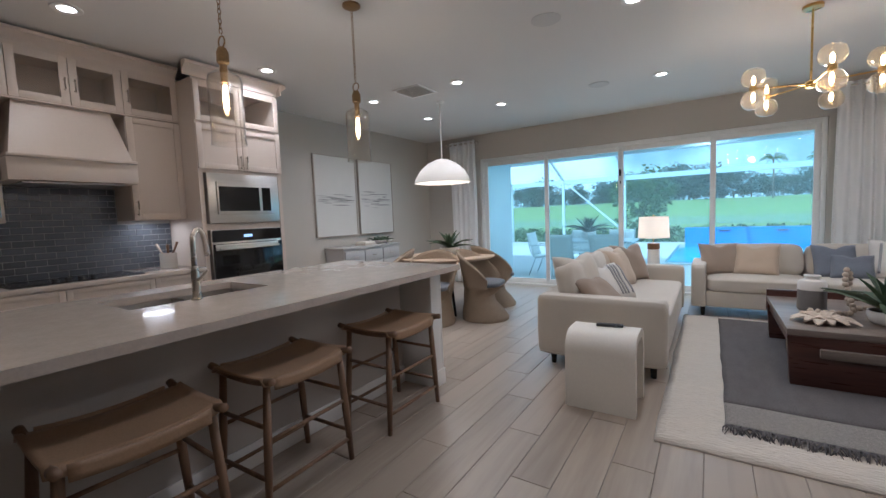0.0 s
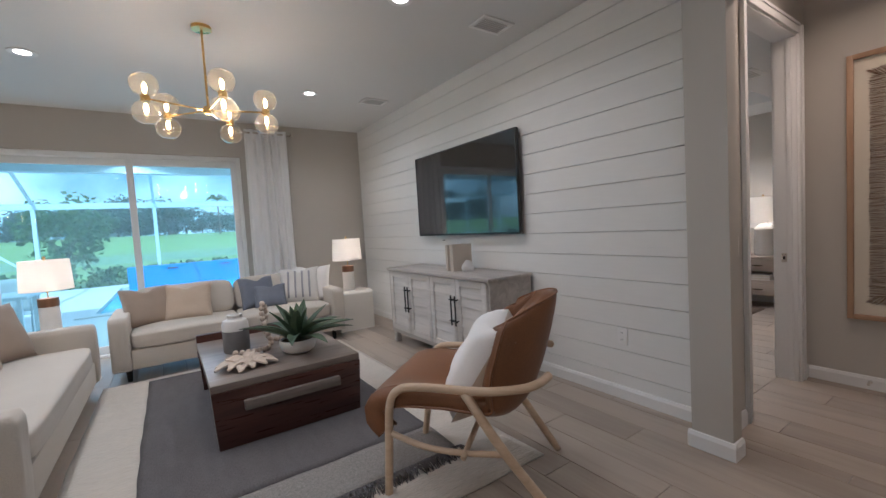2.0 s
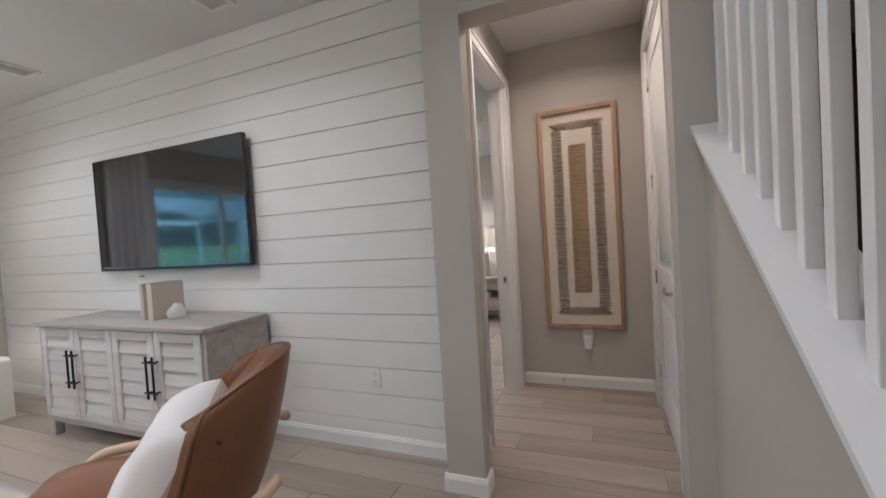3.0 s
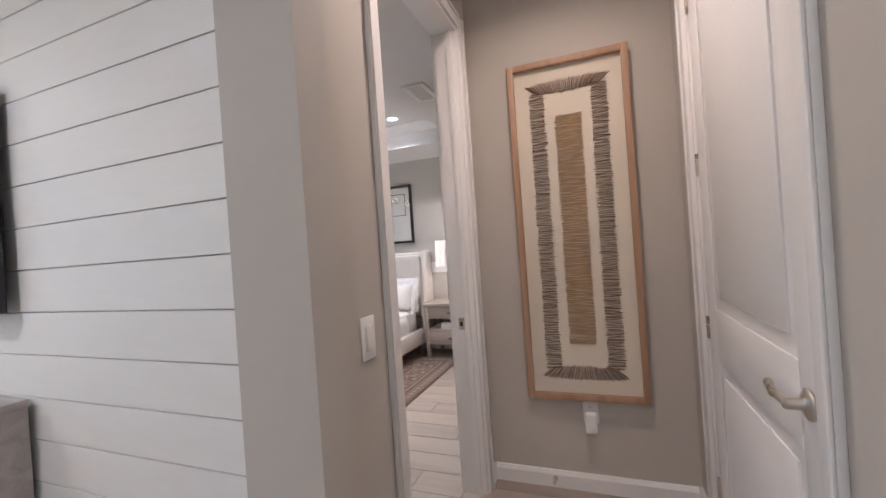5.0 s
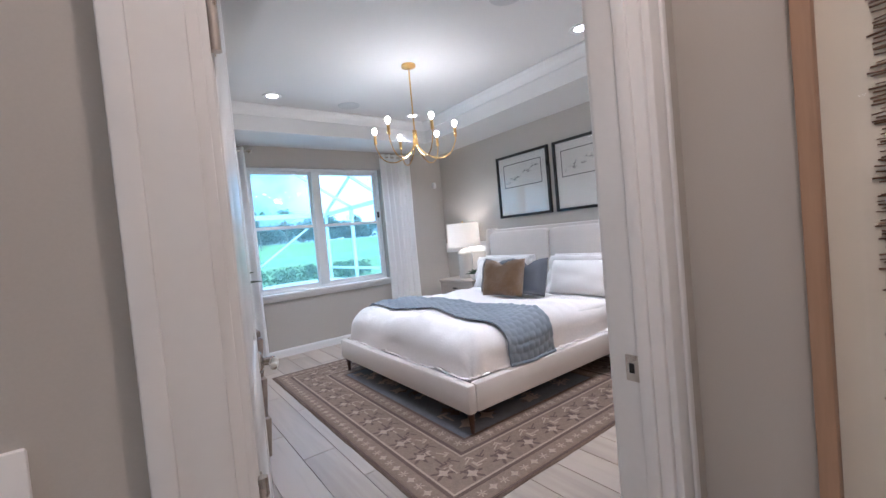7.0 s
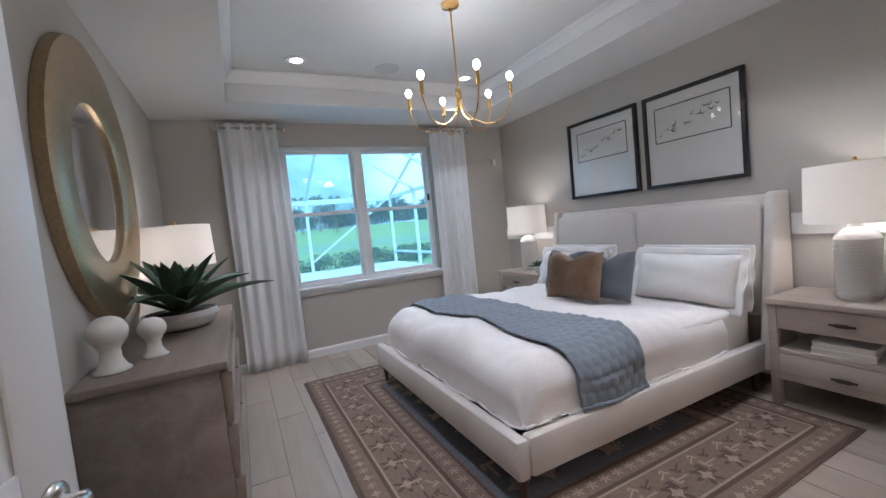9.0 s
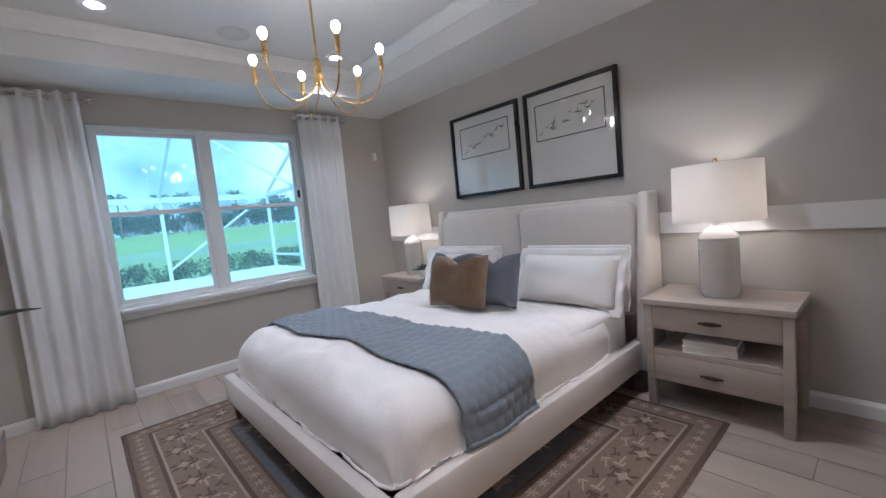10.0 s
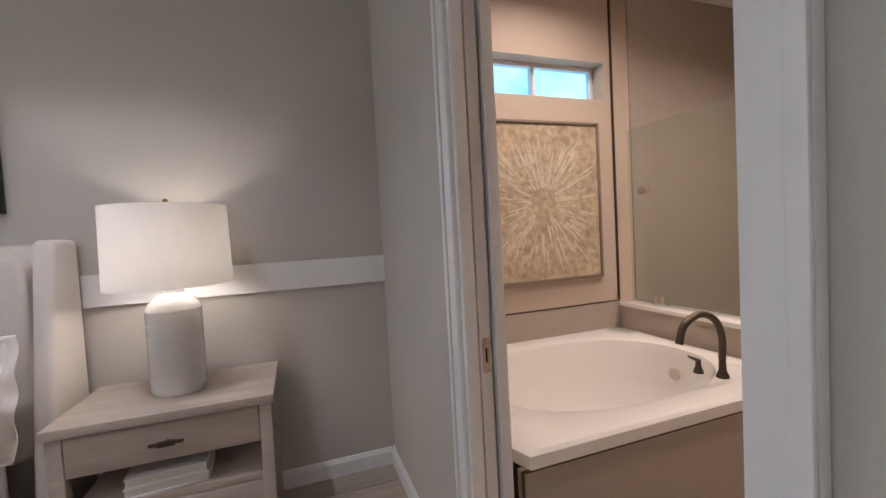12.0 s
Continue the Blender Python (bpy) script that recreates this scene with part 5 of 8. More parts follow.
# hood
hood = thing("range_hood", "cream painted mantel range hood", "range hood", (WX, 1.17, 1.668))
boxes("band", M_CABINET, [((0, 0, 0), (0.53, 0.77, 0.16))], hood, bevel=0.004)
boxes("ledge", M_CABINET, [((0, -0.0, 0.161), (0.55, 0.77, 0.185))], hood, bevel=0.004)
bm = bmesh.new()
vs = box(bm, (0, 0.02, 0.186), (0.50, 0.75, 0.592))
for v in bm.verts:
    if v.co.z > 0.4:
        v.co.y = 0.385 + (v.co.y - 0.385) * 0.80
        if v.co.x > 0.2:
            v.co.x = 0.345
part("mantel", bm, M_CABINET, hood, smooth=True)
boxes("filter", M_STEEL, [((0.06, 0.08, -0.012), (0.46, 0.69, -0.001))], hood, "steel filter underneath")
# base units, counter and cooktop
for y0, y1 in ((-0.10, 0.80), (0.80, 1.94), (1.94, 2.368)):
    t, w, h = unit("cream base cabinet with a drawer and doors", y0, y1, 0.10, 0.878, KX)
    n = 2 if w > 0.6 else 1
    boxes("toe_kick", M_CABINET, [((WX - KX, 0, -0.10), (-0.06, w, -0.001))], t)
    for k in range(n):
        dw = w / n
        door_on(t, k * dw, dw, 0, h - 0.18, pull=(dw - 0.03 if k == 0 else 0.03, h - 0.28, 0.13))
        shaker("drawer", dw, 0.17, M_CABINET, t, (0, k * dw, h - 0.175), 90, rail=0.04)
M_QUARTZ = surf("pale_quartz", (0.54, 0.475, 0.42), 0.14, var=0.10, scale=14, fine=90, bump=0.0, coat=0.3)
wc2 = thing("kitchen_counter", "pale quartz counter along the kitchen wall", "countertop", (0, 0, 0.88))
boxes("slab", M_QUARTZ, [((WX + 0.012, -0.10, 0), (KX + 0.03, 2.368, 0.035))], wc2, bevel=0.003)
ck = thing("cooktop", "black glass cooktop with control knobs", "cooktop", (-3.28, 1.50, 0.915))
boxes("glass", M_BLACKGLASS, [((-0.25, -0.40, 0), (0.25, 0.40, 0.007))], ck, bevel=0.002)
for k in range(4):
    bm = bmesh.new()
    lathe(bm, [(0, 0), (0.021, 0), (0.019, 0.028), (0, 0.03)], at=(0.19, -0.15 + k * 0.075, 0.007), n=18)
    part("knob", bm, M_PLASTIC, ck, "black control knob", smooth=True)
crock = thing("utensil_crock", "white stoneware crock holding wooden utensils", "crock", (-3.36, 2.22, 0.915))
bm = bmesh.new()
lathe(bm, [(0, 0), (0.065, 0), (0.07, 0.01), (0.07, 0.14), (0.062, 0.14), (0.062, 0.02), (0, 0.02)], n=28)
part("pot", bm, M_CERAMIC, crock, smooth=True)
for i, (dx, dy, ln) in enumerate(((-0.03, -0.05, 0.17), (0.02, 0.05, 0.18), (0.0, 0.0, 0.15), (0.03, -0.01, 0.16))):
    bm = bmesh.new()
    p = [Vector((0, 0, 0.03)), Vector((dx * 0.6, dy * 0.6, 0.12)), Vector((dx * 1.5, dy * 1.5, 0.06 + ln))]
    tube(bm, p, [0.006, 0.007, 0.013], 8)
    part("utensil", bm, M_WALNUT if i % 2 else M_BEAD, crock, "wooden spoon", smooth="all")

# island
M_ISLAND = surf("island_paint", (0.52, 0.49, 0.46), 0.55, var=0.03, scale=2, fine=100, bump=0.06)
isl = thing("kitchen_island", "long greige kitchen island with a panelled end", "kitchen island", (0, 0, 0))
for a, b in [((-1.86, -1.2, 0.0), (-1.10, 1.13, 0.884)), ((-1.86, 1.91, 0), (-1.10, 2.99, 0.884)), ((-1.86, 1.13, 0), (-1.10, 1.91, 0.66)), ((-1.13, 1.13, 0.66), (-1.10, 1.91, 0.884)), ((-1.86, 1.13, 0.66), (-1.84, 1.91, 0.884))]:
    boxes("body_panel", M_ISLAND, [(a, b)], isl)
boxes("end_panel", M_TRIM, [((-1.099, 2.88, 0), (-0.80, 3.0, 0.884))], isl, bevel=0.003)
boxes("end_frame", M_TRIM, [((-1.86, 3.001, 0.0), (-0.80, 3.016, 0.12)), ((-1.86, 3.001, 0.76), (-0.80, 3.016, 0.884)), ((-1.86, 3.001, 0.12), (-1.69, 3.016, 0.76)), ((-0.89, 3.001, 0.12), (-0.80, 3.016, 0.76)), ((-0.799, 2.88, 0.0), (-0.786, 3.016, 0.12))], isl, bevel=0.002)
boxes("base_trim", M_TRIM, [((-1.099, -1.2, 0), (-1.085, 2.879, 0.13))], isl, "white base trim", bevel=0.003)
cnt = thing("island_countertop", "pale veined quartz countertop on the island", "countertop", (0, 0, 0.885))
boxes("slab", M_QUARTZ, [((-1.90, -1.25, 0), (-0.66, 1.17, 0.04)), ((-1.90, 1.87, 0), (-0.66, 3.08, 0.04)), ((-1.90, 1.17, 0), (-1.68, 1.87, 0.04)), ((-1.26, 1.17, 0), (-0.66, 1.87, 0.04))], cnt)
snk = thing("sink", "undermount stainless double sink in the island", "sink", (-1.47, 1.52, 0.70))
for a, b in ((-0.345, -0.01), (0.01, 0.345)):
    bm = bmesh.new()
    prof = []
    for z, inset in ((0.183, 0.0), (0.05, 0.012), (0.012, 0.03), (0.0, 0.07)):
        prof.append([bm.verts.new((sx * (0.205 - inset), (a + b) / 2 + sy * ((b - a) / 2 - inset * 0.8), z)) for sx, sy in ((-1, -1), (1, -1), (1, 1), (-1, 1))])
    for p, q in zip(prof, prof[1:]):
        for i in range(4):
            bm.faces.new((p[i], p[(i + 1) % 4], q[(i + 1) % 4], q[i]))
    bm.faces.new(prof[-1])
    part("bowl", bm, M_STEEL, snk, smooth=True)
fc = thing("faucet", "tall brushed nickel gooseneck kitchen faucet", "faucet", (-1.235, 1.45, 0.925), 0)
bm = bmesh.new()
lathe(bm, [(0, 0), (0.027, 0), (0.027, 0.006), (0.02, 0.012), (0.018, 0.16), (0.014, 0.17), (0, 0.17)], n=20)
part("body", bm, M_NICKEL, fc, smooth=True)
bm = bmesh.new()
tube(bm, smooth_path([(0, 0, 0.16), (0, 0, 0.28), (-0.013, 0.013, 0.325), (-0.055, 0.055, 0.352), (-0.10, 0.10, 0.325), (-0.125, 0.125, 0.26), (-0.135, 0.135, 0.21)], 7), [0.0125] * 36 + [0.016] * 7, 12)
part("spout", bm, M_NICKEL, fc, smooth="all")
bm = bmesh.new()
tube(bm, [(0.02, 0.0, 0.10), (0.05, 0.01, 0.115), (0.085, 0.02, 0.15)], [0.009, 0.007, 0.006], 8)
part("lever", bm, M_NICKEL, fc, smooth="all")

# stools
M_STOOLWOOD = wood("brown_stool_wood", (0.13, 0.072, 0.042), (0.27, 0.165, 0.10), 0.45, axis=2, rings=14)
M_TAN = surf("tan_saddle_leather", (0.36, 0.235, 0.145), 0.5, var=0.18, scale=7, fine=150, bump=0.2)


def stool(at, rz):
    t = thing("counter_stool", "brown wooden counter stool with a tan leather sling seat", "stool", at, rz, group="stools at the island")
    H = 0.60
    feet = {(sx, sy): Vector((sx * 0.175, sy * 0.255, 0)) for sx in (-1, 1) for sy in (-1, 1)}
    tops = {k: Vector((k[0] * 0.165, k[1] * 0.215, H - 0.01)) for k in feet}
    at_h = lambda k, z: feet[k].lerp(tops[k], z / (H - 0.01))
    for k in feet:
        bm = bmesh.new()
        tube(bm, [feet[k], at_h(k, 0.3), tops[k]], [0.014, 0.019, 0.016], 10)
        part("leg", bm, M_STOOLWOOD, t, smooth="all")
    for sy in (-1, 1):
        for z in (0.17, 0.40):
            bm = bmesh.new()
            tube(bm, [at_h((-1, sy), z), at_h((1, sy), z)], 0.010, 8)
            part("stretcher", bm, M_STOOLWOOD, t, smooth="all")
        bm = bmesh.new()
        tube(bm, smooth_path([(-0.235, sy * 0.232, H + 0.022), (-0.12, sy * 0.228, H + 0.002), (0, sy * 0.226, H - 0.004), (0.12, sy * 0.228, H + 0.002), (0.235, sy * 0.232, H + 0.022)], 5), 0.017, 10)
        part("end_rail", bm, M_STOOLWOOD, t, smooth="all")
    for sx in (-1, 1):
        for z in (0.12, 0.34):
            bm = bmesh.new()
            tube(bm, [at_h((sx, -1), z), at_h((sx, 1), z)], 0.010, 8)
            part("stretcher", bm, M_STOOLWOOD, t, smooth="all")

    def seat(u, v):
        x, y = (u - 0.5) * 0.40, (v - 0.5) * 0.50
        e = abs(2 * v - 1)
        return x, y, H + 0.020 + 0.010 * abs(2 * u - 1) ** 2 - 0.022 * (1 - e ** 2) + 0.004 * e ** 8 - 0.03 * max(0, abs(2 * u - 1) - 0.92) / 0.08
    bm = bmesh.new()
    grid_sheet(bm, seat, 16, 22, 0.010)
    part("seat", bm, M_TAN, t, smooth="all")
    for sx in (-1, 1):
        bm = bmesh.new()
        grid_sheet(bm, lambda u, v: (sx * (0.201 + 0.002), (v - 0.5) * 0.40, H + 0.024 - 0.055 * u - 0.015 * (1 - (2 * v - 1) ** 2)), 3, 12, 0.006)
        part("seat_flap", bm, M_TAN, t, smooth="all")
    return t


st = stool((-0.83, 2.45, 0), 0)
copy_thing(st, pose(-0.85, 1.65, 0, 0, 0, 2))
copy_thing(st, pose(-0.80, 0.97, 0, 0, 0, -2))

# glass pendants over the island
M_SEEDED = glass("seeded_glass", (0.97, 0.955, 0.93), 0.08, body=2.2)
M_AGED = surf("aged_brass", (0.30, 0.20, 0.10), 0.4, metal=0.9, var=0.25, scale=30, fine=120, bump=0.1)
for y in (2.595, 1.645, 0.695):
    t = thing("glass_pendant", "clear glass cylinder pendant with a bronze cap and chain", "pendant light", (-1.17, y, CEIL), group="island pendants")
    bm = bmesh.new()
    lathe(bm, [(0, 0), (0.062, 0), (0.062, -0.012), (0.03, -0.03), (0, -0.032)], n=24)
    part("canopy", bm, M_AGED, t, smooth=True)
    link = mesh_of("link", M_AGED, lambda bm: tube(bm, [(0.008 * math.cos(a), 0, 0.015 * math.sin(a)) for a in [k * math.pi / 6 for k in range(12)]], 0.0022, 5, closed=True))
    for k in range(20):
        piece("chain_link", link, t, (0, 0, -0.045 - k * 0.024), 90 * (k % 2))
    bm = bmesh.new()
    tube(bm, [(0.028 * math.cos(a), 0, -0.555 + 0.028 * math.sin(a)) for a in [k * math.pi / 8 for k in range(16)]], 0.004, 6, closed=True)
    lathe(bm, [(0, -0.580), (0.02, -0.585), (0.03, -0.610), (0.03, -0.660), (0.018, -0.670), (0.018, -0.760), (0, -0.762)], n=18)
    part("cap", bm, M_AGED, t, "aged brass cap and socket", smooth=True)
    bm = bmesh.new()
    lathe(bm, [(0.03, -0.695), (0.045, -0.705), (0.078, -0.730), (0.084, -0.760), (0.081, -1.040), (0.086, -1.075), (0.083, -1.075), (0.078, -1.040), (0.081, -0.760), (0.075, -0.733), (0.045, -0.710)], n=32)
    part("glass", bm, M_SEEDED, t, "seeded clear glass cylinder", smooth=True).visible_shadow = False
    bm = bmesh.new()
    lathe(bm, [(0, -0.765), (0.009, -0.775), (0.014, -0.830), (0.012, -0.885), (0, -0.910)], n=14)
    part("bulb", bm, M_FILAMENT, t, "glowing filament bulb", smooth="all").visible_shadow = False
    lamp("pendant_lamp", "POINT", (-1.17, y, 1.94), 4, WARM, 0.012)
under = lamp("under_cabinet_lamp", "AREA", (-3.42, 2.12, 1.355), 1.6, (1, 0.93, 0.85), 0.25)

# ---- dining corner ----
M_TABLEWOOD = wood("pale_dining_wood", (0.42, 0.30, 0.20), (0.58, 0.45, 0.33), 0.45, axis=0, rings=8)
TCX, TCY = -2.1, 5.13
dt = thing("dining_table", "round pale wooden dining table on dark legs", "dining table", (TCX, TCY, 0))
bm = bmesh.new()
lathe(bm, [(0, 0.72), (0.62, 0.72), (0.655, 0.735), (0.66, 0.752), (0.65, 0.762), (0, 0.762)], n=64)
part("tabletop", bm, M_TABLEWOOD, dt, smooth=True)
for k in range(4):
    a = radians(45 + 90 * k)
    bm = bmesh.new()
    tube(bm, [(0.42 * math.cos(a), 0.42 * math.sin(a), 0), (0.25 * math.cos(a), 0.25 * math.sin(a), 0.36), (0.40 * math.cos(a), 0.40 * math.sin(a), 0.719)], [0.016, 0.02, 0.016], 10)
    part("leg", bm, M_BLACK, dt, "slim black leg", smooth="all")
M_ROPE = surf("woven_seagrass", (0.34, 0.26, 0.185), 0.95, var=0.35, scale=60, fine=160, bump=1.0, depth=0.01, stretch=(1, 1, 3))


def rope_chair(at, rz):
    """A woven tub on a swept base; it faces -y before it is turned."""
    t = thing("woven_chair", "woven seagrass dining chair with a swept sculptural base", "dining chair", at, rz, group="chairs round the table")
    bm = bmesh.new()
    rings = []
    for z, rx, ry, dy in ((0.0, 0.27, 0.29, 0.0), (0.03, 0.275, 0.295, 0.0), (0.12, 0.25, 0.26, 0.03), (0.22, 0.215, 0.20, 0.07), (0.30, 0.22, 0.19, 0.08), (0.37, 0.245, 0.22, 0.04), (0.42, 0.26, 0.25, 0.0)):
        rings.append([bm.verts.new((rx * math.cos(a), dy + ry * math.sin(a), z)) for a in [2 * math.pi * k / 32 for k in range(32)]])
    for p, q in zip(rings, rings[1:]):
        for i in range(32):
            bm.faces.new((p[i], p[(i + 1) % 32], q[(i + 1) % 32], q[i]))
    bm.faces.new(rings[0][::-1])
    bm.faces.new(rings[-1])
    part("base", bm, M_ROPE, t, smooth=True)

    def back(u, v):
        a = radians(-25 + 230 * u)
        rise = math.sin(math.pi * u) ** 0.7
        z = 0.40 + v * (0.10 + 0.37 * rise)
        k = 1 + 0.22 * v * v
        return 0.27 * math.cos(a) * k, 0.26 * math.sin(a) * k + 0.03 * v, z
    bm = bmesh.new()
    grid_sheet(bm, back, 36, 10, 0.03)
    part("backrest", bm, M_ROPE, t, smooth="all")
    bm = bmesh.new()
    cushion(bm, (0.46, 0.44, 0.08), e=0.5, puff=0.2, n=10, m=Matrix.Translation((0, -0.01, 0.45)))
    part("seat_cushion", bm, M_GREY_CLOTH, t, "dark seat cushion", smooth="all")
    return t


rc = rope_chair((-1.42, 4.93, 0), 100)
for x, y, r in ((-1.90, 4.46, 18), (-2.72, 4.66, -55), (-1.65, 5.70, 145)):
    copy_thing(rc, pose(x, y, 0, 0, 0, r))
agave("green agave in a white bowl on the dining table", (-2.09, 5.20, 0.762), 18, 0.36, 0.07, (0.14, 0.11), 8)
dome = thing("dome_pendant", "white plaster dome pendant over the dining table", "pendant light", (-2.02, 4.98, CEIL))
bm = bmesh.new()
lathe(bm, [(0, 0), (0.05, 0), (0.05, -0.02), (0.0, -0.022)], n=20)
tube(bm, [(0, 0, -0.02), (0, 0, -0.74)], 0.009)
part("stem", bm, M_TRIM, dome, smooth=True)
bm = bmesh.new()
lathe(bm, [(0, -0.735), (0.085, -0.75), (0.19, -0.80), (0.285, -0.88), (0.35, -0.98), (0.372, -1.05), (0.364, -1.05), (0.34, -0.985), (0.275, -0.89), (0.18, -0.815), (0, -0.755)], n=48)
part("dome", bm, M_PLASTER, dome, "rough white plaster shade", smooth=True)
bm = bmesh.new()
lathe(bm, [(0, -0.80), (0.03, -0.81), (0.04, -0.86), (0.025, -0.90), (0, -0.91)], n=14)
part("bulb", bm, M_BULB, dome, "glowing warm bulb", smooth="all").visible_shadow = False
lamp("dome_lamp", "POINT", (-2.02, 4.98, 1.84), 7, WARM, 0.06)
# sideboard and what stands on it
M_GREYLAC = surf("grey_lacquer", (0.42, 0.41, 0.40), 0.45, var=0.04, scale=4, fine=80, bump=0.04)
sb = thing("sideboard", "pale grey sideboard with small drawers against the wall", "sideboard", (DWX, 4.53, 0))
boxes("body", M_GREYLAC, [((0.02, 0, 0.10), (0.40, 1.26, 0.86))], sb, bevel=0.004)
boxes("top", M_GREYLAC, [((0.017, -0.015, 0.861), (0.42, 1.275, 0.895))], sb, bevel=0.004)
for k in range(3):
    d = boxes("drawer", M_GREYLAC, [((0.401, 0.02 + k * 0.41, 0.66), (0.418, 0.41 + k * 0.41, 0.84))], sb, bevel=0.003)
    bm = bmesh.new()
    tube(bm, [(0.435, 0.17 + k * 0.41, 0.75), (0.435, 0.26 + k * 0.41, 0.75)], 0.006)
    for q in (0.18, 0.25):
        tube(bm, [(0.418, q + k * 0.41, 0.75), (0.435, q + k * 0.41, 0.75)], 0.004, 6)
    part("pull", bm, M_NICKEL, d, smooth=True)
    boxes("door", M_GREYLAC, [((0.401, 0.02 + k * 0.41, 0.13), (0.418, 0.41 + k * 0.41, 0.65))], sb, bevel=0.003)
for y in (0.03, 1.17):
    for x in (0.04, 0.32):
        boxes("leg", M_BLACK, [((x, y, 0), (x + 0.04, y + 0.04, 0.10))], sb)
pw = thing("plant_bowl", "low white bowl of dark greenery on the sideboard", "plant", (DWX + 0.22, 5.55, 0.895))
bm = bmesh.new()
lathe(bm, [(0, 0), (0.09, 0), (0.17, 0.035), (0.185, 0.055), (0.175, 0.055), (0, 0.03)], n=32)
part("bowl", bm, M_CERAMIC, pw, smooth=True)
small_leaf = leaf_mesh("leaf", 0.13, 0.035, 1.0)
rn = random.Random(4)
for i in range(44):
    ob = new("leaf", small_leaf)
    ob.parent = pw
    ob.matrix_basis = pose(rn.uniform(-0.11, 0.11), rn.uniform(-0.11, 0.11), 0.05, 0, 0, rn.uniform(0, 360)) @ pose(0, 0, 0, rn.uniform(-20, 20), -rn.uniform(10, 65), 0)
tray = thing("stacked_books", "two white books stacked on the sideboard", "book", (DWX + 0.24, 5.16, 0.895), 6)
boxes("book", M_BOOK, [((-0.10, -0.14, 0), (0.10, 0.14, 0.028))], tray, bevel=0.002)
boxes("book", M_PAGE, [((-0.09, -0.12, 0.0285), (0.09, 0.12, 0.055))], tray, bevel=0.002)

# two framed seascapes
M_FRAMESILVER = surf("champagne_frame", (0.45, 0.40, 0.34), 0.4, metal=0.5, var=0.06)
M_CANVAS = surf("pale_canvas", (0.62, 0.605, 0.57), 0.85, var=0.05, scale=3, fine=220, bump=0.25)
M_STROKE = surf("grey_brush_stroke", (0.20, 0.195, 0.19), 0.85, var=0.5, scale=30, fine=120, bump=0.2)
M_STROKE2 = surf("faint_brush_stroke", (0.42, 0.41, 0.40), 0.85, var=0.3, scale=30, fine=120, bump=0.2)
for k, y0 in enumerate((4.39, 5.28)):
    t = thing("framed_painting", "pale abstract seascape painting in a thin champagne frame", "painting", (DWX, y0, 1.055), group="seascape pair")
    w, h = 0.83, 1.225
    boxes("frame", M_FRAMESILVER, [((0.001, 0, 0), (0.04, 0.012, h)), ((0.001, w - 0.012, 0), (0.04, w, h)), ((0.001, 0.012, 0), (0.04, w - 0.012, 0.012)), ((0.001, 0.012, h - 0.012), (0.04, w - 0.012, h))], t, bevel=0.002)
    boxes("canvas", M_CANVAS, [((0.001, 0.013, 0.013), (0.032, w - 0.013, h - 0.013))], t)
    rn = random.Random(20 + k)
    for i in range(26):
        cy, cz = rn.uniform(0.1, w - 0.1), 0.55 + rn.gauss(0, 0.045)
        ln, th = rn.uniform(0.08, 0.36), rn.uniform(0.004, 0.015)
        a, b = max(0.03, cy - ln / 2), min(w - 0.03, cy + ln / 2)
        bm = bmesh.new()
        grid_sheet(bm, lambda u, v: (0.0325 + 0.0006 * i / 26, a + (b - a) * u, cz + (v - 0.5) * th * math.sin(math.pi * (0.1 + 0.8 * u)) + 0.004 * noise.noise(Vector((u * 5, i, 0)))), 8, 1)
        part("brush_stroke", bm, M_STROKE if i % 3 else M_STROKE2, t)


# ---- hallway and stairs ----
def casing(label, x0, x1, top, y, out, w=0.065):
    """White casing round a doorway in a wall that runs along x; out: the way it stands proud."""
    t = structure(thing("door_casing", "", "", ((x0 + x1) / 2, y, 0)), label, "trim")
    c = (x0 + x1) / 2
    for a, b in ((x0 - w, x0), (x1, x1 + w)):
        boxes("jamb_casing", M_TRIM, [((a - c, 0, 0), (b - c, out * 0.018, top + w)), ((a - c + (0 if a < c else w - 0.02), out * 0.0181, 0), (a - c + (0.02 if a < c else w), out * 0.026, top + w))], t, bevel=0.003)
    boxes("head_casing", M_TRIM, [((x0 - c, 0, top), (x1 - c, out * 0.018, top + w)), ((x0 - c, out * 0.0181, top + w - 0.02), (x1 - c, out * 0.026, top + w))], t, bevel=0.003)


def jamb(label, x0, x1, top, y0, y1, stop=None):
    t = structure(thing("door_jamb", "", "", (0, 0, 0)), label, "trim")
    boxes("lining", M_TRIM, [((x0 - 0.0, y0 - 0.002, 0), (x0 + 0.018, y1 + 0.002, top)), ((x1 - 0.018, y0 - 0.002, 0), (x1, y1 + 0.002, top)), ((x0 + 0.018, y0 - 0.002, top - 0.018), (x1 - 0.018, y1 + 0.002, top))], t, bevel=0.002)
    if stop:
        boxes("stop", M_TRIM, [((x0 + 0.018, stop, 0), (x0 + 0.03, stop + 0.03, top - 0.018)), ((x1 - 0.03, stop, 0), (x1 - 0.018, stop + 0.03, top - 0.018))], t, bevel=0.002)
    return t


casing("white casing round the bedroom doorway", 4.075, 4.96, 2.455, 2.335, -1)
casing("white casing round the bedroom doorway", 4.075, 4.96, 2.455, BS, 1)
jamb("white jamb of the bedroom doorway", 4.07, 4.965, 2.46, 2.335, BS, 2.36)
casing("white casing round the closet door", 3.88, 4.82, 2.455, 1.32, 1)
jamb("white jamb of the closet door", 3.875, 4.825, 2.46, 1.19, 1.32)


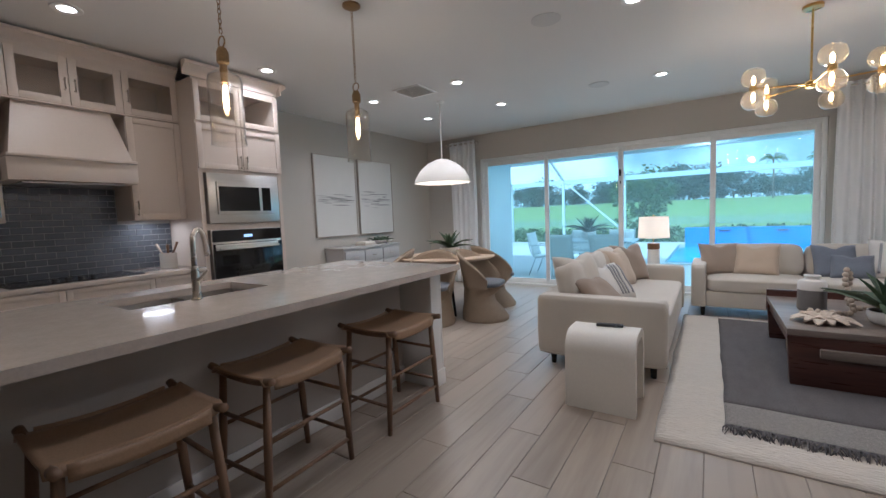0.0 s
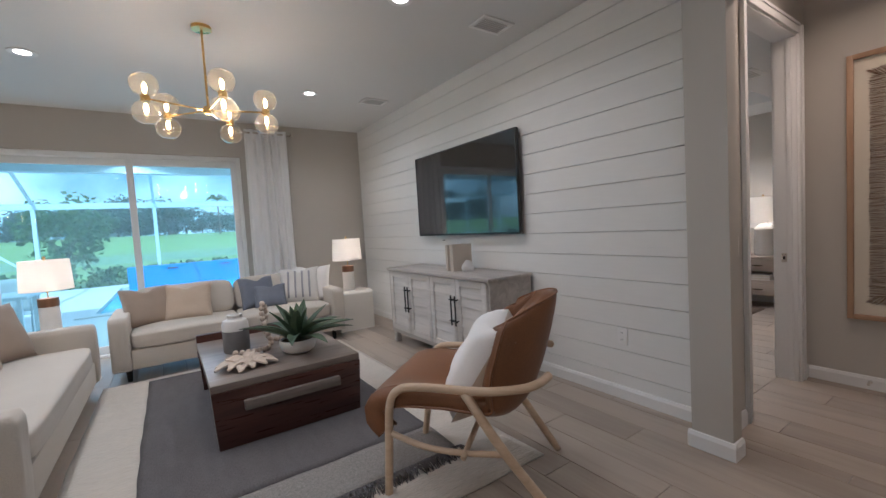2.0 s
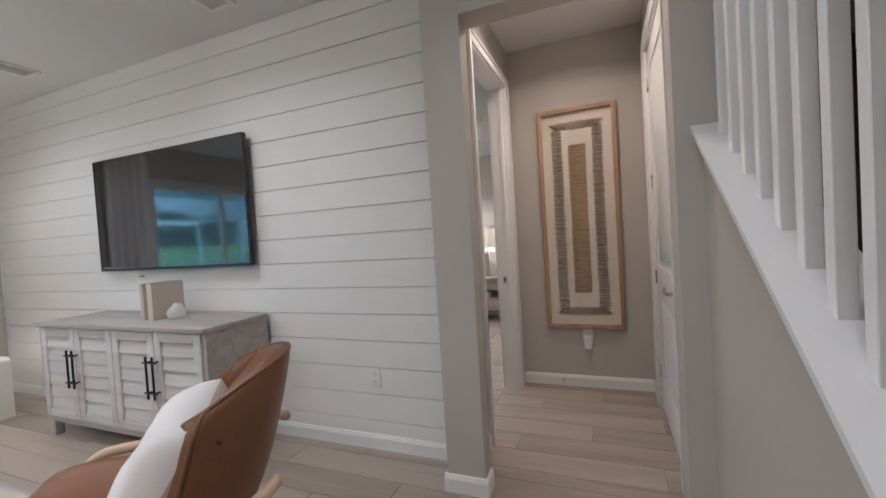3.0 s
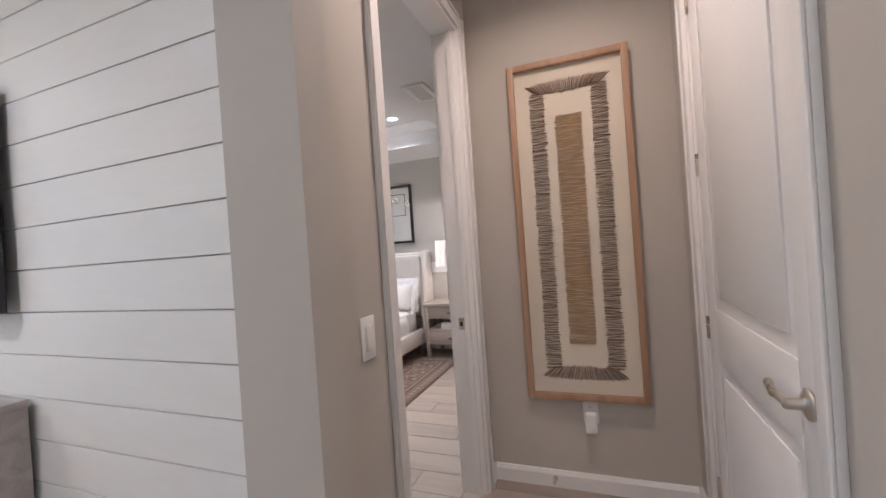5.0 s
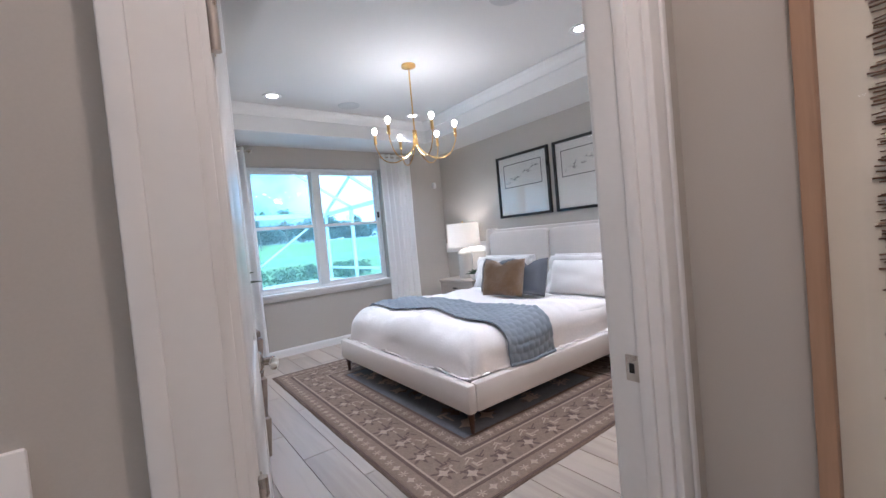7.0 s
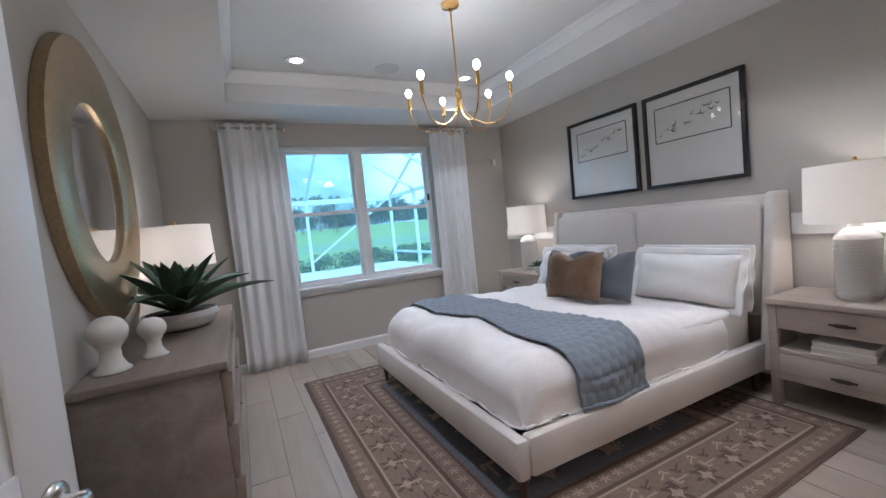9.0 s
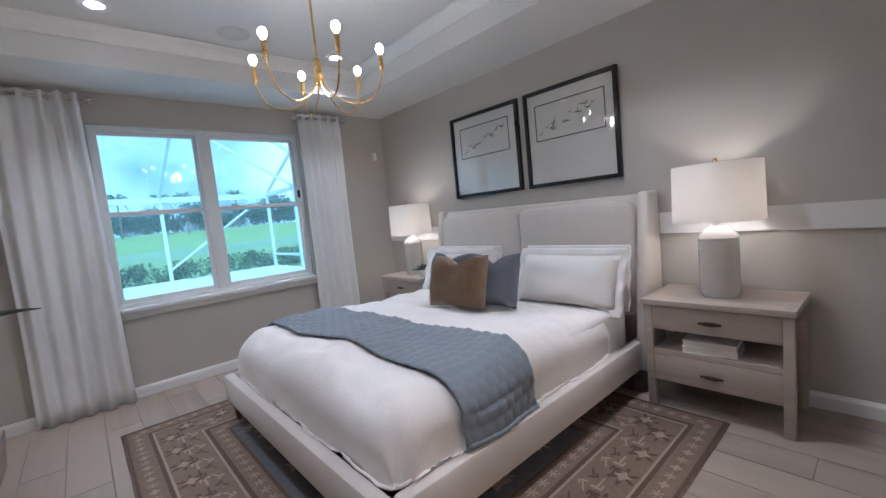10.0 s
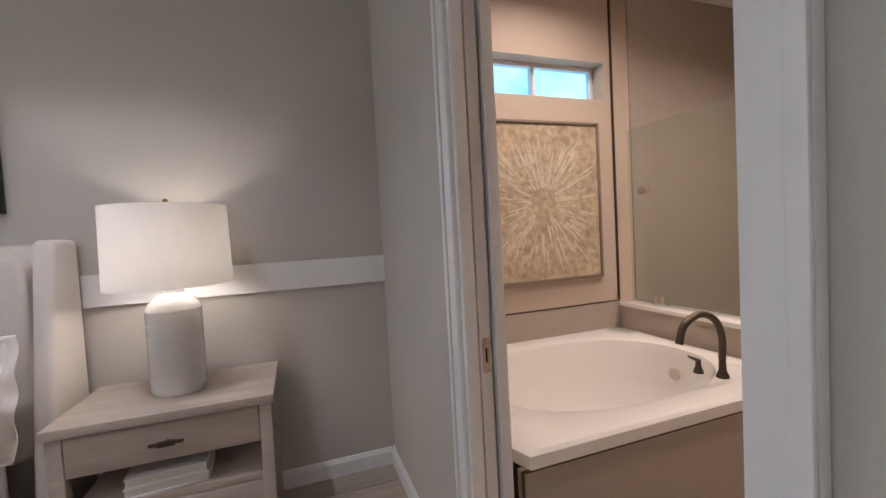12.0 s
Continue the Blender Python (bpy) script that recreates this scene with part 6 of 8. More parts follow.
def strike(at, rz, label):
    t = thing("strike_plate", label, "strike plate", at, rz)
    boxes("plate", M_NICKEL, [((-0.0035, -0.016, -0.032), (0, 0.016, 0.032))], t, bevel=0.001)
    boxes("latch_hole", M_BLACK, [((-0.0042, -0.006, -0.012), (-0.0036, 0.007, 0.012))], t)


strike((4.947, 2.41, 0.90), 0, "nickel strike plate on the bedroom jamb")


def panel_door(label, at, rz, w, h, hinge_side, lever_side, name="interior_door", hinges=True):
    """A moulded two-panel door, w along x from its hinge, faces -y and +y alike."""
    t = tagged(thing(name, "", "", at, rz), label, "door")
    th = 0.035
    core = boxes("leaf", M_TRIM, [((0, -th / 2 + 0.008, 0), (w, th / 2 - 0.008, h))], t)
    rail = 0.115
    bars = [((0, 0), (rail, h)), ((w - rail, 0), (w, h)), ((rail, 0), (w - rail, 0.24)), ((rail, h - 0.13), (w - rail, h)), ((rail, 0.80), (w - rail, 1.0))]
    for s in (-1, 1):
        boxes("stile", M_TRIM, [((a[0], s * (th / 2 - 0.008), a[1]), (b[0], s * th / 2, b[1])) for a, b in bars], t, bevel=0.004)
        for z0, z1 in ((0.24, 0.80), (1.0, h - 0.13)):
            bm = bmesh.new()
            box(bm, (rail + 0.045, s * (th / 2 - 0.0085), z0 + 0.045), (w - rail - 0.045, s * (th / 2 - 0.002), z1 - 0.045), 0.006, 2)
            part("raised_panel", bm, M_TRIM, t, smooth=True)
    for s in (-1, 1):
        bm = bmesh.new()
        lathe(bm, [(0, 0), (0.033, 0), (0.033, 0.006), (0.02, 0.012), (0.012, 0.014), (0.012, 0.045), (0, 0.046)], n=24, m=Matrix.Translation((w - 0.065, s * th / 2, 0.92)) @ Matrix.Rotation(radians(90 if s < 0 else -90), 4, "X"))
        tube(bm, smooth_path([(w - 0.065, s * (th / 2 + 0.04), 0.92), (w - 0.10, s * (th / 2 + 0.045), 0.925), (w - 0.14, s * (th / 2 + 0.042), 0.92), (w - 0.185, s * (th / 2 + 0.036), 0.932)], 5), [0.012] + [0.010] * 14 + [0.006], 10)
        part("lever_handle", bm, M_NICKEL, t, "brushed nickel lever handle", smooth="all")
    for z in (0.26, 0.91, 1.56, 2.21):
        bm = bmesh.new()
        lathe(bm, [(0, -0.045), (0.007, -0.045), (0.007, 0.045), (0, 0.045)], at=(-0.004, hinge_side * (th / 2 + 0.003), z), n=10)
        box(bm, (-0.002, hinge_side * (th / 2), z - 0.045), (0.012, hinge_side * (th / 2 + 0.002), z + 0.045))
        part("hinge", bm, M_NICKEL, t, smooth=True)
    return t


panel_door("white two-panel closet door, closed, with a nickel lever", (4.802, 1.297, 0.008), 180, 0.905, 2.425, -1, -1)
panel_door("white two-panel bedroom door standing open", (4.105, BS + 0.02, 0.008), 78, 0.83, 2.425, -1, 1)

wall_plate("light_switch", "white rocker light switch by the bedroom doorway", (3.902, 2.335, 1.006), 0, 0.072, 0.122, kind="switch")
wall_plate("wall_outlet", "white wall outlet under the tall artwork", (5.12, 1.80, 0.355), -90, 0.075, 0.12)
pf = thing("plug_in_freshener", "white plug-in air freshener in the hallway outlet", "air freshener", (5.11, 1.80, 0.32), -90)
boxes("body", M_TRIM, [((-0.028, -0.05, 0.0), (0.028, -0.004, 0.10))], pf, bevel=0.01)
ds = thing("door_stop", "small metal door stop on the baseboard", "door stop", (5.104, 2.0, 0.05), -90)
bm = bmesh.new()
lathe(bm, [(0, 0), (0.012, 0), (0.006, 0.008), (0.005, 0.045), (0.009, 0.05), (0, 0.056)], n=12, m=Matrix.Rotation(radians(90), 4, "X"))
part("spring", bm, M_NICKEL, ds, smooth=True)

# tall framed twig artwork
M_OAKFRAME = wood("oak_frame", (0.30, 0.175, 0.10), (0.45, 0.29, 0.18), 0.5, axis=2, rings=16)
M_MAT = surf("cream_mat_paper", (0.72, 0.67, 0.58), 0.9, var=0.06, scale=5, fine=140, bump=0.4)
M_TWIG = surf("brown_twig", (0.19, 0.10, 0.055), 0.8, var=0.45, scale=60, fine=200, bump=0.3, pieces=0.6)
M_STRAW = surf("golden_straw", (0.38, 0.27, 0.155), 0.8, var=0.35, scale=60, fine=200, bump=0.4, pieces=0.6)
art = thing("twig_artwork", "tall oak shadow-box frame with rings of twigs on cream paper", "artwork", (5.118, 1.812, 0.48), -90)
AW, AH = 0.59, 1.758
boxes("frame", M_OAKFRAME, [((-AW / 2, -0.045, 0), (-AW / 2 + 0.032, -0.001, AH)), ((AW / 2 - 0.032, -0.045, 0), (AW / 2, -0.001, AH)), ((-AW / 2 + 0.032, -0.045, 0), (AW / 2 - 0.032, -0.001, 0.032)), ((-AW / 2 + 0.032, -0.045, AH - 0.032), (AW / 2 - 0.032, -0.001, AH))], art, bevel=0.003)
boxes("paper", M_MAT, [((-AW / 2 + 0.032, -0.016, 0.032), (AW / 2 - 0.032, -0.004, AH - 0.032))], art)
rn = random.Random(11)
tw_bm = bmesh.new()


def twig(bm, x, z, ang, ln, r):
    c, s = math.cos(ang) * ln / 2, math.sin(ang) * ln / 2
    j = lambda: rn.uniform(-0.0025, 0.0025)
    tube(bm, [(x - c, -0.018, z - s), (x + j(), -0.0195, z + j()), (x + c, -0.018, z + s)], r, 4)


bx, bz0, bz1 = 0.152, 0.16, AH - 0.16
for i in range(190):
    z = bz0 + (bz1 - bz0) * i / 189
    for s in (-1, 1):
        twig(tw_bm, s * (bx + rn.uniform(-0.007, 0.007)), z + rn.uniform(-0.003, 0.003), rn.uniform(-0.10, 0.10), rn.uniform(0.065, 0.085), rn.uniform(0.0013, 0.0024))
for s, zc in ((-1, bz0 - 0.022), (1, bz1 + 0.022)):
    for i in range(64):
        x = -bx - 0.03 + (2 * bx + 0.06) * i / 63
        lean = (x / bx) * 0.75 * s
        twig(tw_bm, x, zc + rn.uniform(-0.004, 0.004), math.pi / 2 + (-lean if s > 0 else -lean), rn.uniform(0.06, 0.08), rn.uniform(0.0013, 0.0022))
tagged(part("twig", tw_bm, M_TWIG, art, "border of short brown twigs", smooth="all"), kind="stuff")
st_bm = bmesh.new()
for i in range(330):
    z = 0.29 + (AH - 0.58) * i / 329
    x = rn.uniform(-0.006, 0.006)
    twig(st_bm, x, z, rn.uniform(-0.05, 0.05), rn.uniform(0.115, 0.135), rn.uniform(0.0018, 0.0028))
tagged(part("straw_panel", st_bm, M_STRAW, art, "centre strip of golden straw", smooth="all"), kind="stuff")
boxes("glazing", M_CLEAR, [((-AW / 2 + 0.03, -0.0335, 0.03), (AW / 2 - 0.03, -0.031, AH - 0.03))], art).visible_shadow = False

# knee wall, cap, balusters and steps
SL = 0.66
cap_z = lambda x: 1.66 - SL * (3.555 - x)
bm = bmesh.new()
ring0 = [(1.545, 0.0), (3.554, 0.0), (3.554, cap_z(3.554) - 0.04), (1.545, cap_z(1.545) - 0.04)]
a = [bm.verts.new((x, 1.127, z)) for x, z in ring0]
b = [bm.verts.new((x, 1.252, z)) for x, z in ring0]
for i in range(4):
    bm.faces.new((a[i], a[(i + 1) % 4], b[(i + 1) % 4], b[i]))
bm.faces.new(a[::-1])
bm.faces.new(b)
structure(part("wall_stair_knee", bm, M_WALL), "greige knee wall under the stair railing", "wall")
rail = thing("stair_railing", "white stair railing with square balusters on a sloped cap", "railing", (0, 0, 0))
bm = bmesh.new()
pr = [(1.102, 0.0), (1.294, 0.0), (1.294, -0.022), (1.285, -0.04), (1.272, -0.065), (1.253, -0.065), (1.253, -0.039), (1.102, -0.039)]
a = [bm.verts.new((1.53, y, cap_z(1.53) + z)) for y, z in pr]
b = [bm.verts.new((3.553, y, cap_z(3.553) + z)) for y, z in pr]
for i in range(len(pr)):
    j = (i + 1) % len(pr)
    bm.faces.new((a[i], a[j], b[j], b[i]))
bm.faces.new(a)
bm.faces.new(b[::-1])
part("cap", bm, M_TRIM, rail, "white moulded cap")
x = 3.457
while x > 1.6:
    z0 = cap_z(x)
    bm = bmesh.new()
    top = min(z0 + 0.86, CEIL)
    box(bm, (x - 0.018, 1.182, z0 - 0.014), (x + 0.018, 1.218, top), 0.002, 1)
    part("baluster", bm, M_TRIM, rail)
    x -= 0.128
bm = bmesh.new()
x1 = 3.0
a = [bm.verts.new((1.5, y, cap_z(1.5) + 0.85 + z)) for y, z in ((1.165, 0), (1.235, 0), (1.235, 0.06), (1.165, 0.06))]
b = [bm.verts.new((x1, y, cap_z(x1) + 0.85 + z)) for y, z in ((1.165, 0), (1.235, 0), (1.235, 0.06), (1.165, 0.06))]
for i in range(4):
    bm.faces.new((a[i], a[(i + 1) % 4], b[(i + 1) % 4], b[i]))
bm.faces.new(a)
bm.faces.new(b[::-1])
part("handrail", bm, M_TRIM, rail)
M_CARPET = surf("dark_brown_stair_carpet", (0.055, 0.038, 0.032), 1.0, var=0.3, scale=20, fine=300, bump=1.0, depth=0.005)
stairs = structure(thing("stairs", "", "", (0, 0, 0)), "dark carpeted stairs between the walls", "stairs")
rise, run = 0.18, 0.18 / SL
for i in range(14):
    x0 = 1.60 + i * run
    bm = bmesh.new()
    box(bm, (x0, 0.204, i * rise - (0.0 if i == 0 else 0.04)), (x0 + run + 0.02, 1.098, (i + 1) * rise), 0.012, 2)
    part("step", bm, M_CARPET, stairs, smooth=True)


# ---- bedroom ----
def bedroom_window():
    t = structure(thing("bedroom_window", "", "", (0, BN + 0.06, 0)), "white twin single-hung window with a deep sill", "window")
    x0, x1, z0, z1 = 5.08, 6.79, 0.75, 2.26
    xm = 5.895
    boxes("window_frame", M_VINYL, [((x0, 0, z0), (x0 + 0.035, 0.08, z1)), ((x1 - 0.035, 0, z0), (x1, 0.08, z1)), ((x0 + 0.035, 0, z1 - 0.035), (x1 - 0.035, 0.08, z1)), ((x0 + 0.035, 0, z0), (x1 - 0.035, 0.08, z0 + 0.035)), ((xm - 0.045, -0.005, z0 + 0.035), (xm + 0.045, 0.08, z1 - 0.035))], t, bevel=0.003)
    boxes("window_sill", M_TRIM, [((x0 - 0.03, -0.10, z0 - 0.03), (x1 + 0.03, 0.0, z0 + 0.003)), ((x0 - 0.01, -0.075, z0 - 0.085), (x1 + 0.01, -0.061, z0 - 0.031))], t, bevel=0.004)
    for a, b in ((x0 + 0.035, xm - 0.045), (xm + 0.045, x1 - 0.035)):
        for k, (lo, hi, y) in enumerate(((z0 + 0.035, 1.555, 0.015), (1.515, z1 - 0.035, 0.045))):
            s = boxes("sash", M_VINYL, [((a, y, lo), (a + 0.03, y + 0.028, hi)), ((b - 0.03, y, lo), (b, y + 0.028, hi)), ((a + 0.03, y, lo), (b - 0.03, y + 0.028, lo + 0.035)), ((a + 0.03, y, hi - 0.035), (b - 0.03, y + 0.028, hi))], t, bevel=0.002)
            boxes("pane", M_GLASS, [((a + 0.027, y + 0.012, lo + 0.03), (b - 0.027, y + 0.016, hi - 0.03))], s).visible_shadow = False
    boxes("latch", M_BLACK, [((x1 - 0.06, -0.02, 1.60), (x1 - 0.038, 0.0, 1.68))], t, "small dark latch")


bedroom_window()
curtain("curtain", 4.55, 5.07, BN - 0.085, 0.006, 2.455, 5, "white linen curtain panel pooling slightly on the floor", flare=0.12, seed=2)
curtain("curtain", 6.77, 7.24, BN - 0.085, 0.006, 2.455, 5, "white linen curtain panel beside the bedroom window", flare=0.08, seed=6)
curtain_rod(4.50, 5.12, BN - 0.085, 2.415, BN)
curtain_rod(6.73, 7.29, BN - 0.085, 2.415, BN)
sens = thing("motion_sensor", "small white motion sensor high on the wall", "sensor", (7.70, BN - 0.002, 1.99), 0)
boxes("body", M_TRIM, [((-0.025, -0.04, 0), (0.025, 0, 0.09))], sens, bevel=0.008)
sens2 = thing("motion_sensor", "small white motion sensor high on the wall", "sensor", (-3.75, NY - 0.002, 2.30), 0)
boxes("body", M_TRIM, [((-0.025, -0.04, 0), (0.025, 0, 0.09))], sens2, bevel=0.008)
# small crown added in the tray, covering faces where downlights leave hot spots
trim = thing("tray_crown", "slim white crown added inside the tray ceiling", "moulding", (0, 0, 0), kind="structure")
bm = bmesh.new()
rows = []
for p, z in ((0.0, 0.10), (0.012, 0.098), (0.018, 0.085), (0.03, 0.06), (0.05, 0.035), (0.068, 0.022), (0.075, 0.012), (0.075, 0.001)):
    rows.append([bm.verts.new((x, y, TRAY - z)) for x, y in ((TX0 + p, TY0 + p), (TX1 - p, TY0 + p), (TX1 - p, TY1 - p), (TX0 + p, TY1 - p))])
for a, c in zip(rows, rows[1:]):
    for i in range(4):
        bm.faces.new((a[i], a[(i + 1) % 4], c[(i + 1) % 4], c[i]))
part("crown_profile", bm, M_TRIM, trim)
structure(boxes("chair_rail", M_TRIM, [((BE - 0.018, BS, 1.0), (BE, 3.77, 1.138)), ((BE - 0.018, 5.80, 1.0), (BE, BN, 1.138))]), "flat white rail board on the bedroom wall", "trim")
vent(5.76, 2.89, LOW, 0.34, 0.18)
speaker(5.98, 5.984, TRAY)
speaker(6.05, 3.69, TRAY)

# bed
M_LINEN = surf("ivory_upholstery", (0.66, 0.605, 0.55), 0.95, var=0.06, scale=6, fine=240, bump=0.4, sheen=0.2)
M_DUVET = surf("white_duvet", (0.84, 0.80, 0.77), 0.9, var=0.04, scale=4, fine=70, bump=0.35, depth=0.004, sheen=0.1)
M_QUILT = surf("slate_blue_quilt", (0.22, 0.25, 0.285), 0.95, var=0.15, scale=12, fine=180, bump=0.4, sheen=0.2)
# walnut of the legs, also the dark tone under the mattress
M_GAP = surf("dark_walnut_leg_and_gap", (0.075, 0.035, 0.02), 0.4, var=0.2)
BX0, BX1, BY0, BY1, BCY = 5.53, 7.56, 3.80, 5.77, 4.785
bed = thing("bed", "ivory upholstered bed with a winged headboard and tapered legs", "bed", (0, 0, 0))
boxes("rail_foot", M_LINEN, [((BX0, BY0, 0.15), (BX0 + 0.07, BY1, 0.335))], bed, bevel=0.02)
boxes("rail_side", M_LINEN, [((BX0 + 0.071, BY0, 0.15), (BX1 + 0.05, BY0 + 0.07, 0.335))], bed, bevel=0.02)
boxes("rail_side", M_LINEN, [((BX0 + 0.071, BY1 - 0.07, 0.15), (BX1 + 0.05, BY1, 0.335))], bed, bevel=0.02)
# dark sheet under the mattress; the gap's shade is in its colour
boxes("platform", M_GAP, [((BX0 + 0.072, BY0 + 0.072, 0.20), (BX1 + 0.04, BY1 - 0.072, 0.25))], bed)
for x in (BX0 + 0.05, BX1 - 0.1):
    for y in (BY0 + 0.05, BY1 - 0.05):
        bm = bmesh.new()
        lathe(bm, [(0, 0.018), (0.013, 0.018), (0.024, 0.15), (0, 0.15)], at=(x, y, 0), n=12)
        part("leg", bm, M_GAP, bed, "dark tapered leg", smooth=True)
HB = 7.62
boxes("headboard_back", M_LINEN, [((HB + 0.07, 3.83, 0.10), (7.83, 5.74, 1.28))], bed, bevel=0.03)
for y0, y1 in ((3.845, 4.78), (4.79, 5.725)):
    bm = bmesh.new()
    cushion(bm, (0.93, 0.78, 0.11), e=0.14, puff=0.12, n=12, m=Matrix.Translation((HB + 0.05, (y0 + y1) / 2, 0.855)) @ Matrix.Rotation(radians(90), 4, "Z") @ Matrix.Rotation(radians(90), 4, "X"))
    part("headboard_cushion", bm, M_LINEN, bed, smooth="all")
for y in (3.765, 5.735):
    bm = bmesh.new()
    box(bm, (HB - 0.13, y, 0.15), (7.83, y + 0.07, 1.295), 0.022, 3)
    for v in bm.verts:
        if v.co.x < HB:
            v.co.x += 0.16 * max(0, (v.co.z - 0.55) / 0.745)
    part("wing", bm, M_LINEN, bed, smooth=True)
mat_ = thing("mattress", "white mattress with a fitted sheet in the bed frame", "mattress", (0, 0, 0.251))
bm = bmesh.new()
cushion(bm, (1.93, 1.81, 0.33), e=0.12, n=14, m=Matrix.Translation((6.63, BCY, 0.165)))
part("body", bm, M_WHITE_CLOTH, mat_, smooth="all")


def duvet_z(x, y, lift=0.0):
    """Height of the bedclothes, falling over the foot and both sides."""
    z = 0.615 + 0.02 * math.cos(2.2 * (x - 6.1)) + 0.045 * noise.noise(Vector((x * 2.2, y * 1.6, 3))) + 0.020 * noise.noise(Vector((x * 6, y * 4.5, 1)))
    return z + lift


def drape(u, v, x0, x1, lift, low, out):
    """A cloth over the mattress: u along the bed, v across, with its sides hanging to `low`."""
    x = x0 + (x1 - x0) * u
    span = 2.70
    s = (v - 0.5) * span
    half = 0.915 + out
    r = 0.16
    if abs(s) < half - r:
        y, drop = s, 0.0
    else:
        k = abs(s) - (half - r)
        if k < r * math.pi / 2:
            y, drop = math.copysign(half - r + r * math.sin(k / r), s), r * (1 - math.cos(k / r))
        else:
            y, drop = math.copysign(half + 0.02 * noise.noise(Vector((x * 4, s, 2))), s), r + (k - r * math.pi / 2)
    top = duvet_z(x, BCY + y, lift)
    z = max(top - drop, low + 0.01 * noise.noise(Vector((x * 5, s * 2, 9))))
    return x, BCY + y, z, drop


def duvet_fn(u, v):
    x0, x1 = 5.20, 7.20
    x = x0 + (x1 - x0) * u
    xx = x
    r = 0.17
    edge = 5.60
    drop_x = 0.0
    if x < edge + r:
        k = edge + r - x
        if k < r * math.pi / 2:
            xx, drop_x = edge + r - r * math.sin(k / r), r * (1 - math.cos(k / r))
        else:
            xx, drop_x = edge + 0.015 * noise.noise(Vector((v * 9, k, 4))), r + k - r * math.pi / 2
    px, py, pz, drop = drape((xx - x0) / (x1 - x0), v, x0, x1, 0.0, 0.335, 0.02)
    low = 0.332
    z = max(pz - drop_x, low + 0.012 * noise.noise(Vector((x * 6, v * 9, 5))) + 0.006)
    corner = min(drop_x, drop)
    if corner > 0.02:
        py = BCY + (py - BCY) * (1 - 0.06 * min(1, corner / 0.2))
        xx += 0.05 * min(1, corner / 0.2)
    wr = 0.016 * noise.noise(Vector((x * 11, v * 26, 2))) * (1 if drop_x < 0.05 else 0.6)
    return xx, py, z + wr


dv = thing("duvet", "rumpled white cotton duvet spread over the bed", "duvet", (0, 0, 0))
bm = bmesh.new()
grid_sheet(bm, duvet_fn, 64, 90, 0.012)
part("cover", bm, M_DUVET, dv, smooth="all")
ql = thing("quilted_throw", "slate blue quilted throw lying across the bed", "throw", (0, 0, 0))


def quilt_fn(u, v):
    x = 5.95 - 0.14 * v + 0.46 * u + 0.03 * noise.noise(Vector((v * 3, 0, 8)))
    px, py, pz, drop = drape((x - 5.20) / 2.0, v, 5.20, 7.20, 0.022, 0.35, 0.045)
    a, b = u * 0.46 / 0.062, v * 2.75 / 0.062
    row = int(b)
    stitch = abs(math.sin(math.pi * (a + 0.5 * (row % 2)))) * abs(math.sin(math.pi * b))
    n_out = 0.011 * stitch ** 0.5
    side = max(0, min(1, drop / 0.16))
    return px, py + math.copysign(n_out * side, py - BCY), pz + n_out * (1 - side)


bm = bmesh.new()
grid_sheet(bm, quilt_fn, 64, 330, 0.01)
part("cover", bm, M_QUILT, ql, smooth="all")


def bed_pillow(label, mat, at, rz, tilt, w, h, d, seed, flange=0.0, name="bed_pillow"):
    t = thing(name, label, "pillow", at, rz, group="bed pillows")
    m = Matrix.Rotation(radians(-tilt), 4, "X") @ Matrix.Translation((0, 0, h / 2 * 0.95))
    bm = bmesh.new()
    pillow(bm, w, h, d, m, seed, 0.0, 18)
    part("cover", bm, mat, t, smooth="all")
    if flange:
        bm = bmesh.new()

        def fl(u, v):
            q = u * 4
            i = int(min(q, 3.999))
            f = q - i
            c = [(-1, -1), (1, -1), (1, 1), (-1, 1), (-1, -1)]
            ex, ez = (c[i][j] * (1 - f) + c[i + 1][j] * f for j in (0, 1))
            k = 0.95 + v * 2 * flange / w
            return m @ Vector((ex * w / 2 * k, 0.012 * math.sin(u * 70) * v, ez * h / 2 * (0.95 + v * 2 * flange / h)))
        grid_sheet(bm, fl, 96, 3, 0.004)
        part("flange", bm, mat, t, "ruffled flange edge", smooth="all")
    return t


PZ = 0.585
bed_pillow("white flanged pillow standing against the headboard", M_WHITE_CLOTH, (7.47, 4.24, PZ), -90, 9, 0.74, 0.35, 0.13, 1, 0.05)
bed_pillow("white flanged pillow standing against the headboard", M_WHITE_CLOTH, (7.47, 5.31, PZ), -90, 9, 0.74, 0.35, 0.13, 2, 0.05)
bed_pillow("white flanged pillow leaning on another", M_WHITE_CLOTH, (7.31, 4.22, PZ), -91, 18, 0.75, 0.355, 0.20, 3, 0.05)
bed_pillow("white flanged pillow leaning on another", M_WHITE_CLOTH, (7.31, 5.32, PZ), -89, 18, 0.75, 0.355, 0.20, 4, 0.05)
throw_pillow("slate grey pillow with a crisp top fold on the bed", M_GREY_CLOTH, (6.97, 4.58, PZ + 0.04), -86, 16, 0.44, 0.37, 0.17, 21, 0.22)
throw_pillow("slate grey pillow behind a furry one", M_GREY_CLOTH, (6.97, 5.01, PZ + 0.04), -92, 16, 0.44, 0.37, 0.17, 22, 0.22)
M_FUR = surf("caramel_faux_fur", (0.34, 0.20, 0.085), 1.0, var=0.35, scale=25, fine=160, bump=1.0, depth=0.02, sheen=0.5)
fur = throw_pillow("caramel faux fur pillow on the bed", M_FUR, (6.80, 4.74, PZ + 0.05), -80, 17, 0.47, 0.37, 0.21, 23, 0.16)
rn = random.Random(9)
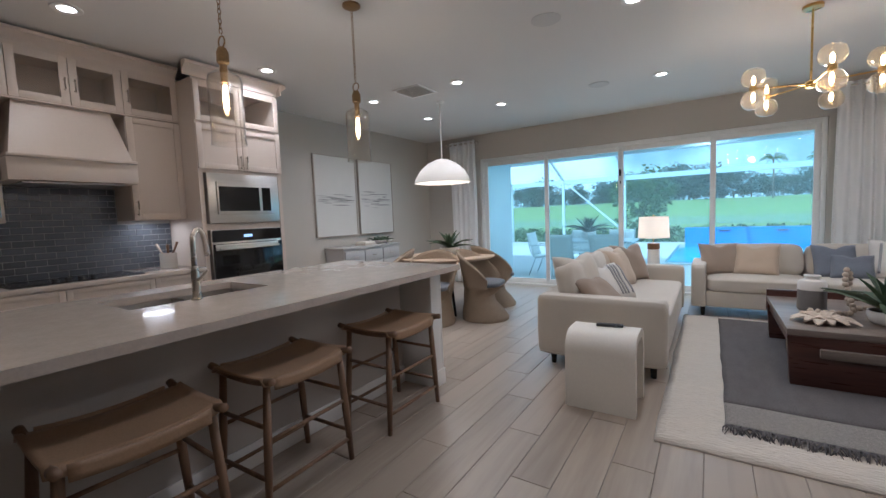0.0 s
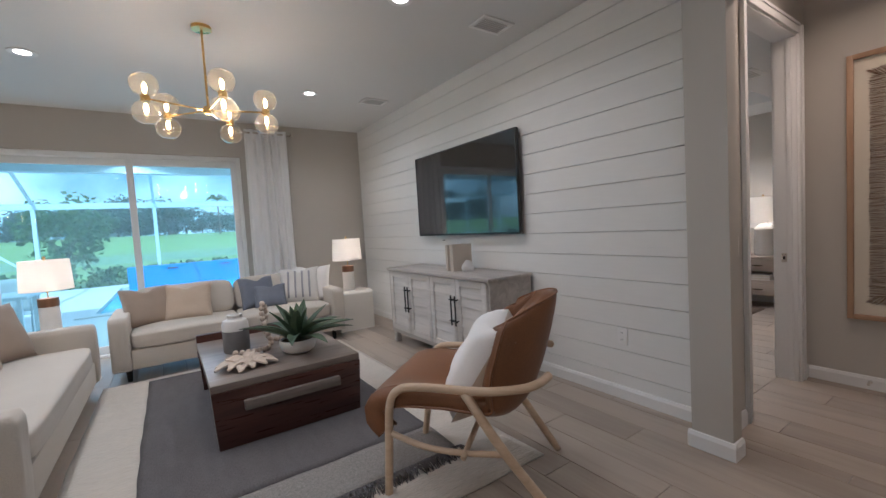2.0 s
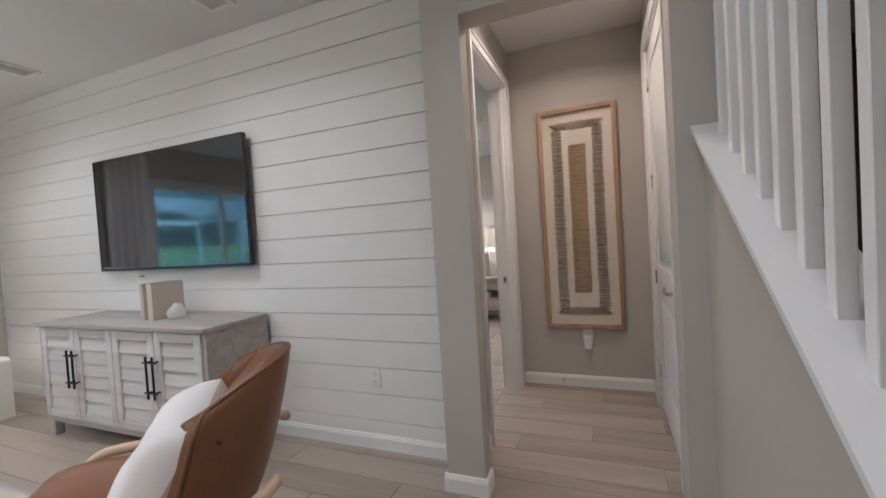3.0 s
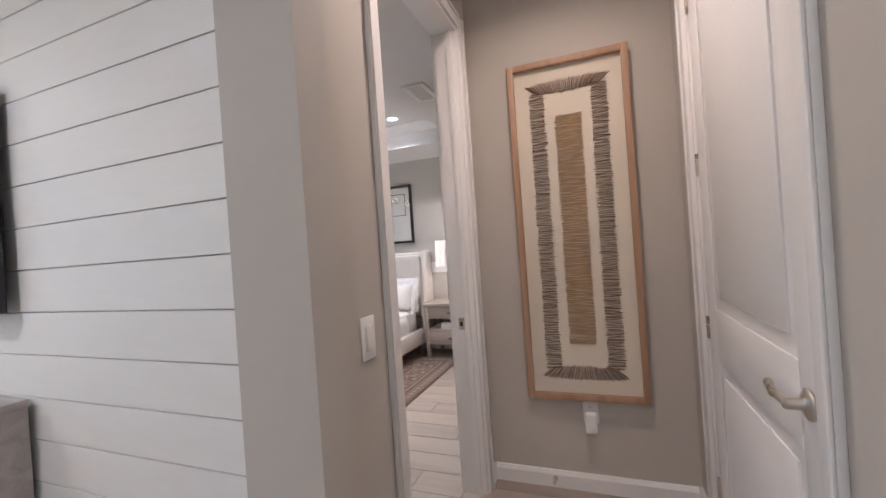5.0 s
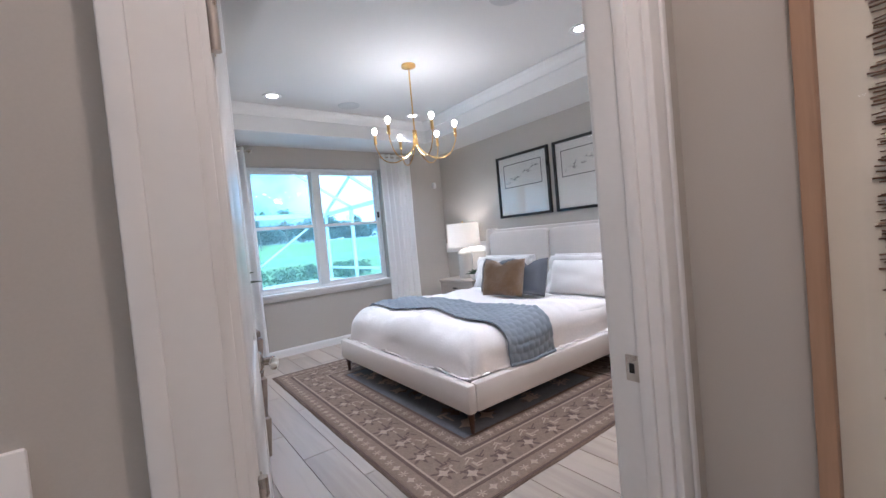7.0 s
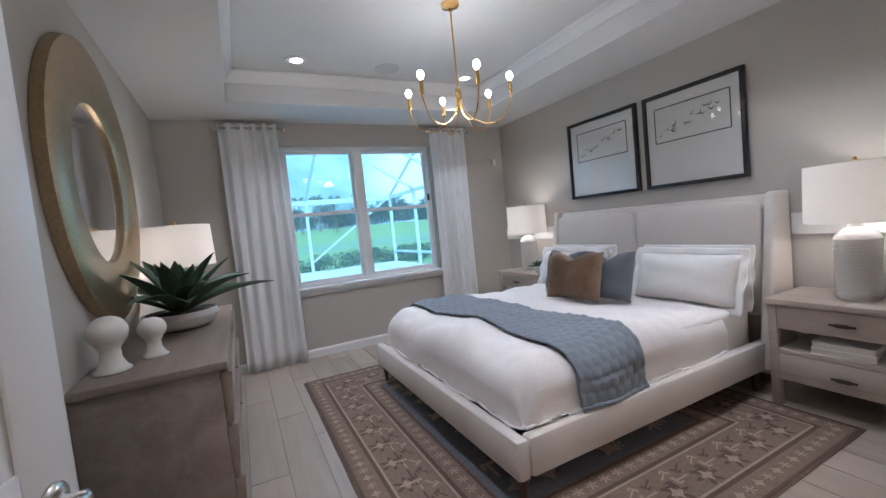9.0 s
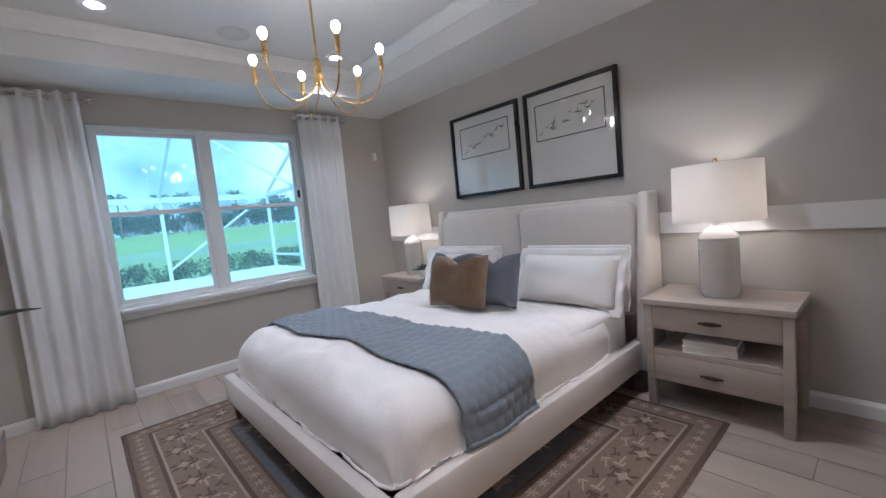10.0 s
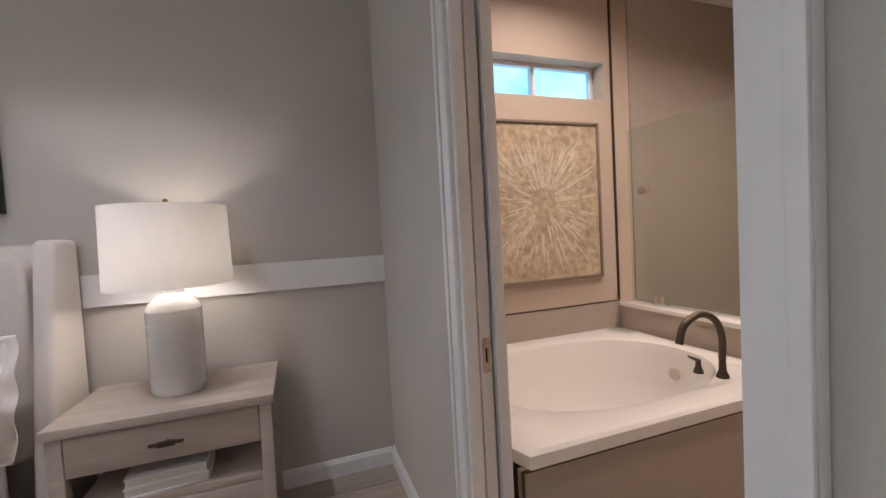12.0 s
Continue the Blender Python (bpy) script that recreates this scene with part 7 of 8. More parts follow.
hb = bmesh.new()
fm = Matrix.Rotation(radians(-17), 4, "X") @ Matrix.Translation((0, 0, 0.37 / 2 * 0.93))
for i in range(5200):
    u, v = rn.uniform(-0.97, 0.97), rn.uniform(-0.97, 0.97)
    rim = (1 - u ** 4) * (1 - v ** 4)
    y = -(0.02 + rim ** 0.6) * 0.21 / 2 + 0.12 * 0.21 * noise.noise(Vector((u * 1.3 + 23, v * 1.3, -1))) * rim ** 0.5
    z = v * (1 - 0.07 * (1 - u * u) * v * v) * 0.185
    if v > 0:
        z -= 0.16 * 0.37 * v * v * math.exp(-(u / 0.3) ** 2)
    p = fm @ Vector((u * 0.23, y, z))
    d = (fm.to_3x3() @ Vector((rn.uniform(-0.5, 0.5) + u * 0.4, -1.0, rn.uniform(-0.9, 0.1)))).normalized() * rn.uniform(0.014, 0.026)
    side = d.cross(Vector((0, 0, 1))).normalized() * 0.0013
    hb.faces.new((hb.verts.new(p - side), hb.verts.new(p + side), hb.verts.new(p + d)))
tagged(part("fur", hb, M_FUR, fur, "tufts of caramel fur", recalc=False), kind="stuff")


# nightstands
M_GREYWASH = wood("greywashed_wood", (0.36, 0.30, 0.245), (0.50, 0.43, 0.36), 0.5, axis=1, rings=12)


def nightstand(at):
    t = thing("nightstand", "greywashed two-drawer nightstand with an open shelf", "nightstand", at, group="nightstands")
    w, d = 0.70, 0.45     # along y and x; the front faces -x
    boxes("top", M_GREYWASH, [((-0.012, -w / 2 - 0.01, 0.62), (d, w / 2 + 0.01, 0.655))], t, bevel=0.004)
    for sy in (-1, 1):
        for x in (0.0, d - 0.045):
            bm = bmesh.new()
            y = sy * (w / 2 - 0.0225)
            box(bm, (x, y - 0.0225, 0), (x + 0.045, y + 0.0225, 0.619), 0.003)
            for v in bm.verts:
                if v.co.z < 0.05:
                    v.co.y -= sy * 0.006
            part("leg", bm, M_GREYWASH, t, smooth=True)
    boxes("shelf", M_GREYWASH, [((0.01, -w / 2 + 0.046, 0.325), (d - 0.01, w / 2 - 0.046, 0.355))], t, bevel=0.002)
    for z0, z1 in ((0.475, 0.615), (0.165, 0.322)):
        dr = boxes("drawer", M_GREYWASH, [((0.004, -w / 2 + 0.048, z0), (d - 0.02, w / 2 - 0.048, z1))], t, bevel=0.003)
        bm = bmesh.new()
        zc = (z0 + z1) / 2
        lathe(bm, [(0, 0), (0.006, 0), (0.004, 0.02), (0, 0.021)], n=8, m=Matrix.Translation((0.004, 0, zc)) @ Matrix.Rotation(radians(-90), 4, "Y"))
        box(bm, (-0.024, -0.055, zc - 0.006), (-0.012, 0.055, zc + 0.006), 0.003)
        box(bm, (-0.030, -0.03, zc - 0.010), (-0.012, 0.03, zc + 0.010), 0.004)
        part("pull", bm, M_DARKBRONZE, dr, "dark bronze pull", smooth=True)
    return t


M_DARKBRONZE = surf("dark_bronze", (0.10, 0.08, 0.06), 0.4, metal=0.9, var=0.1)
n1 = nightstand((7.385, 3.375, 0.0))
copy_thing(n1, pose(7.385, 6.20, 0))
M_RIDGED = surf("ridged_white_glaze", (0.70, 0.67, 0.63), 0.25, var=0.06, scale=6, fine=60, bump=0.5, depth=0.006, stretch=(0.25, 0.25, 5), coat=0.4)
body = [(0, 0), (0.088, 0), (0.095, 0.012)] + [(0.097 + (0.0035 if k % 2 else 0.0), 0.02 + k * 0.012) for k in range(26)] + [(0.09, 0.342), (0.06, 0.37), (0.04, 0.382), (0.036, 0.40), (0.0, 0.40)]
for y in (3.38, 6.22):
    table_lamp("white ridged ceramic bedside lamp with a drum shade, lit", (7.61, y, 0.655), M_RIDGED, (0.222, 0.216, 0.432, 0.75), 1.9, None, [(r, z * 1.05) for r, z in body])
bk = thing("book_stack", "two white books lying on the nightstand shelf", "book", (7.50, 3.40, 0.355), 4)
for k, (z, h, w) in enumerate(((0, 0.035, 0.27), (0.0355, 0.035, 0.26))):
    b = boxes("book", M_TRIM, [((-0.09, -w / 2, z), (0.09, w / 2, z + 0.004)), ((-0.09, -w / 2, z + h - 0.004), (0.09, w / 2, z + h)), ((0.086, -w / 2, z + 0.004), (0.09, w / 2, z + h - 0.004))], bk)
    boxes("page_block", M_PAGE, [((-0.086, -w / 2 + 0.004, z + 0.0045), (0.085, w / 2 - 0.004, z + h - 0.0045))], b)
agave("tiny succulent in a white pot on the nightstand", (7.50, 5.94, 0.655), 16, 0.11, 0.03, (0.05, 0.075), 15, "potted_succulent")

# framed bird prints
M_BLACKFRAME = surf("black_lacquer_frame", (0.012, 0.011, 0.011), 0.3, var=0.1)
M_PRINT = surf("print_paper", (0.70, 0.69, 0.68), 0.9, var=0.03, fine=200, bump=0.1)
M_INK = surf("print_ink", (0.06, 0.06, 0.065), 0.9, var=0.2)
for k, (y0, y1) in enumerate(((4.862, 5.686), (3.998, 4.792))):
    t = thing("framed_print", "bird print with a wide mat in a black frame", "picture", (BE - 0.001, (y0 + y1) / 2, 1.412), -90, group="bird prints")
    w, h, f = y1 - y0, 0.775, 0.03
    boxes("frame", M_BLACKFRAME, [((-w / 2, -0.035, 0), (-w / 2 + f, -0.001, h)), ((w / 2 - f, -0.035, 0), (w / 2, -0.001, h)), ((-w / 2 + f, -0.035, 0), (w / 2 - f, -0.001, f)), ((-w / 2 + f, -0.035, h - f), (w / 2 - f, -0.001, h))], t, bevel=0.002)
    boxes("mat_board", M_PRINT, [((-w / 2 + f, -0.014, f), (w / 2 - f, -0.004, h - f))], t)
    px, z0, z1 = 0.30, 0.37, 0.66
    boxes("inner_border", M_INK, [((-px, -0.0165, z0), (-px + 0.008, -0.0145, z1)), ((px - 0.008, -0.0165, z0), (px, -0.0145, z1)), ((-px + 0.008, -0.0165, z0), (px - 0.008, -0.0145, z0 + 0.008)), ((-px + 0.008, -0.0165, z1 - 0.008), (px - 0.008, -0.0145, z1))], t, "thin dark inner border")
    rn = random.Random(31 + k)
    for i in range(15):
        q = i / 14
        x, z = -0.22 + 0.44 * q + rn.uniform(-0.03, 0.03), 0.45 + 0.13 * q + rn.uniform(-0.03, 0.03)
        s, a = rn.uniform(0.95, 1.6), rn.uniform(-0.3, 0.8)
        bm = bmesh.new()
        pts = [(-0.022, 0.010), (-0.010, 0.004), (0, 0), (0.010, 0.008), (0.020, 0.020), (0.012, 0.004), (0.002, -0.006), (-0.012, -0.002)]
        ca, sa = math.cos(a) * s, math.sin(a) * s
        bm.faces.new([bm.verts.new((x + u * ca - v * sa, -0.0150, z + u * sa + v * ca)) for u, v in pts])
        part("bird", bm, M_INK, t, recalc=False)
    boxes("glazing", M_CLEAR, [((-w / 2 + f - 0.002, -0.026, f - 0.002), (w / 2 - f + 0.002, -0.024, h - f + 0.002))], t).visible_shadow = False

# brass candle chandelier
M_WHITEBULB = glow("round_white_bulb", (1.0, 0.80, 0.56), 18)
bc = thing("candle_chandelier", "thin brass chandelier with curved arms and round bulbs", "chandelier", (6.03, 4.845, TRAY))
bm = bmesh.new()
lathe(bm, [(0, 0), (0.062, 0), (0.062, -0.016), (0.02, -0.03), (0, -0.032)], n=24)
part("canopy", bm, M_BRASS, bc, smooth=True)
bm = bmesh.new()
tube(bm, [(0, 0, -0.03), (0, 0, -0.57)], 0.006)
lathe(bm, [(0, -0.55), (0.018, -0.56), (0.022, -0.65), (0.026, -0.68), (0.02, -0.7), (0, -0.705)], n=16)
part("stem", bm, M_BRASS, bc, smooth=True)
for k in range(6):
    a = radians(-40 + 60 * k)
    c, s = math.cos(a), math.sin(a)
    bm = bmesh.new()
    tube(bm, smooth_path([(c * 0.012, s * 0.012, -0.67), (c * 0.06, s * 0.06, -0.75), (c * 0.18, s * 0.18, -0.82), (c * 0.29, s * 0.29, -0.79), (c * 0.345, s * 0.345, -0.69), (c * 0.35, s * 0.35, -0.65)], 6), 0.0045, 8)
    lathe(bm, [(0, -0.65), (0.013, -0.65), (0.012, -0.57), (0, -0.568)], at=(c * 0.35, s * 0.35, 0), n=12)
    arm = part("arm", bm, M_BRASS, bc, smooth=True)
    bm = bmesh.new()
    lathe(bm, [(0, -0.568), (0.012, -0.56), (0.022, -0.542), (0.023, -0.53), (0.015, -0.512), (0, -0.506)], at=(c * 0.35, s * 0.35, 0), n=16)
    part("bulb", bm, M_WHITEBULB, arm, "glowing round bulb", smooth="all").visible_shadow = False
lamp("candle_chandelier_lamp", "POINT", (6.03, 4.845, 2.12), 12, (1.0, 0.88, 0.74), 0.06)

# dresser, mirror and ornaments
M_DRESSER = wood("grey_brown_oak", (0.20, 0.155, 0.125), (0.33, 0.27, 0.22), 0.4, axis=1, rings=10)
dr = thing("dresser", "grey-brown oak dresser with drawers on black metal legs", "dresser", (BW + 0.005, 4.18, 0))
DL, DD = 1.68, 0.485
boxes("body", M_DRESSER, [((0, 0.01, 0.17), (DD - 0.03, DL - 0.01, 0.82))], dr, bevel=0.003)
boxes("top", M_DRESSER, [((0, 0, 0.821), (DD, DL, 0.852))], dr, bevel=0.004)
for r in range(3):
    for c in range(2):
        y0, z0 = 0.015 + c * (DL / 2 - 0.008), 0.18 + r * 0.213
        bm = bmesh.new()
        box(bm, (DD - 0.029, y0, z0), (DD - 0.004, y0 + DL / 2 - 0.022, z0 + 0.20), 0.003)
        for v in bm.verts:
            if v.co.z > z0 + 0.15 and v.co.x > DD - 0.012:
                v.co.x += 0.016
        part("drawer", bm, M_DRESSER, dr, smooth=True)
for y in (0.12, DL - 0.12):
    bm = bmesh.new()
    for x in (0.03, DD - 0.05):
        tube(bm, smooth_path([(x, y - 0.05, 0.169), (x + 0.01, y - 0.03, 0.08), (x + 0.02, y, 0.008)], 5), 0.009, 8)
    tube(bm, [(0.05, y, 0.008), (DD - 0.03, y, 0.008)], 0.008, 8)
    part("metal_leg", bm, M_BLACK, dr, "black bent metal legs", smooth="all")
M_GOLDLEAF = surf("antique_gold", (0.42, 0.32, 0.185), 0.38, metal=0.85, var=0.25, scale=6, fine=80, bump=0.2)
M_MIRROR = surf("mirror_silver", (0.92, 0.93, 0.93), 0.02, metal=1.0, var=0.0, bump=0.0)
mir = thing("round_mirror", "large round mirror in a wide antique gold frame", "mirror", (BW + 0.002, 4.90, 1.64))
R = 0.65
bm = bmesh.new()
lathe(bm, [(0.37, 0.014), (0.375, 0.03), (0.39, 0.036), (R - 0.02, 0.05), (R, 0.042), (R, 0.0), (0.37, 0.0), (0.37, 0.014)], n=72, m=Matrix.Rotation(radians(90), 4, "Y"))
part("frame", bm, M_GOLDLEAF, mir, smooth=True)
bm = bmesh.new()
lathe(bm, [(0, 0.012), (0.369, 0.012), (0.369, 0.006), (0, 0.006)], n=64, m=Matrix.Rotation(radians(90), 4, "Y"))
part("glass", bm, M_MIRROR, mir, "silvered mirror glass")
agave("dark green agave in a low white bowl on the dresser", (4.25, 5.14, 0.852), 24, 0.52, 0.105, (0.19, 0.10), 6)
table_lamp("white lamp with a drum shade on the dresser, lit", (4.22, 5.62, 0.852), M_RIDGED, (0.215, 0.205, 0.33, 0.60), 3.0, None, [(0, 0), (0.07, 0), (0.085, 0.05), (0.085, 0.20), (0.06, 0.26), (0.03, 0.29), (0, 0.29)])
for (x, y, k) in ((4.09, 4.40, 1.0), (4.21, 4.53, 0.78)):
    o = thing("sculpture", "matt white ball sculpture on a flared foot, on the dresser", "sculpture", (x, y, 0.852))
    bm = bmesh.new()
    prof = [(0, 0), (0.062, 0), (0.064, 0.006), (0.05, 0.02), (0.036, 0.05), (0.034, 0.085), (0.045, 0.105)] + [(0.068 * math.cos(radians(q)), 0.155 + 0.062 * math.sin(radians(q))) for q in range(-48, 91, 12)]
    lathe(bm, [(r * k, z * k) for r, z in prof[:-1]] + [(0, prof[-1][1] * k)], n=32)
    part("ball_on_foot", bm, M_PLASTER, o, smooth="all")


# ---- bathroom beyond the pocket door ----
casing("white casing round the bathroom doorway", 5.964, 6.75, 2.455, BS, 1, 0.065)
pk = structure(thing("door_jamb", "", "", (0, 0, 0)), "white split jamb of a pocket door", "trim")
boxes("lining", M_TRIM, [((6.732, 2.333, 0), (6.76, 2.368, 2.46)), ((6.732, 2.424, 0), (6.76, 2.462, 2.46)), ((5.957, 2.333, 0), (5.975, 2.462, 2.46)), ((5.975, 2.333, 2.44), (6.732, 2.462, 2.46))], pk, bevel=0.002)
pd = thing("pocket_door", "white pocket door slid into the wall, its edge showing", "door", (6.744, 2.396, 0.01))
boxes("leaf_edge", M_TRIM, [((0, -0.0175, 0), (0.015, 0.0175, 2.43))], pd, bevel=0.002)
boxes("edge_pull", M_NICKEL, [((-0.003, -0.012, 0.82), (0.0, 0.012, 0.92))], pd, "nickel edge pull")
boxes("pull_slot", M_BLACK, [((-0.0036, -0.003, 0.85), (-0.0031, 0.003, 0.89))], pd)
M_BATHTILE = surf("greige_bath_tile", (0.40, 0.34, 0.28), 0.35, var=0.08, scale=5, fine=60, bump=0.06)
M_TUB = surf("white_acrylic", (0.80, 0.77, 0.72), 0.12, var=0.01, bump=0.0, coat=0.5)
tub = thing("bathtub", "white oval drop-in bathtub in a tiled surround", "bathtub", (7.30, 1.592, 0))
hx, hy = 0.55, 0.70
bm = bmesh.new()
n = 64


def ring(fx):
    return [bm.verts.new(fx(2 * math.pi * k / n)) for k in range(n)]
def rect(a, dx, dy, z):
    c, s = math.cos(a), math.sin(a)
    k = 1 / max(abs(c) / dx, abs(s) / dy)
    return (c * k, s * k, z)
rings = [ring(lambda a: rect(a, hx, hy, 0.50)), ring(lambda a: rect(a, hx, hy, 0.542)), ring(lambda a: rect(a, hx - 0.012, hy - 0.012, 0.552))]
for rx, ry, z in ((0.43, 0.615, 0.552), (0.415, 0.60, 0.545), (0.40, 0.585, 0.50), (0.375, 0.55, 0.34), (0.34, 0.50, 0.20), (0.26, 0.41, 0.13), (0.1, 0.2, 0.12)):
    rings.append(ring(lambda a: (rx * math.copysign(abs(math.cos(a)) ** 0.85, math.cos(a)), ry * math.copysign(abs(math.sin(a)) ** 0.85, math.sin(a)), z)))
for p, q in zip(rings, rings[1:]):
    for i in range(n):
        bm.faces.new((p[i], p[(i + 1) % n], q[(i + 1) % n], q[i]))
bm.faces.new(rings[-1])
part("shell", bm, M_TUB, tub, smooth=True)
boxes("apron", M_BATHTILE, [((-hx + 0.012, -hy, 0), (-hx + 0.03, hy, 0.499))], tub, "greige tiled apron")
boxes("apron_trim", M_DARKBRONZE, [((-hx + 0.008, -hy, 0.488), (-hx + 0.0115, hy, 0.499)), ((-hx + 0.008, hy - 0.012, 0.01), (-hx + 0.0115, hy, 0.487))], tub, "thin bronze edge strip")
bm = bmesh.new()
lathe(bm, [(0, 0), (0.032, 0), (0.032, 0.01), (0, 0.014)], n=20, m=Matrix.Translation((0.0, -0.555, 0.42)) @ Matrix.Rotation(radians(-90), 4, "X"))
part("overflow_cover", bm, M_NICKEL, tub, "round nickel overflow cover", smooth=True)
tf = thing("tub_faucet", "brushed bronze arched tub filler with lever handles", "faucet", (6.92, 1.20, 0.552), 35)
bm = bmesh.new()
lathe(bm, [(0, 0), (0.026, 0), (0.024, 0.012), (0.015, 0.03), (0.013, 0.09), (0, 0.09)], n=18)
tube(bm, smooth_path([(0, 0, 0.08), (0, 0, 0.18), (0.025, 0.04, 0.26), (0.075, 0.11, 0.29), (0.125, 0.18, 0.25), (0.14, 0.205, 0.18)], 7), 0.015, 12)
part("spout", bm, M_DARKBRONZE, tf, smooth="all")
for s in (-1, 1):
    bm = bmesh.new()
    lathe(bm, [(0, 0), (0.022, 0), (0.02, 0.01), (0.012, 0.03), (0.011, 0.06), (0, 0.062)], at=(s * 0.09, -0.02, 0), n=16)
    tube(bm, [(s * 0.09, -0.02, 0.055), (s * 0.13, -0.02, 0.07)], [0.008, 0.005], 8)
    part("handle", bm, M_DARKBRONZE, tf, smooth="all")
structure(boxes("tub_splash", M_BATHTILE, [((BE - 0.014, 0.892, 0.5535), (BE - 0.001, 2.333, 0.722))]), "greige tile splash behind the tub", "tile")
structure(boxes("splash_trim", M_DARKBRONZE, [((BE - 0.016, 0.892, 0.723), (BE - 0.001, 2.333, 0.729)), ((BE - 0.014, 0.882, 0.73), (BE - 0.001, 0.892, CEIL))]), "thin bronze tile edge", "trim")
structure(boxes("wall_shower_pony", M_BATHTILE, [((6.72, 0.745, 0), (BE - 0.001, 0.88, 0.69))]), "low tiled wall between tub and shower", "wall")
structure(boxes("pony_cap", M_TUB, [((6.70, 0.73, 0.691), (BE - 0.001, 0.891, 0.718))], bevel=0.004), "white cap of the low wall", "trim")
sg = thing("shower_glass", "clear glass shower panel clipped above the tub wall", "shower screen", (0, 0.80, 0.72))
M_SHOWERGLASS = glass("shower_glass", (0.93, 0.96, 0.94), body=1.0)
boxes("panel", M_SHOWERGLASS, [((6.72, 0, 0), (7.81, 0.009, 1.12))], sg).visible_shadow = False
for x, z in ((7.70, 0.72), (7.60, 0.03)):
    boxes("clip", M_NICKEL, [((x - 0.025, -0.012, z - 0.022), (x + 0.025, 0.021, z + 0.022))], sg, "nickel glass clip", bevel=0.003)
structure(boxes("wall_shower_tile", M_BATHTILE, [((BE - 0.012, -0.598, 0), (BE - 0.001, 0.742, CEIL)), ((6.0, -0.599, 0), (BE - 0.013, -0.587, CEIL))]), "greige tiled shower wall", "wall")
M_TAUPEFRAME = surf("taupe_frame", (0.24, 0.19, 0.14), 0.4, metal=0.3, var=0.1)
M_BURST = surf("gold_wash_canvas", (0.46, 0.36, 0.24), 0.75, var=0.5, scale=5, fine=26, bump=0.9, depth=0.006)
ab = thing("abstract_canvas", "gold and cream abstract burst canvas in a taupe frame", "painting", (BE - 0.001, 1.46, 0.90), -90)
w, h = 0.86, 0.985
boxes("frame", M_TAUPEFRAME, [((-w / 2, -0.04, 0), (-w / 2 + 0.018, -0.001, h)), ((w / 2 - 0.018, -0.04, 0), (w / 2, -0.001, h)), ((-w / 2 + 0.018, -0.04, 0), (w / 2 - 0.018, -0.001, 0.018)), ((-w / 2 + 0.018, -0.04, h - 0.018), (w / 2 - 0.018, -0.001, h))], ab, bevel=0.002)
boxes("canvas", M_BURST, [((-w / 2 + 0.019, -0.03, 0.019), (w / 2 - 0.019, -0.002, h - 0.019))], ab)
rn = random.Random(44)
M_CREAMSTROKE = surf("cream_stroke", (0.60, 0.52, 0.41), 0.7, var=0.3, scale=20, fine=90, bump=0.6)
sb_bm = bmesh.new()
for i in range(170):
    a, r0 = rn.uniform(0, 2 * math.pi), rn.uniform(0.08, 0.35)
    r1 = r0 + rn.uniform(0.04, 0.16)
    t0 = rn.uniform(0.004, 0.011)
    c, s = math.cos(a), math.sin(a)
    q = [(r0 * c - t0 * s, r0 * s + t0 * c), (r0 * c + t0 * s, r0 * s - t0 * c), (r1 * c + 0.3 * t0 * s, r1 * s - 0.3 * t0 * c), (r1 * c - 0.3 * t0 * s, r1 * s + 0.3 * t0 * c)]
    if all(abs(x) < w / 2 - 0.03 and abs(z) < h / 2 - 0.03 for x, z in q):
        sb_bm.faces.new([sb_bm.verts.new((x, -0.0305 - 0.00001 * i, h / 2 + z)) for x, z in q])
tagged(part("brush_stroke", sb_bm, M_CREAMSTROKE, ab, "radiating cream strokes", recalc=False), kind="stuff")
bw = structure(thing("bath_window", "", "", (BE + 0.10, 0, 0)), "narrow high white slider window", "window")
boxes("window_frame", M_VINYL, [((0, 0.94, 2.045), (0.04, 0.97, 2.285)), ((0, 1.87, 2.045), (0.04, 1.90, 2.285)), ((0, 0.97, 2.045), (0.04, 1.87, 2.07)), ((0, 0.97, 2.26), (0.04, 1.87, 2.285)), ((0, 1.40, 2.07), (0.04, 1.425, 2.26))], bw, bevel=0.002)
boxes("pane", M_GLASS, [((0.018, 0.97, 2.07), (0.022, 1.40, 2.26))], bw).visible_shadow = False
boxes("pane", M_GLASS, [((0.018, 1.425, 2.07), (0.022, 1.87, 2.26))], bw).visible_shadow = False

# patterned bedroom rug
M_RUGB = surf("rug_border_weave", (0.21, 0.15, 0.11), 1.0, var=0.35, scale=40, fine=180, bump=0.9, depth=0.004)
M_RUGF = surf("rug_blue_grey_field", (0.13, 0.13, 0.14), 1.0, var=0.35, scale=30, fine=180, bump=0.9, depth=0.004)
M_RUGT = surf("rug_cream_motif", (0.36, 0.28, 0.21), 1.0, var=0.3, scale=60, fine=180, bump=0.9, depth=0.004)
M_RUGD = surf("rug_brown_motif", (0.115, 0.075, 0.055), 1.0, var=0.3, scale=60, fine=180, bump=0.9, depth=0.004)
RX0, RX1, RY0, RY1 = 4.96, 7.39, 3.30, 6.19
pr = thing("patterned_rug", "worn oriental rug in brown, cream and slate under the bed", "rug", (0, 0, 0))
bm = bmesh.new()
rug_sheet(bm, RX0, RX1, RY0, RY1, 0.0, 0.009, 0.006)
part("ground_weave", bm, M_RUGB, pr, smooth="all")


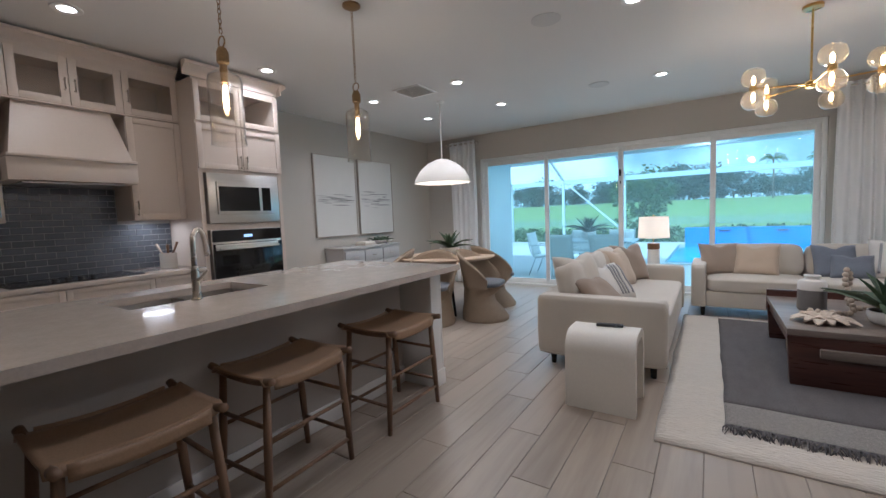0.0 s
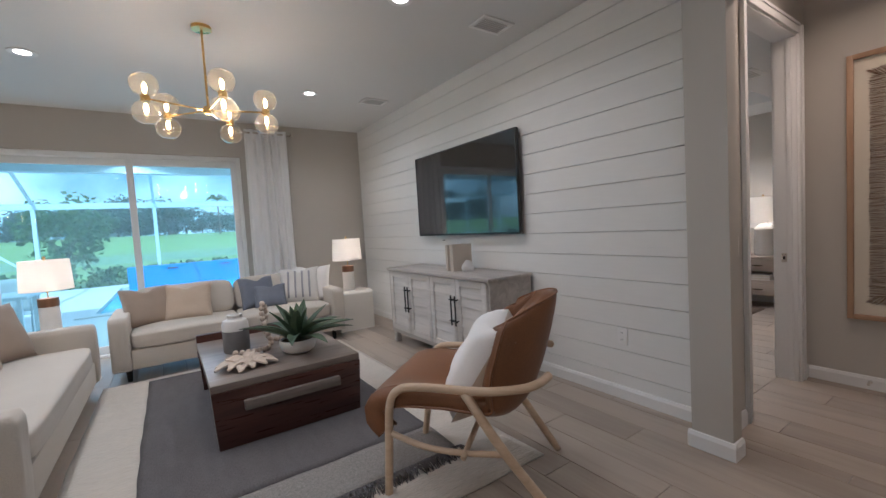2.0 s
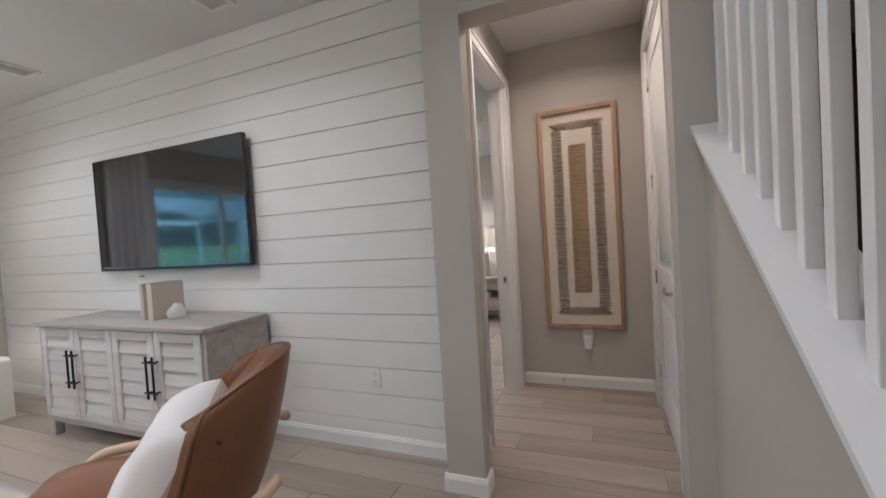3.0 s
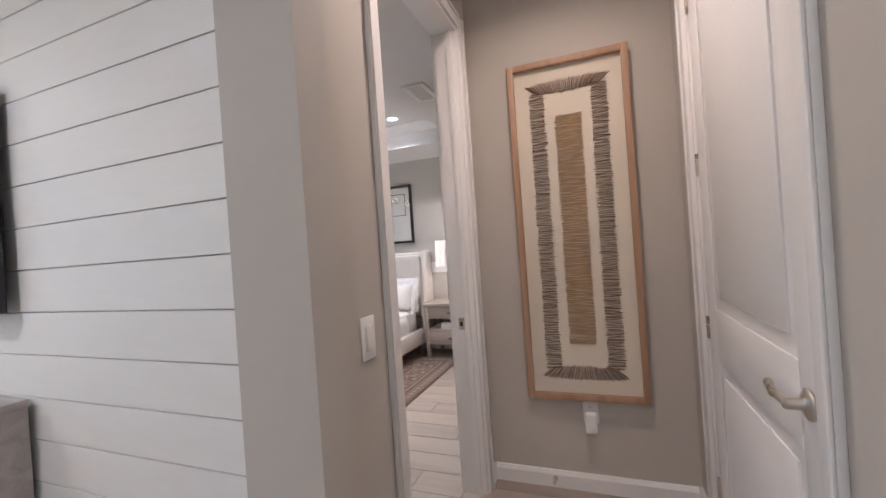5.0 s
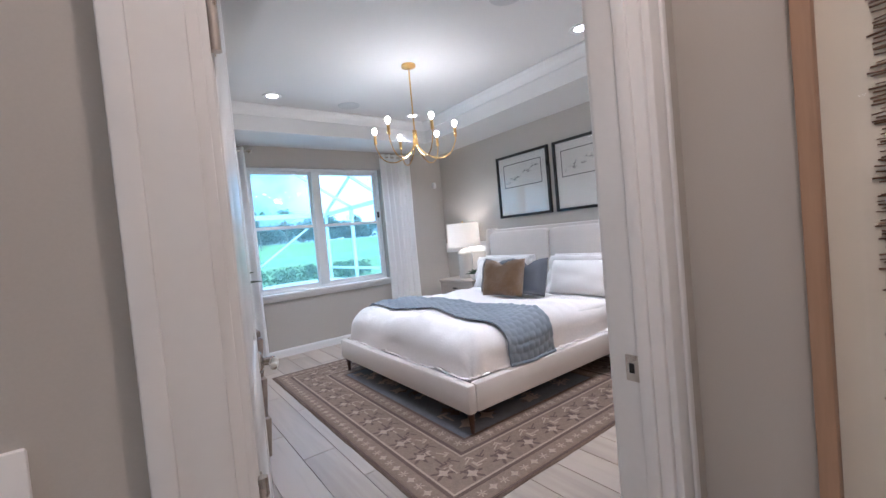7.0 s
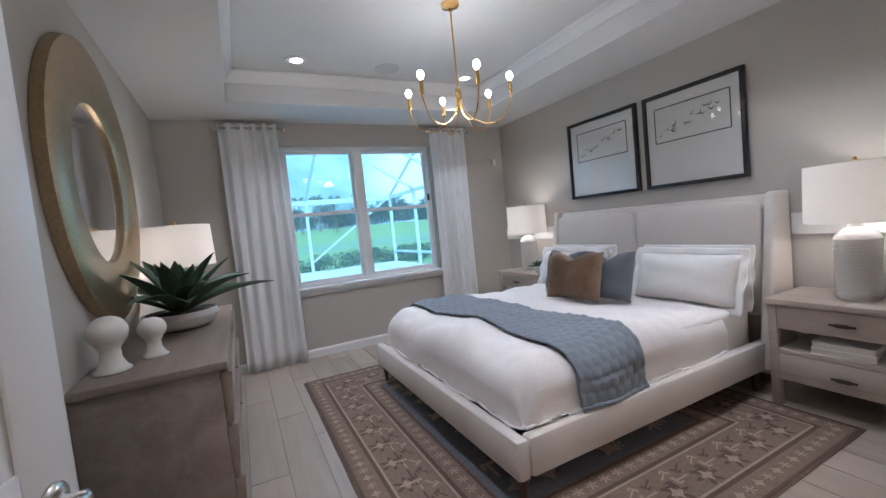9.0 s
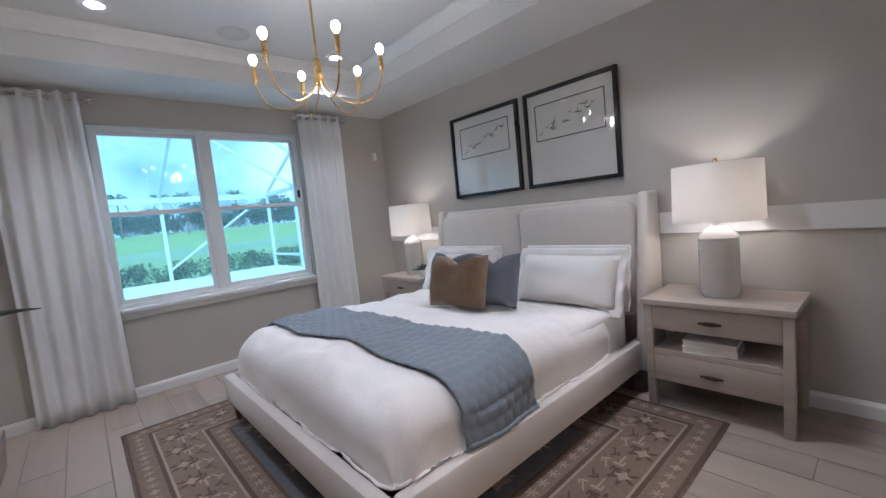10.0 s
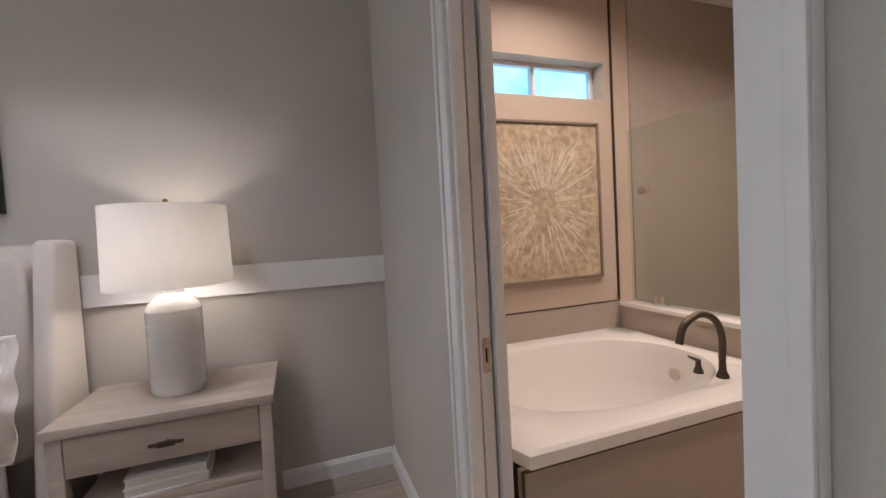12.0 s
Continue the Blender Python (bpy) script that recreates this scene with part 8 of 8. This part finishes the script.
def band(name, mat, inset, width, z=0.0094):
    a, b = inset, inset + width
    boxes(name, mat, [((RX0 + a, RY0 + a, z), (RX1 - a, RY0 + b, z + 0.0012)), ((RX0 + a, RY1 - b, z), (RX1 - a, RY1 - a, z + 0.0012)), ((RX0 + a, RY0 + b, z), (RX0 + b, RY1 - b, z + 0.0012)), ((RX1 - b, RY0 + b, z), (RX1 - a, RY1 - b, z + 0.0012))], pr)


band("edge_band", M_RUGD, 0.012, 0.014)
band("inner_band", M_RUGD, 0.135, 0.02)
band("inner_band", M_RUGT, 0.157, 0.012)
band("inner_band", M_RUGT, 0.40, 0.012)
band("inner_band", M_RUGD, 0.415, 0.022)
band("inner_band", M_RUGD, 0.53, 0.018)
boxes("field", M_RUGF, [((RX0 + 0.55, RY0 + 0.55, 0.0094), (RX1 - 0.55, RY1 - 0.55, 0.0106))], pr, "slate blue-grey centre field")


def motif(bm, cx, cy, pts, s, a, z):
    c, q = math.cos(a) * s, math.sin(a) * s
    lo = [bm.verts.new((cx + x * c - y * q, cy + x * q + y * c, z)) for x, y in pts]
    bm.faces.new(lo)


rosette = [((0.55 + 0.45 * math.cos(6 * a)) * math.cos(a), (0.55 + 0.45 * math.cos(6 * a)) * math.sin(a)) for a in [2 * math.pi * k / 36 for k in range(36)]]
diamond = [(1, 0), (0.35, 0.35), (0, 1), (-0.35, 0.35), (-1, 0), (-0.35, -0.35), (0, -1), (0.35, -0.35)]
hook = [(-1, -0.2), (0.6, -0.2), (0.6, -0.7), (1, -0.7), (1, 0.5), (0.2, 0.5), (0.2, 0.25), (0.7, 0.25), (0.7, 0.05), (-1, 0.05)]
small, big_t, big_d = bmesh.new(), bmesh.new(), bmesh.new()
rn = random.Random(77)


def along(inset, step):
    out = []
    x0, x1, y0, y1 = RX0 + inset, RX1 - inset, RY0 + inset, RY1 - inset
    for a, b in (((x0, y0), (x1, y0)), ((x1, y0), (x1, y1)), ((x1, y1), (x0, y1)), ((x0, y1), (x0, y0))):
        ln = math.hypot(b[0] - a[0], b[1] - a[1])
        k = int(ln / step)
        for i in range(k):
            f = (i + 0.5) / k
            out.append((a[0] + (b[0] - a[0]) * f, a[1] + (b[1] - a[1]) * f, math.atan2(b[1] - a[1], b[0] - a[0]), i))
    return out


Z = 0.0112
for x, y, a, i in along(0.08, 0.075):
    motif(small, x, y, diamond if i % 2 else rosette, 0.030, a, Z)
for x, y, a, i in along(0.235, 0.21):
    motif(big_d, x, y, rosette, 0.075, a, Z)
    motif(big_t, x, y, diamond, 0.042, a, Z + 0.0006)
for x, y, a, i in along(0.285, 0.105):
    motif(big_t if i % 2 else big_d, x, y, hook, 0.045, a + math.pi * (i % 2), Z)
for x, y, a, i in along(0.345, 0.105):
    motif(big_d if i % 2 else big_t, x, y, hook, 0.038, a + 0.5 + math.pi * (i % 2), Z)
for x, y, a, i in along(0.485, 0.085):
    motif(small, x, y, rosette, 0.034, a, Z)
for i in range(150):
    x, y = rn.uniform(RX0 + 0.62, RX1 - 0.62), rn.uniform(RY0 + 0.62, RY1 - 0.62)
    motif(rn.choice((small, big_t, big_d)), x, y, rn.choice((rosette, diamond, hook)), rn.uniform(0.03, 0.075), rn.choice((0, 1.57, 0.78, 2.36)), Z + 0.0002 * (i % 5))
for nm, b, m_ in (("border_motif", small, M_RUGT), ("cream_motif", big_t, M_RUGT), ("brown_motif", big_d, M_RUGD)):
    bmesh.ops.recalc_face_normals(b, faces=b.faces)
    for f in b.faces:
        if f.normal.z < 0:
            f.normal_flip()
    tagged(part(nm, b, m_, pr, recalc=False), kind="stuff")


# ---- outside ----
M_GRASS = surf("lawn_grass", (0.20, 0.29, 0.10), 0.95, var=0.3, scale=0.25, fine=9, bump=0.6, depth=0.03)
M_LAKE = surf("lake_water", (0.24, 0.31, 0.34), 0.08, var=0.1, scale=0.5, fine=3, bump=0.15, depth=0.02)
M_PAVER = surf("pale_pavers", (0.62, 0.60, 0.57), 0.8, var=0.1, scale=3, fine=40, bump=0.3)
M_POOL = surf("pool_water", (0.06, 0.50, 0.68), 0.05, var=0.1, scale=1.5, fine=6, bump=0.2, depth=0.02)
M_POOLTILE = surf("cobalt_pool_tile", (0.02, 0.22, 0.66), 0.2, var=0.25, scale=4, fine=25, bump=0.1)
M_ALU = surf("white_aluminium", (0.60, 0.66, 0.69), 0.4, var=0.03)
M_SOFFIT = surf("lanai_soffit", (0.80, 0.84, 0.85), 0.8, var=0.03)
# far leaves: distance haze is mixed into this paled green
M_CANOPY = sheer("hazy_tree_foliage", (0.13, 0.17, 0.13), 0.8, 0.45, var=0.5, scale=0.6, fine=3, bump=0.0, pieces=0.5)
M_BUSH = sheer("shrub_foliage", (0.13, 0.20, 0.08), 0.8, 0.4, var=0.5, scale=2, fine=9, bump=0.0, pieces=0.4)
M_BARK = surf("tree_bark", (0.20, 0.17, 0.14), 0.9, var=0.3, scale=4, fine=20, bump=0.6)


def ground_z(y):
    """The lawn dips to a lake and climbs towards the far trees."""
    k = lambda a, b: max(0.0, min(1.0, (y - a) / (b - a)))
    s = lambda q: q * q * (3 - 2 * q)
    return -0.18 - 0.8 * s(k(42, 51)) + 0.8 * s(k(96, 103)) + 3.4 * s(k(101, 124))


bm = bmesh.new()
ys = [9.0, 12, 18, 22] + list(range(24, 130, 2)) + [150, 250, 600, 1500]
xs = [-1500, -500, -200, -120, -80, -60, -40, -25, -12, 0, 12, 25, 40, 60, 80, 120, 200, 500, 1500]
gv = [[bm.verts.new((x, y, ground_z(y) + (0.25 * noise.noise(Vector((x * 0.03, y * 0.05, 0))) if y > 104 else 0))) for y in ys] for x in xs]
for i in range(len(xs) - 1):
    for j in range(len(ys) - 1):
        bm.faces.new((gv[i][j], gv[i + 1][j], gv[i + 1][j + 1], gv[i][j + 1]))
structure(part("ground", bm, M_GRASS, smooth="all"), "green golf course lawn rising to the trees", "ground")
structure(boxes("ground_house", M_PAVER, [((-1500, -1500, -0.6), (1500, -3.2, -0.3)), ((-1500, -3.2, -0.6), (-4.5, 9.0, -0.3)), ((9.5, -3.2, -0.6), (1500, 9.0, -0.3))]), "pale ground round the house", "ground")
structure(boxes("lake", M_LAKE, [((-220, 44, -0.75), (240, 102, -0.62))]), "grey-blue lake beyond the lawn", "water")
structure(boxes("patio", M_PAVER, [((-7, NY + 0.2, -0.2), (10.4, 11.4, -0.03)), ((-7, 11.4, -0.2), (0.0, 18.4, -0.03)), ((5.6, 11.4, -0.2), (10.4, 18.4, -0.03)), ((0.0, 17.2, -0.2), (5.6, 18.4, -0.03))]), "pale paved patio round the pool", "patio")
pool = structure(thing("pool", "", "", (0, 0, 0)), "bright turquoise swimming pool with a raised cobalt wall", "pool")
boxes("water", M_POOL, [((0.0, 11.4, -0.6), (5.6, 17.0, -0.10))], pool)
boxes("raised_wall", M_POOLTILE, [((0.2, 17.0, -0.2), (5.6, 17.2, 0.57))], pool, "raised cobalt tiled wall")
boxes("coping", M_PAVER, [((-0.25, 11.15, -0.029), (5.6, 11.4, 0.0))], pool, bevel=0.01)
for x in (1.2, 2.7, 4.2):
    boxes("spillway", M_DARKBRONZE, [((x, 16.97, 0.44), (x + 0.3, 16.999, 0.48))], pool)
structure(boxes("lanai_roof", M_SOFFIT, [((-7, NY + 0.2, 2.76), (3.93, 10.4, 2.95)), ((-7, 10.2, 2.50), (3.93, 10.4, 2.759)), ((3.75, NY + 0.4, 2.5), (3.93, 10.2, 2.759))]), "pale ceiling of the covered lanai", "roof")
structure(boxes("wall_lanai", M_SOFFIT, [((-3.25, NY + 0.2, -0.03), (-3.05, 9.55, 2.76)), ((3.75, 10.0, -0.03), (3.95, 10.2, 2.5)), ((-6.9, 10.2, -0.03), (-6.6, 10.4, 2.5))]), "pale wall at the side of the lanai", "wall")
for x, y in ((-1.6, 8.7), (0.9, 8.7), (2.9, 8.7), (0.9, 9.8), (2.9, 9.8)):
    t = thing("lanai_downlight", "small lit downlight in the lanai ceiling", "downlight", (x, y, 2.76), group="lanai downlights")
    bm = bmesh.new()
    lathe(bm, [(0, -0.006), (0.06, -0.006), (0.08, -0.003), (0.08, 0)], n=20)
    part("lens", bm, M_LENS, t, smooth=True)
    lamp("lanai_lamp", "AREA", (x, y, 2.748), 16, (1.0, 0.95, 0.88), 0.1, spread=150)
# screen enclosure
cage = thing("pool_screen_enclosure", "white aluminium frame of the pool screen enclosure", "screen enclosure", (0, 0, 0))
beam = lambda a, b, w=0.06: tube_beam(a, b, w)


def tube_beam(a, b, w):
    bm = bmesh.new()
    tube(bm, [a, b], w, 4)
    part("beam", bm, M_ALU, cage)


Y1, X0, X1, EV = 18.2, -6.8, 10.3, 2.62
for x in (-6.8, -4.4, -1.95, 1.0, 4.0, 7.0, 10.3):
    bm = bmesh.new()
    box(bm, (x - 0.05, Y1 - 0.05, -0.03), (x + 0.05, Y1 + 0.05, EV), 0.004, 1)
    part("post", bm, M_ALU, cage)
    tube_beam((x, Y1, EV), (x, 14.6, 4.1), 0.05)
    tube_beam((x, 14.6, 4.1), (x, 10.45, 4.1 if x > 4 else 3.2), 0.05)
for y in (8.2, 10.7, 13.2, 15.7):
    for x in (X1, X0):
        bm = bmesh.new()
        box(bm, (x - 0.05, y - 0.05, -0.03), (x + 0.05, y + 0.05, EV), 0.004, 1)
        part("post", bm, M_ALU, cage)
    tube_beam((X1, y, EV), (7.9, y, 4.1), 0.05)
bm = bmesh.new()
box(bm, (X0, Y1 - 0.06, EV - 0.16), (X1, Y1 + 0.06, EV + 0.02), 0.004, 1)
part("eave_beam", bm, M_ALU, cage)
for x in (X0, X1):
    bm = bmesh.new()
    box(bm, (x - 0.05, 7.5, EV - 0.10), (x + 0.05, Y1, EV + 0.02), 0.004, 1)
    part("eave_beam", bm, M_ALU, cage)
    bm = bmesh.new()
    box(bm, (x - 0.03, 7.5, 0.36), (x + 0.03, Y1, 0.44), 0.004, 1)
    part("mid_rail", bm, M_ALU, cage)
tube_beam((X0, 14.6, 4.1), (X1, 14.6, 4.1), 0.05)
tube_beam((7.9, 7.5, 4.1), (7.9, 14.6, 4.1), 0.05)
tube_beam((-1.95, Y1, 0.4), (-4.4, Y1, EV), 0.04)
tube_beam((7.0, Y1, 0.3), (10.3, Y1, EV), 0.04)

# patio dining set
M_SLING = surf("pale_sling_mesh", (0.76, 0.79, 0.79), 0.8, var=0.1, scale=60, fine=200, bump=0.3)
pt = thing("patio_table", "dark outdoor dining table on the lanai", "patio table", (-1.0, 8.95, -0.03))
boxes("tabletop", M_ALU, [((-0.75, -0.45, 0.70), (0.75, 0.45, 0.74))], pt, bevel=0.006)
for x in (-0.66, 0.66):
    for y in (-0.37, 0.37):
        boxes("leg", M_ALU, [((x - 0.025, y - 0.025, 0), (x + 0.025, y + 0.025, 0.699))], pt, bevel=0.003)


def patio_chair(at, rz):
    t = thing("patio_chair", "pale sling patio chair with a metal frame", "patio chair", at, rz, group="patio chairs")
    for s in (-1, 1):
        bm = bmesh.new()
        x = 0.25 * s
        tube(bm, smooth_path([(x, -0.25, 0), (x, -0.22, 0.42), (x, 0.16, 0.40), (x, 0.30, 0.92)], 4), 0.012, 6)
        tube(bm, [(x, 0.26, 0), (x, 0.10, 0.40)], 0.012, 6)
        tube(bm, smooth_path([(x, -0.23, 0.40), (x, -0.2, 0.62), (x, 0.21, 0.64)], 4), 0.012, 6)
        part("side_frame", bm, M_ALU, t, smooth="all")
    bm = bmesh.new()
    grid_sheet(bm, lambda u, v: ((u - 0.5) * 0.48, -0.22 + 0.38 * v, 0.42 - 0.02 * math.sin(math.pi * v)), 4, 6, 0.006)
    part("seat", bm, M_SLING, t, smooth="all")
    bm = bmesh.new()
    grid_sheet(bm, lambda u, v: ((u - 0.5) * 0.48, 0.16 + 0.13 * v, 0.42 + 0.48 * v), 4, 6, 0.006)
    part("backrest", bm, M_SLING, t, smooth="all")
    return t


pc = patio_chair((-1.45, 8.30, -0.03), 180)
for x, y, r in ((-0.65, 8.30, 180), (-1.45, 9.60, 0), (-0.65, 9.60, 0), (-2.05, 8.95, 90)):
    copy_thing(pc, pose(x, y, -0.03, 0, 0, r))
agave("green agave in a white pot on the patio table", (-1.15, 9.05, 0.71), 20, 0.56, 0.095, (0.15, 0.16), 12)


# trees and shrubs
def crown_mesh(name, seed, w, h, n, mat, leaf=0.35, clumps=9):
    rn = random.Random(seed)
    verts, faces = [], []
    cs = [(rn.uniform(-0.5, 0.5) * w, rn.uniform(-0.5, 0.5) * w, (0.12 + 0.85 * rn.random()) * h, rn.uniform(0.22, 0.42) * w) for _ in range(clumps)]
    for i in range(n):
        cx, cy, cz, r = cs[i % clumps]
        d = Vector((rn.gauss(0, 1), rn.gauss(0, 1), rn.gauss(0, 0.8))).normalized() * r * (0.55 + 0.5 * rn.random())
        p = Vector((cx, cy, cz)) + d
        a = Vector((rn.gauss(0, 1), rn.gauss(0, 1), rn.gauss(0, 0.6))).normalized() * leaf
        b = a.cross(Vector((rn.gauss(0, 1), rn.gauss(0, 1), rn.gauss(0, 1)))).normalized() * leaf * 0.6
        k = len(verts)
        verts += [p - a, p + b, p + a, p - b]
        faces.append((k, k + 1, k + 2, k + 3))
    me = bpy.data.meshes.new(name)
    me.from_pydata([tuple(v) for v in verts], [], faces)
    me.materials.append(mat)
    return me


def tree(label, at, h, w, seed, mat, leaf, n=900):
    t = thing("tree", label, "tree", at, group="trees beyond the course")
    rn = random.Random(seed)
    bm = bmesh.new()
    tube(bm, smooth_path([(0, 0, -0.3), (0.02 * w, 0, 0.25 * h), (0.0, 0.03 * w, 0.6 * h)], 4), [0.035 * w] * 4 + [0.022 * w] * 4 + [0.008 * w], 8)
    for k in range(5):
        a = rn.uniform(0, 6.28)
        z = h * rn.uniform(0.28, 0.5)
        tube(bm, [(0, 0, z), (0.2 * w * math.cos(a), 0.2 * w * math.sin(a), z + 0.12 * h), (0.36 * w * math.cos(a), 0.36 * w * math.sin(a), z + 0.27 * h)], [0.016 * w, 0.011 * w, 0.004 * w], 6)
    part("trunk", bm, M_BARK, t, smooth="all")
    c = new("crown", crown_mesh("crown", seed, w, h * 0.85, n, mat, leaf, 13))
    c.parent = t
    c.location.z = h * 0.10
    return t


def palm(label, at, h, seed):
    t = thing("palm_tree", label, "palm tree", at, group="palms beyond the course")
    bm = bmesh.new()
    tube(bm, smooth_path([(0, 0, -0.3), (0.1, 0, h * 0.5), (0.0, 0.1, h)], 5), 0.16, 8)
    part("trunk", bm, M_BARK, t, smooth="all")
    rn = random.Random(seed)
    verts, faces = [], []
    for i in range(26):
        a, e = i * 2.4, rn.uniform(-0.5, 1.1)
        for k in range(10):
            q = k / 10
            r = 2.6 * q
            z = h + math.sin(e) * r - 0.55 * r * r * 0.35
            x, y = math.cos(a) * r * math.cos(e), math.sin(a) * r * math.cos(e)
            for s in (-1, 1):
                m = len(verts)
                sx, sy = -math.sin(a) * s * 0.5 * (1 - q * 0.6), math.cos(a) * s * 0.5 * (1 - q * 0.6)
                verts += [(x, y, z), (x + math.cos(a) * 0.22, y + math.sin(a) * 0.22, z), (x + sx + math.cos(a) * 0.3, y + sy + math.sin(a) * 0.3, z - 0.35)]
                faces.append((m, m + 1, m + 2))
    me = bpy.data.meshes.new("crown")
    me.from_pydata(verts, [], faces)
    me.materials.append(M_BUSH)
    c = new("crown", me)
    c.parent = t
    return t


kinds = [tree("dark green tree at the far edge of the golf course", (-200, 140, 3), 11, 9, 50 + k, M_CANOPY, 0.5, 1500) for k in range(4)]
rn = random.Random(3)
for i in range(64):
    x = -105 + 240 * (i + rn.random()) / 64
    y = rn.uniform(123, 146)
    c = copy_thing(kinds[i % 4], pose(x, y, ground_z(y) - 0.2, 0, 0, rn.uniform(0, 360)))
    s = 0.8 * rn.uniform(0.55, 0.95) + 0.2 * math.exp(-((x + 4) / 14) ** 2)
    c.scale = (s * 1.1, s * 1.1, s)
for k in kinds:
    k.location = (-72 - 9 * kinds.index(k), 132, 3.2)
pl = palm("tall palm tree on the golf course", (20, 114, ground_z(114)), 9, 2)
for x, y in ((25, 116), (29, 113), (37, 118), (12.5, 117)):
    copy_thing(pl, pose(x, y, ground_z(y), 0, 0, x * 31))
tree("small leafy tree beside the pool enclosure", (-1.6, 20.2, ground_z(20)), 3.0, 1.9, 91, M_BUSH, 0.10, 1600)
hedge = crown_mesh("hedge_leaves", 12, 1.3, 0.6, 700, M_BUSH, 0.075, 7)
for i in range(22):
    x = -12 + i * 1.15
    t = thing("shrub", "low leafy shrub outside the screen enclosure", "shrub", (x, 19.6 + 0.5 * math.sin(i * 2.1), -0.2), i * 47, group="shrubs by the enclosure")
    o = new("foliage", hedge)
    o.parent = t
# a pale neighbouring house wall beyond the bathroom window
nb = thing("neighbour_house", "pale stucco house with a blue-grey window next door", "house", (14, 0, -0.3))
boxes("wall", M_SOFFIT, [((0, -8, 0), (0.3, 10, 3.4))], nb)
boxes("roof", M_STONE, [((-0.6, -8.6, 3.4), (3, 10.6, 3.6))], nb)

# ---- planks and boards, last ----
plank_floor("floor", "wood-look porcelain plank floor in warm grey", DWX, EX + 0.015, -2.6, NY + 0.2, near=(-1.2, 3.9, 1.2, 7.3))
plank_floor("floor_hall", "wood-look porcelain plank floor in warm grey", EX + 0.015, 5.19, 0.2, BS)
plank_floor("floor_bedroom", "wood-look porcelain plank floor in warm grey", BW - 0.11, BE, BS, BN)
plank_floor("floor_bath", "wood-look porcelain plank floor in warm grey", 5.19, BE, -0.6, BS)
board = {}
BH = 0.1655
z = 0.0095 - BH
while z < CEIL - 0.01:
    h = min(BH, CEIL - z) - 0.003
    lo = 0.0
    if z < 0:
        h, lo = h + z, -z
    cuts = [2.421, NY]
    for a, b in zip(cuts, cuts[1:]):
        key = (round(h, 4), round(b - a, 3))
        if key not in board:
            def build(bm, q=key):
                box(bm, (0, -q[1] / 2, 0), (0.0145, q[1] / 2, q[0]), 0.002, 1)
            board[key] = mesh_of("shiplap_board", M_SHIP, build)
        piece("shiplap_board", board[key], wall_shiplap, (EX, (a + b) / 2, z + lo + 0.002))
    z += BH

# brick-laid kitchen backsplash
M_TILEGLAZE = surf("slate_glaze", (0.085, 0.095, 0.115), 0.22, var=0.3, scale=20, fine=90, bump=0.1, pieces=1.2, coat=0.3)
M_TILEGROUT = surf("pale_tile_grout", (0.42, 0.42, 0.42), 0.9, var=0.1, fine=200)
backsplash = structure(boxes("backsplash", M_TILEGROUT, [((WX, 0.56, 0.88), (WX + 0.006, 2.367, 1.368)), ((WX, 1.172, 1.368), (WX + 0.006, 1.933, 1.666))]), "slate blue brick-laid glazed tile backsplash", "backsplash")
TW, TH, GAP = 0.122, 0.048, 0.005
tiles = {}
for row in range(16):
    z0 = 0.917 + row * (TH + GAP)
    lo, hi = (0.57, 2.365) if z0 + TH < 1.368 else (1.174, 1.931)
    top = min(z0 + TH, 1.665)
    if top - z0 < 0.015:
        continue
    y = 0.42 + (0.5 * TW if row % 2 else 0)
    while y < hi:
        a, b = max(y, lo), min(y + TW, hi)
        if b - a > 0.02:
            key = (round(b - a, 3), round(top - z0, 3))
            if key not in tiles:
                tiles[key] = mesh_of("tile", M_TILEGLAZE, lambda bm, q=key: box(bm, (0, 0, 0), (0.0055, q[0], q[1]), 0.0012, 1))
            piece("tile", tiles[key], backsplash, (WX + 0.0045, a, z0))
        y += TW + GAP
